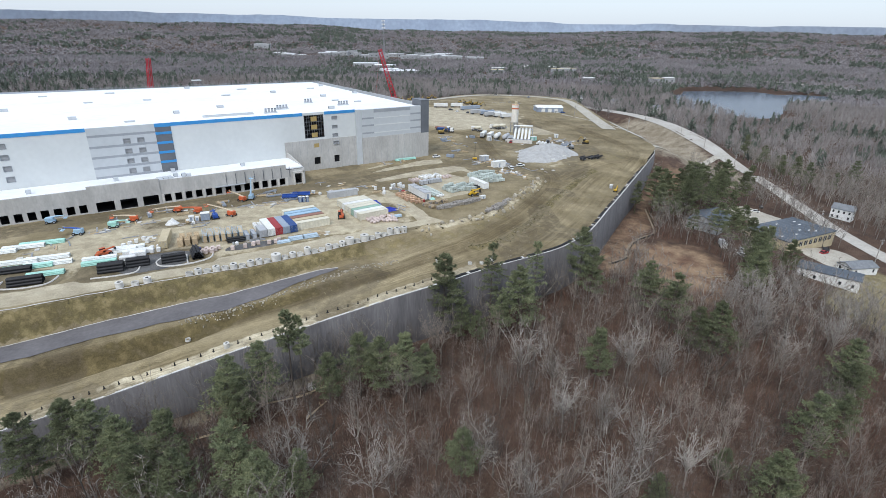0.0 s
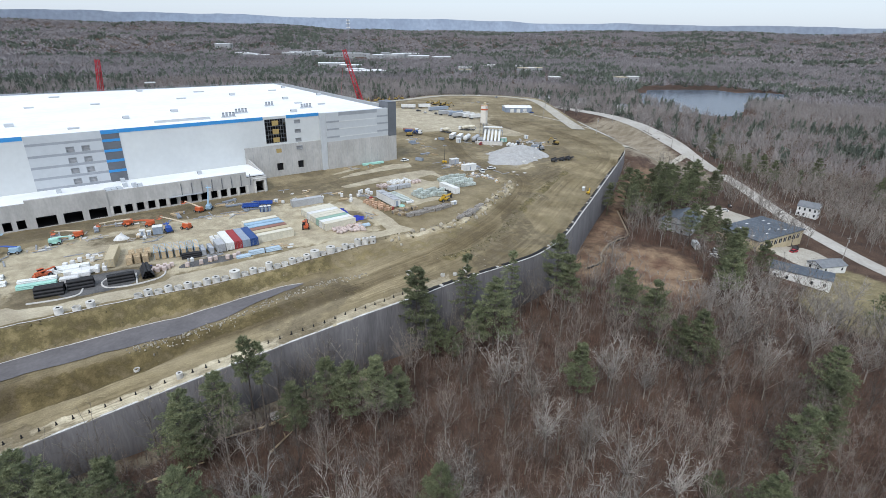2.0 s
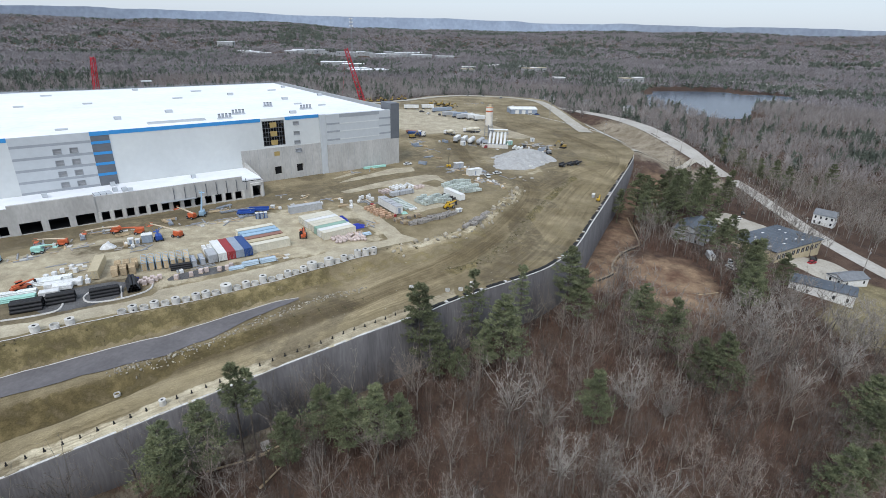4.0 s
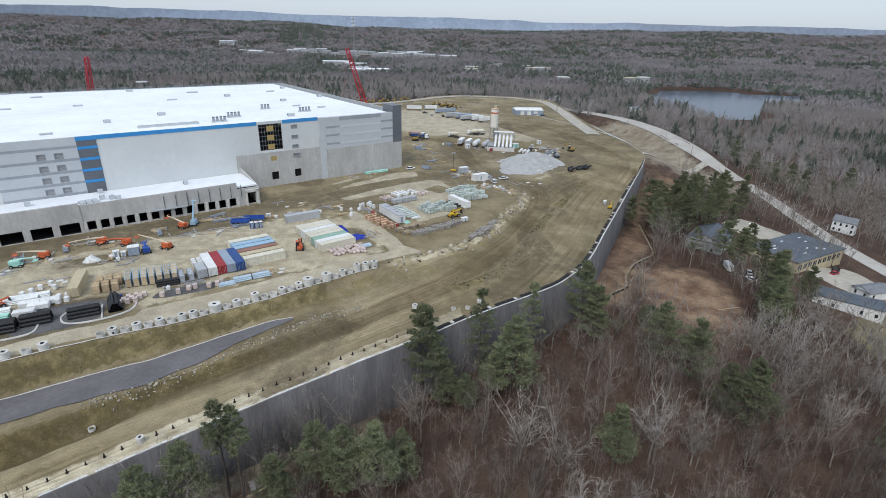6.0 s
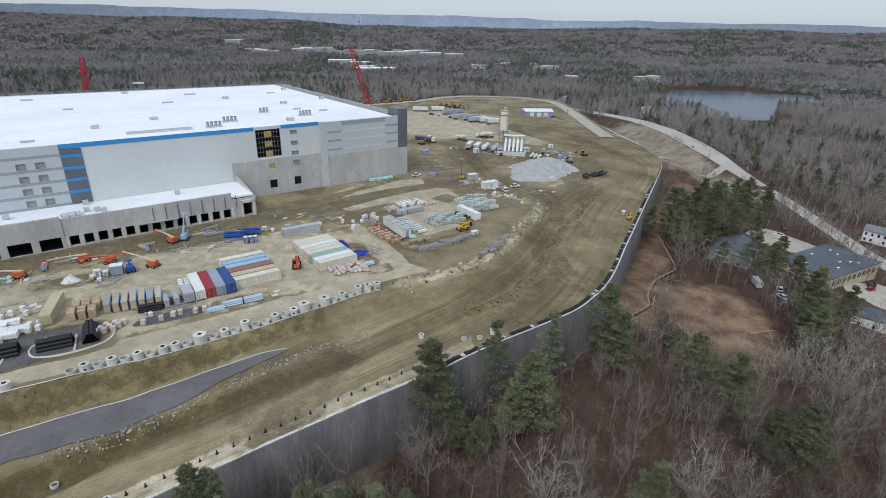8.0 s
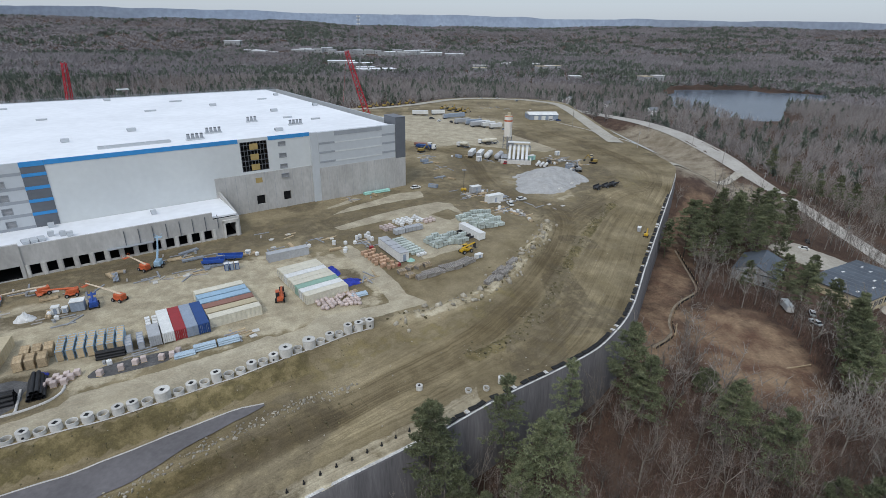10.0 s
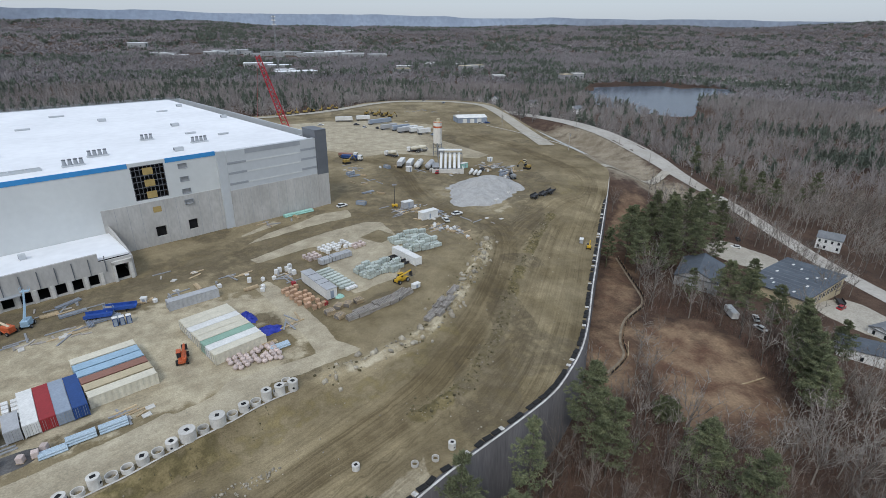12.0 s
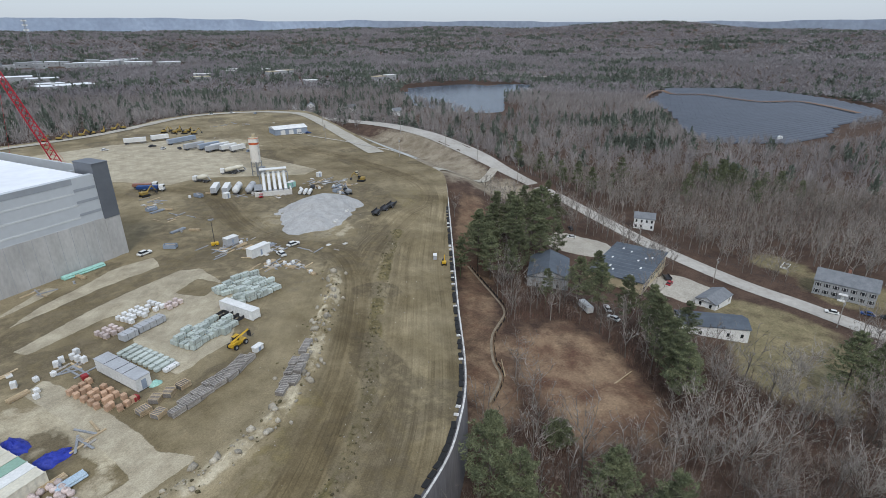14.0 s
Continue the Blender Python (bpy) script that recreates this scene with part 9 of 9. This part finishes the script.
rf_ = random.Random(12)
cluster = [(-335 + 23 * i + rf_.uniform(-6, 6), 1830 + 110 * rf_.random() + 3.5 * i, rf_.uniform(20, 46), rf_.uniform(16, 34), 4 + 4 * rf_.random(), rf_.uniform(-10, 25)) for i in range(18)]
for x, y, l, w, h, t in cluster + [(-667, 2358, 60, 40, 12, 0), (-493, 1960, 50, 30, 4, 10), (-450, 1880, 44, 24, 4, -10), (-397, 1800, 40, 26, 3, 0), (-160, 1545, 70, 34, 6, 5), (-105, 1490, 56, 30, 5, 0), (-58, 1270, 84, 34, 6, 20), (-84, 1350, 40, 26, 5, 20), (95, 1915, 70, 30, 5, 0), (171, 1896, 60, 26, 5, 5), (70, 2011, 60, 30, 6, 0)]:
    far_building(x, y, l, w, h + 5, t, "siding_grey", "roof_white" if l > 30 else "box_grey", "long low white-roofed industrial building")
for x, y, l, t in ((178, 1330, 34, 0), (246, 1425, 22, 5), (270, 1510, 26, 0), (308, 1285, 24, 10), (330, 1300, 18, 0), (346, 1305, 20, 15), (345, 1495, 26, 0), (329, 1102, 22, 0), (165, 1253, 28, 5), (470, 1107, 24, 20), (504, 1126, 22, 0), (3373, 2307, 60, 0), (3450, 2290, 40, 10), (3371, 1640, 60, 10), (3440, 1600, 40, 30), (3300, 1680, 30, 0)):
    far_building(x, y, l, 16, 10, t, "siding_grey", "box_white" if l % 4 else "box_tan", "distant pale building among the trees")
for x, y, t in ((205, 775, 10), (226, 790, 70), (296, 684, 20), (262, 742, 10)):
    house(lat(x, y, t), 13, 9, 6, 3.4, "siding_white", "shingle", "distant white two-storey house by the lake woods", 4)
mast = thing("radio_mast", lat(-95, 1320, 0), "thin grey lattice radio mast on the skyline", "radio mast")
lattice(mast, (0, 0, 0), (0, 0, 118), 1.6, 24, "steel_grey", "lattice")
for z in (100, 108, 115):
    part("antenna", boxes((-4, 4, -0.6, 0.6, z, z + 2.4)), "box_white", mast)
for x, y in ((958, 420), (560, 372)):
    e = thing("service_van", lat(x, y, 20), "white van parked beside the solar field", "van", "vans by the solar field")
    part("body", soft_box(-4, 4, -2, 2, 0.6, 4.2, 0.3), "box_white", e)
    for a in (-2.5, 2.5):
        for b in (-1.9, 1.9):
            wheel(e, a, b, 0.8)
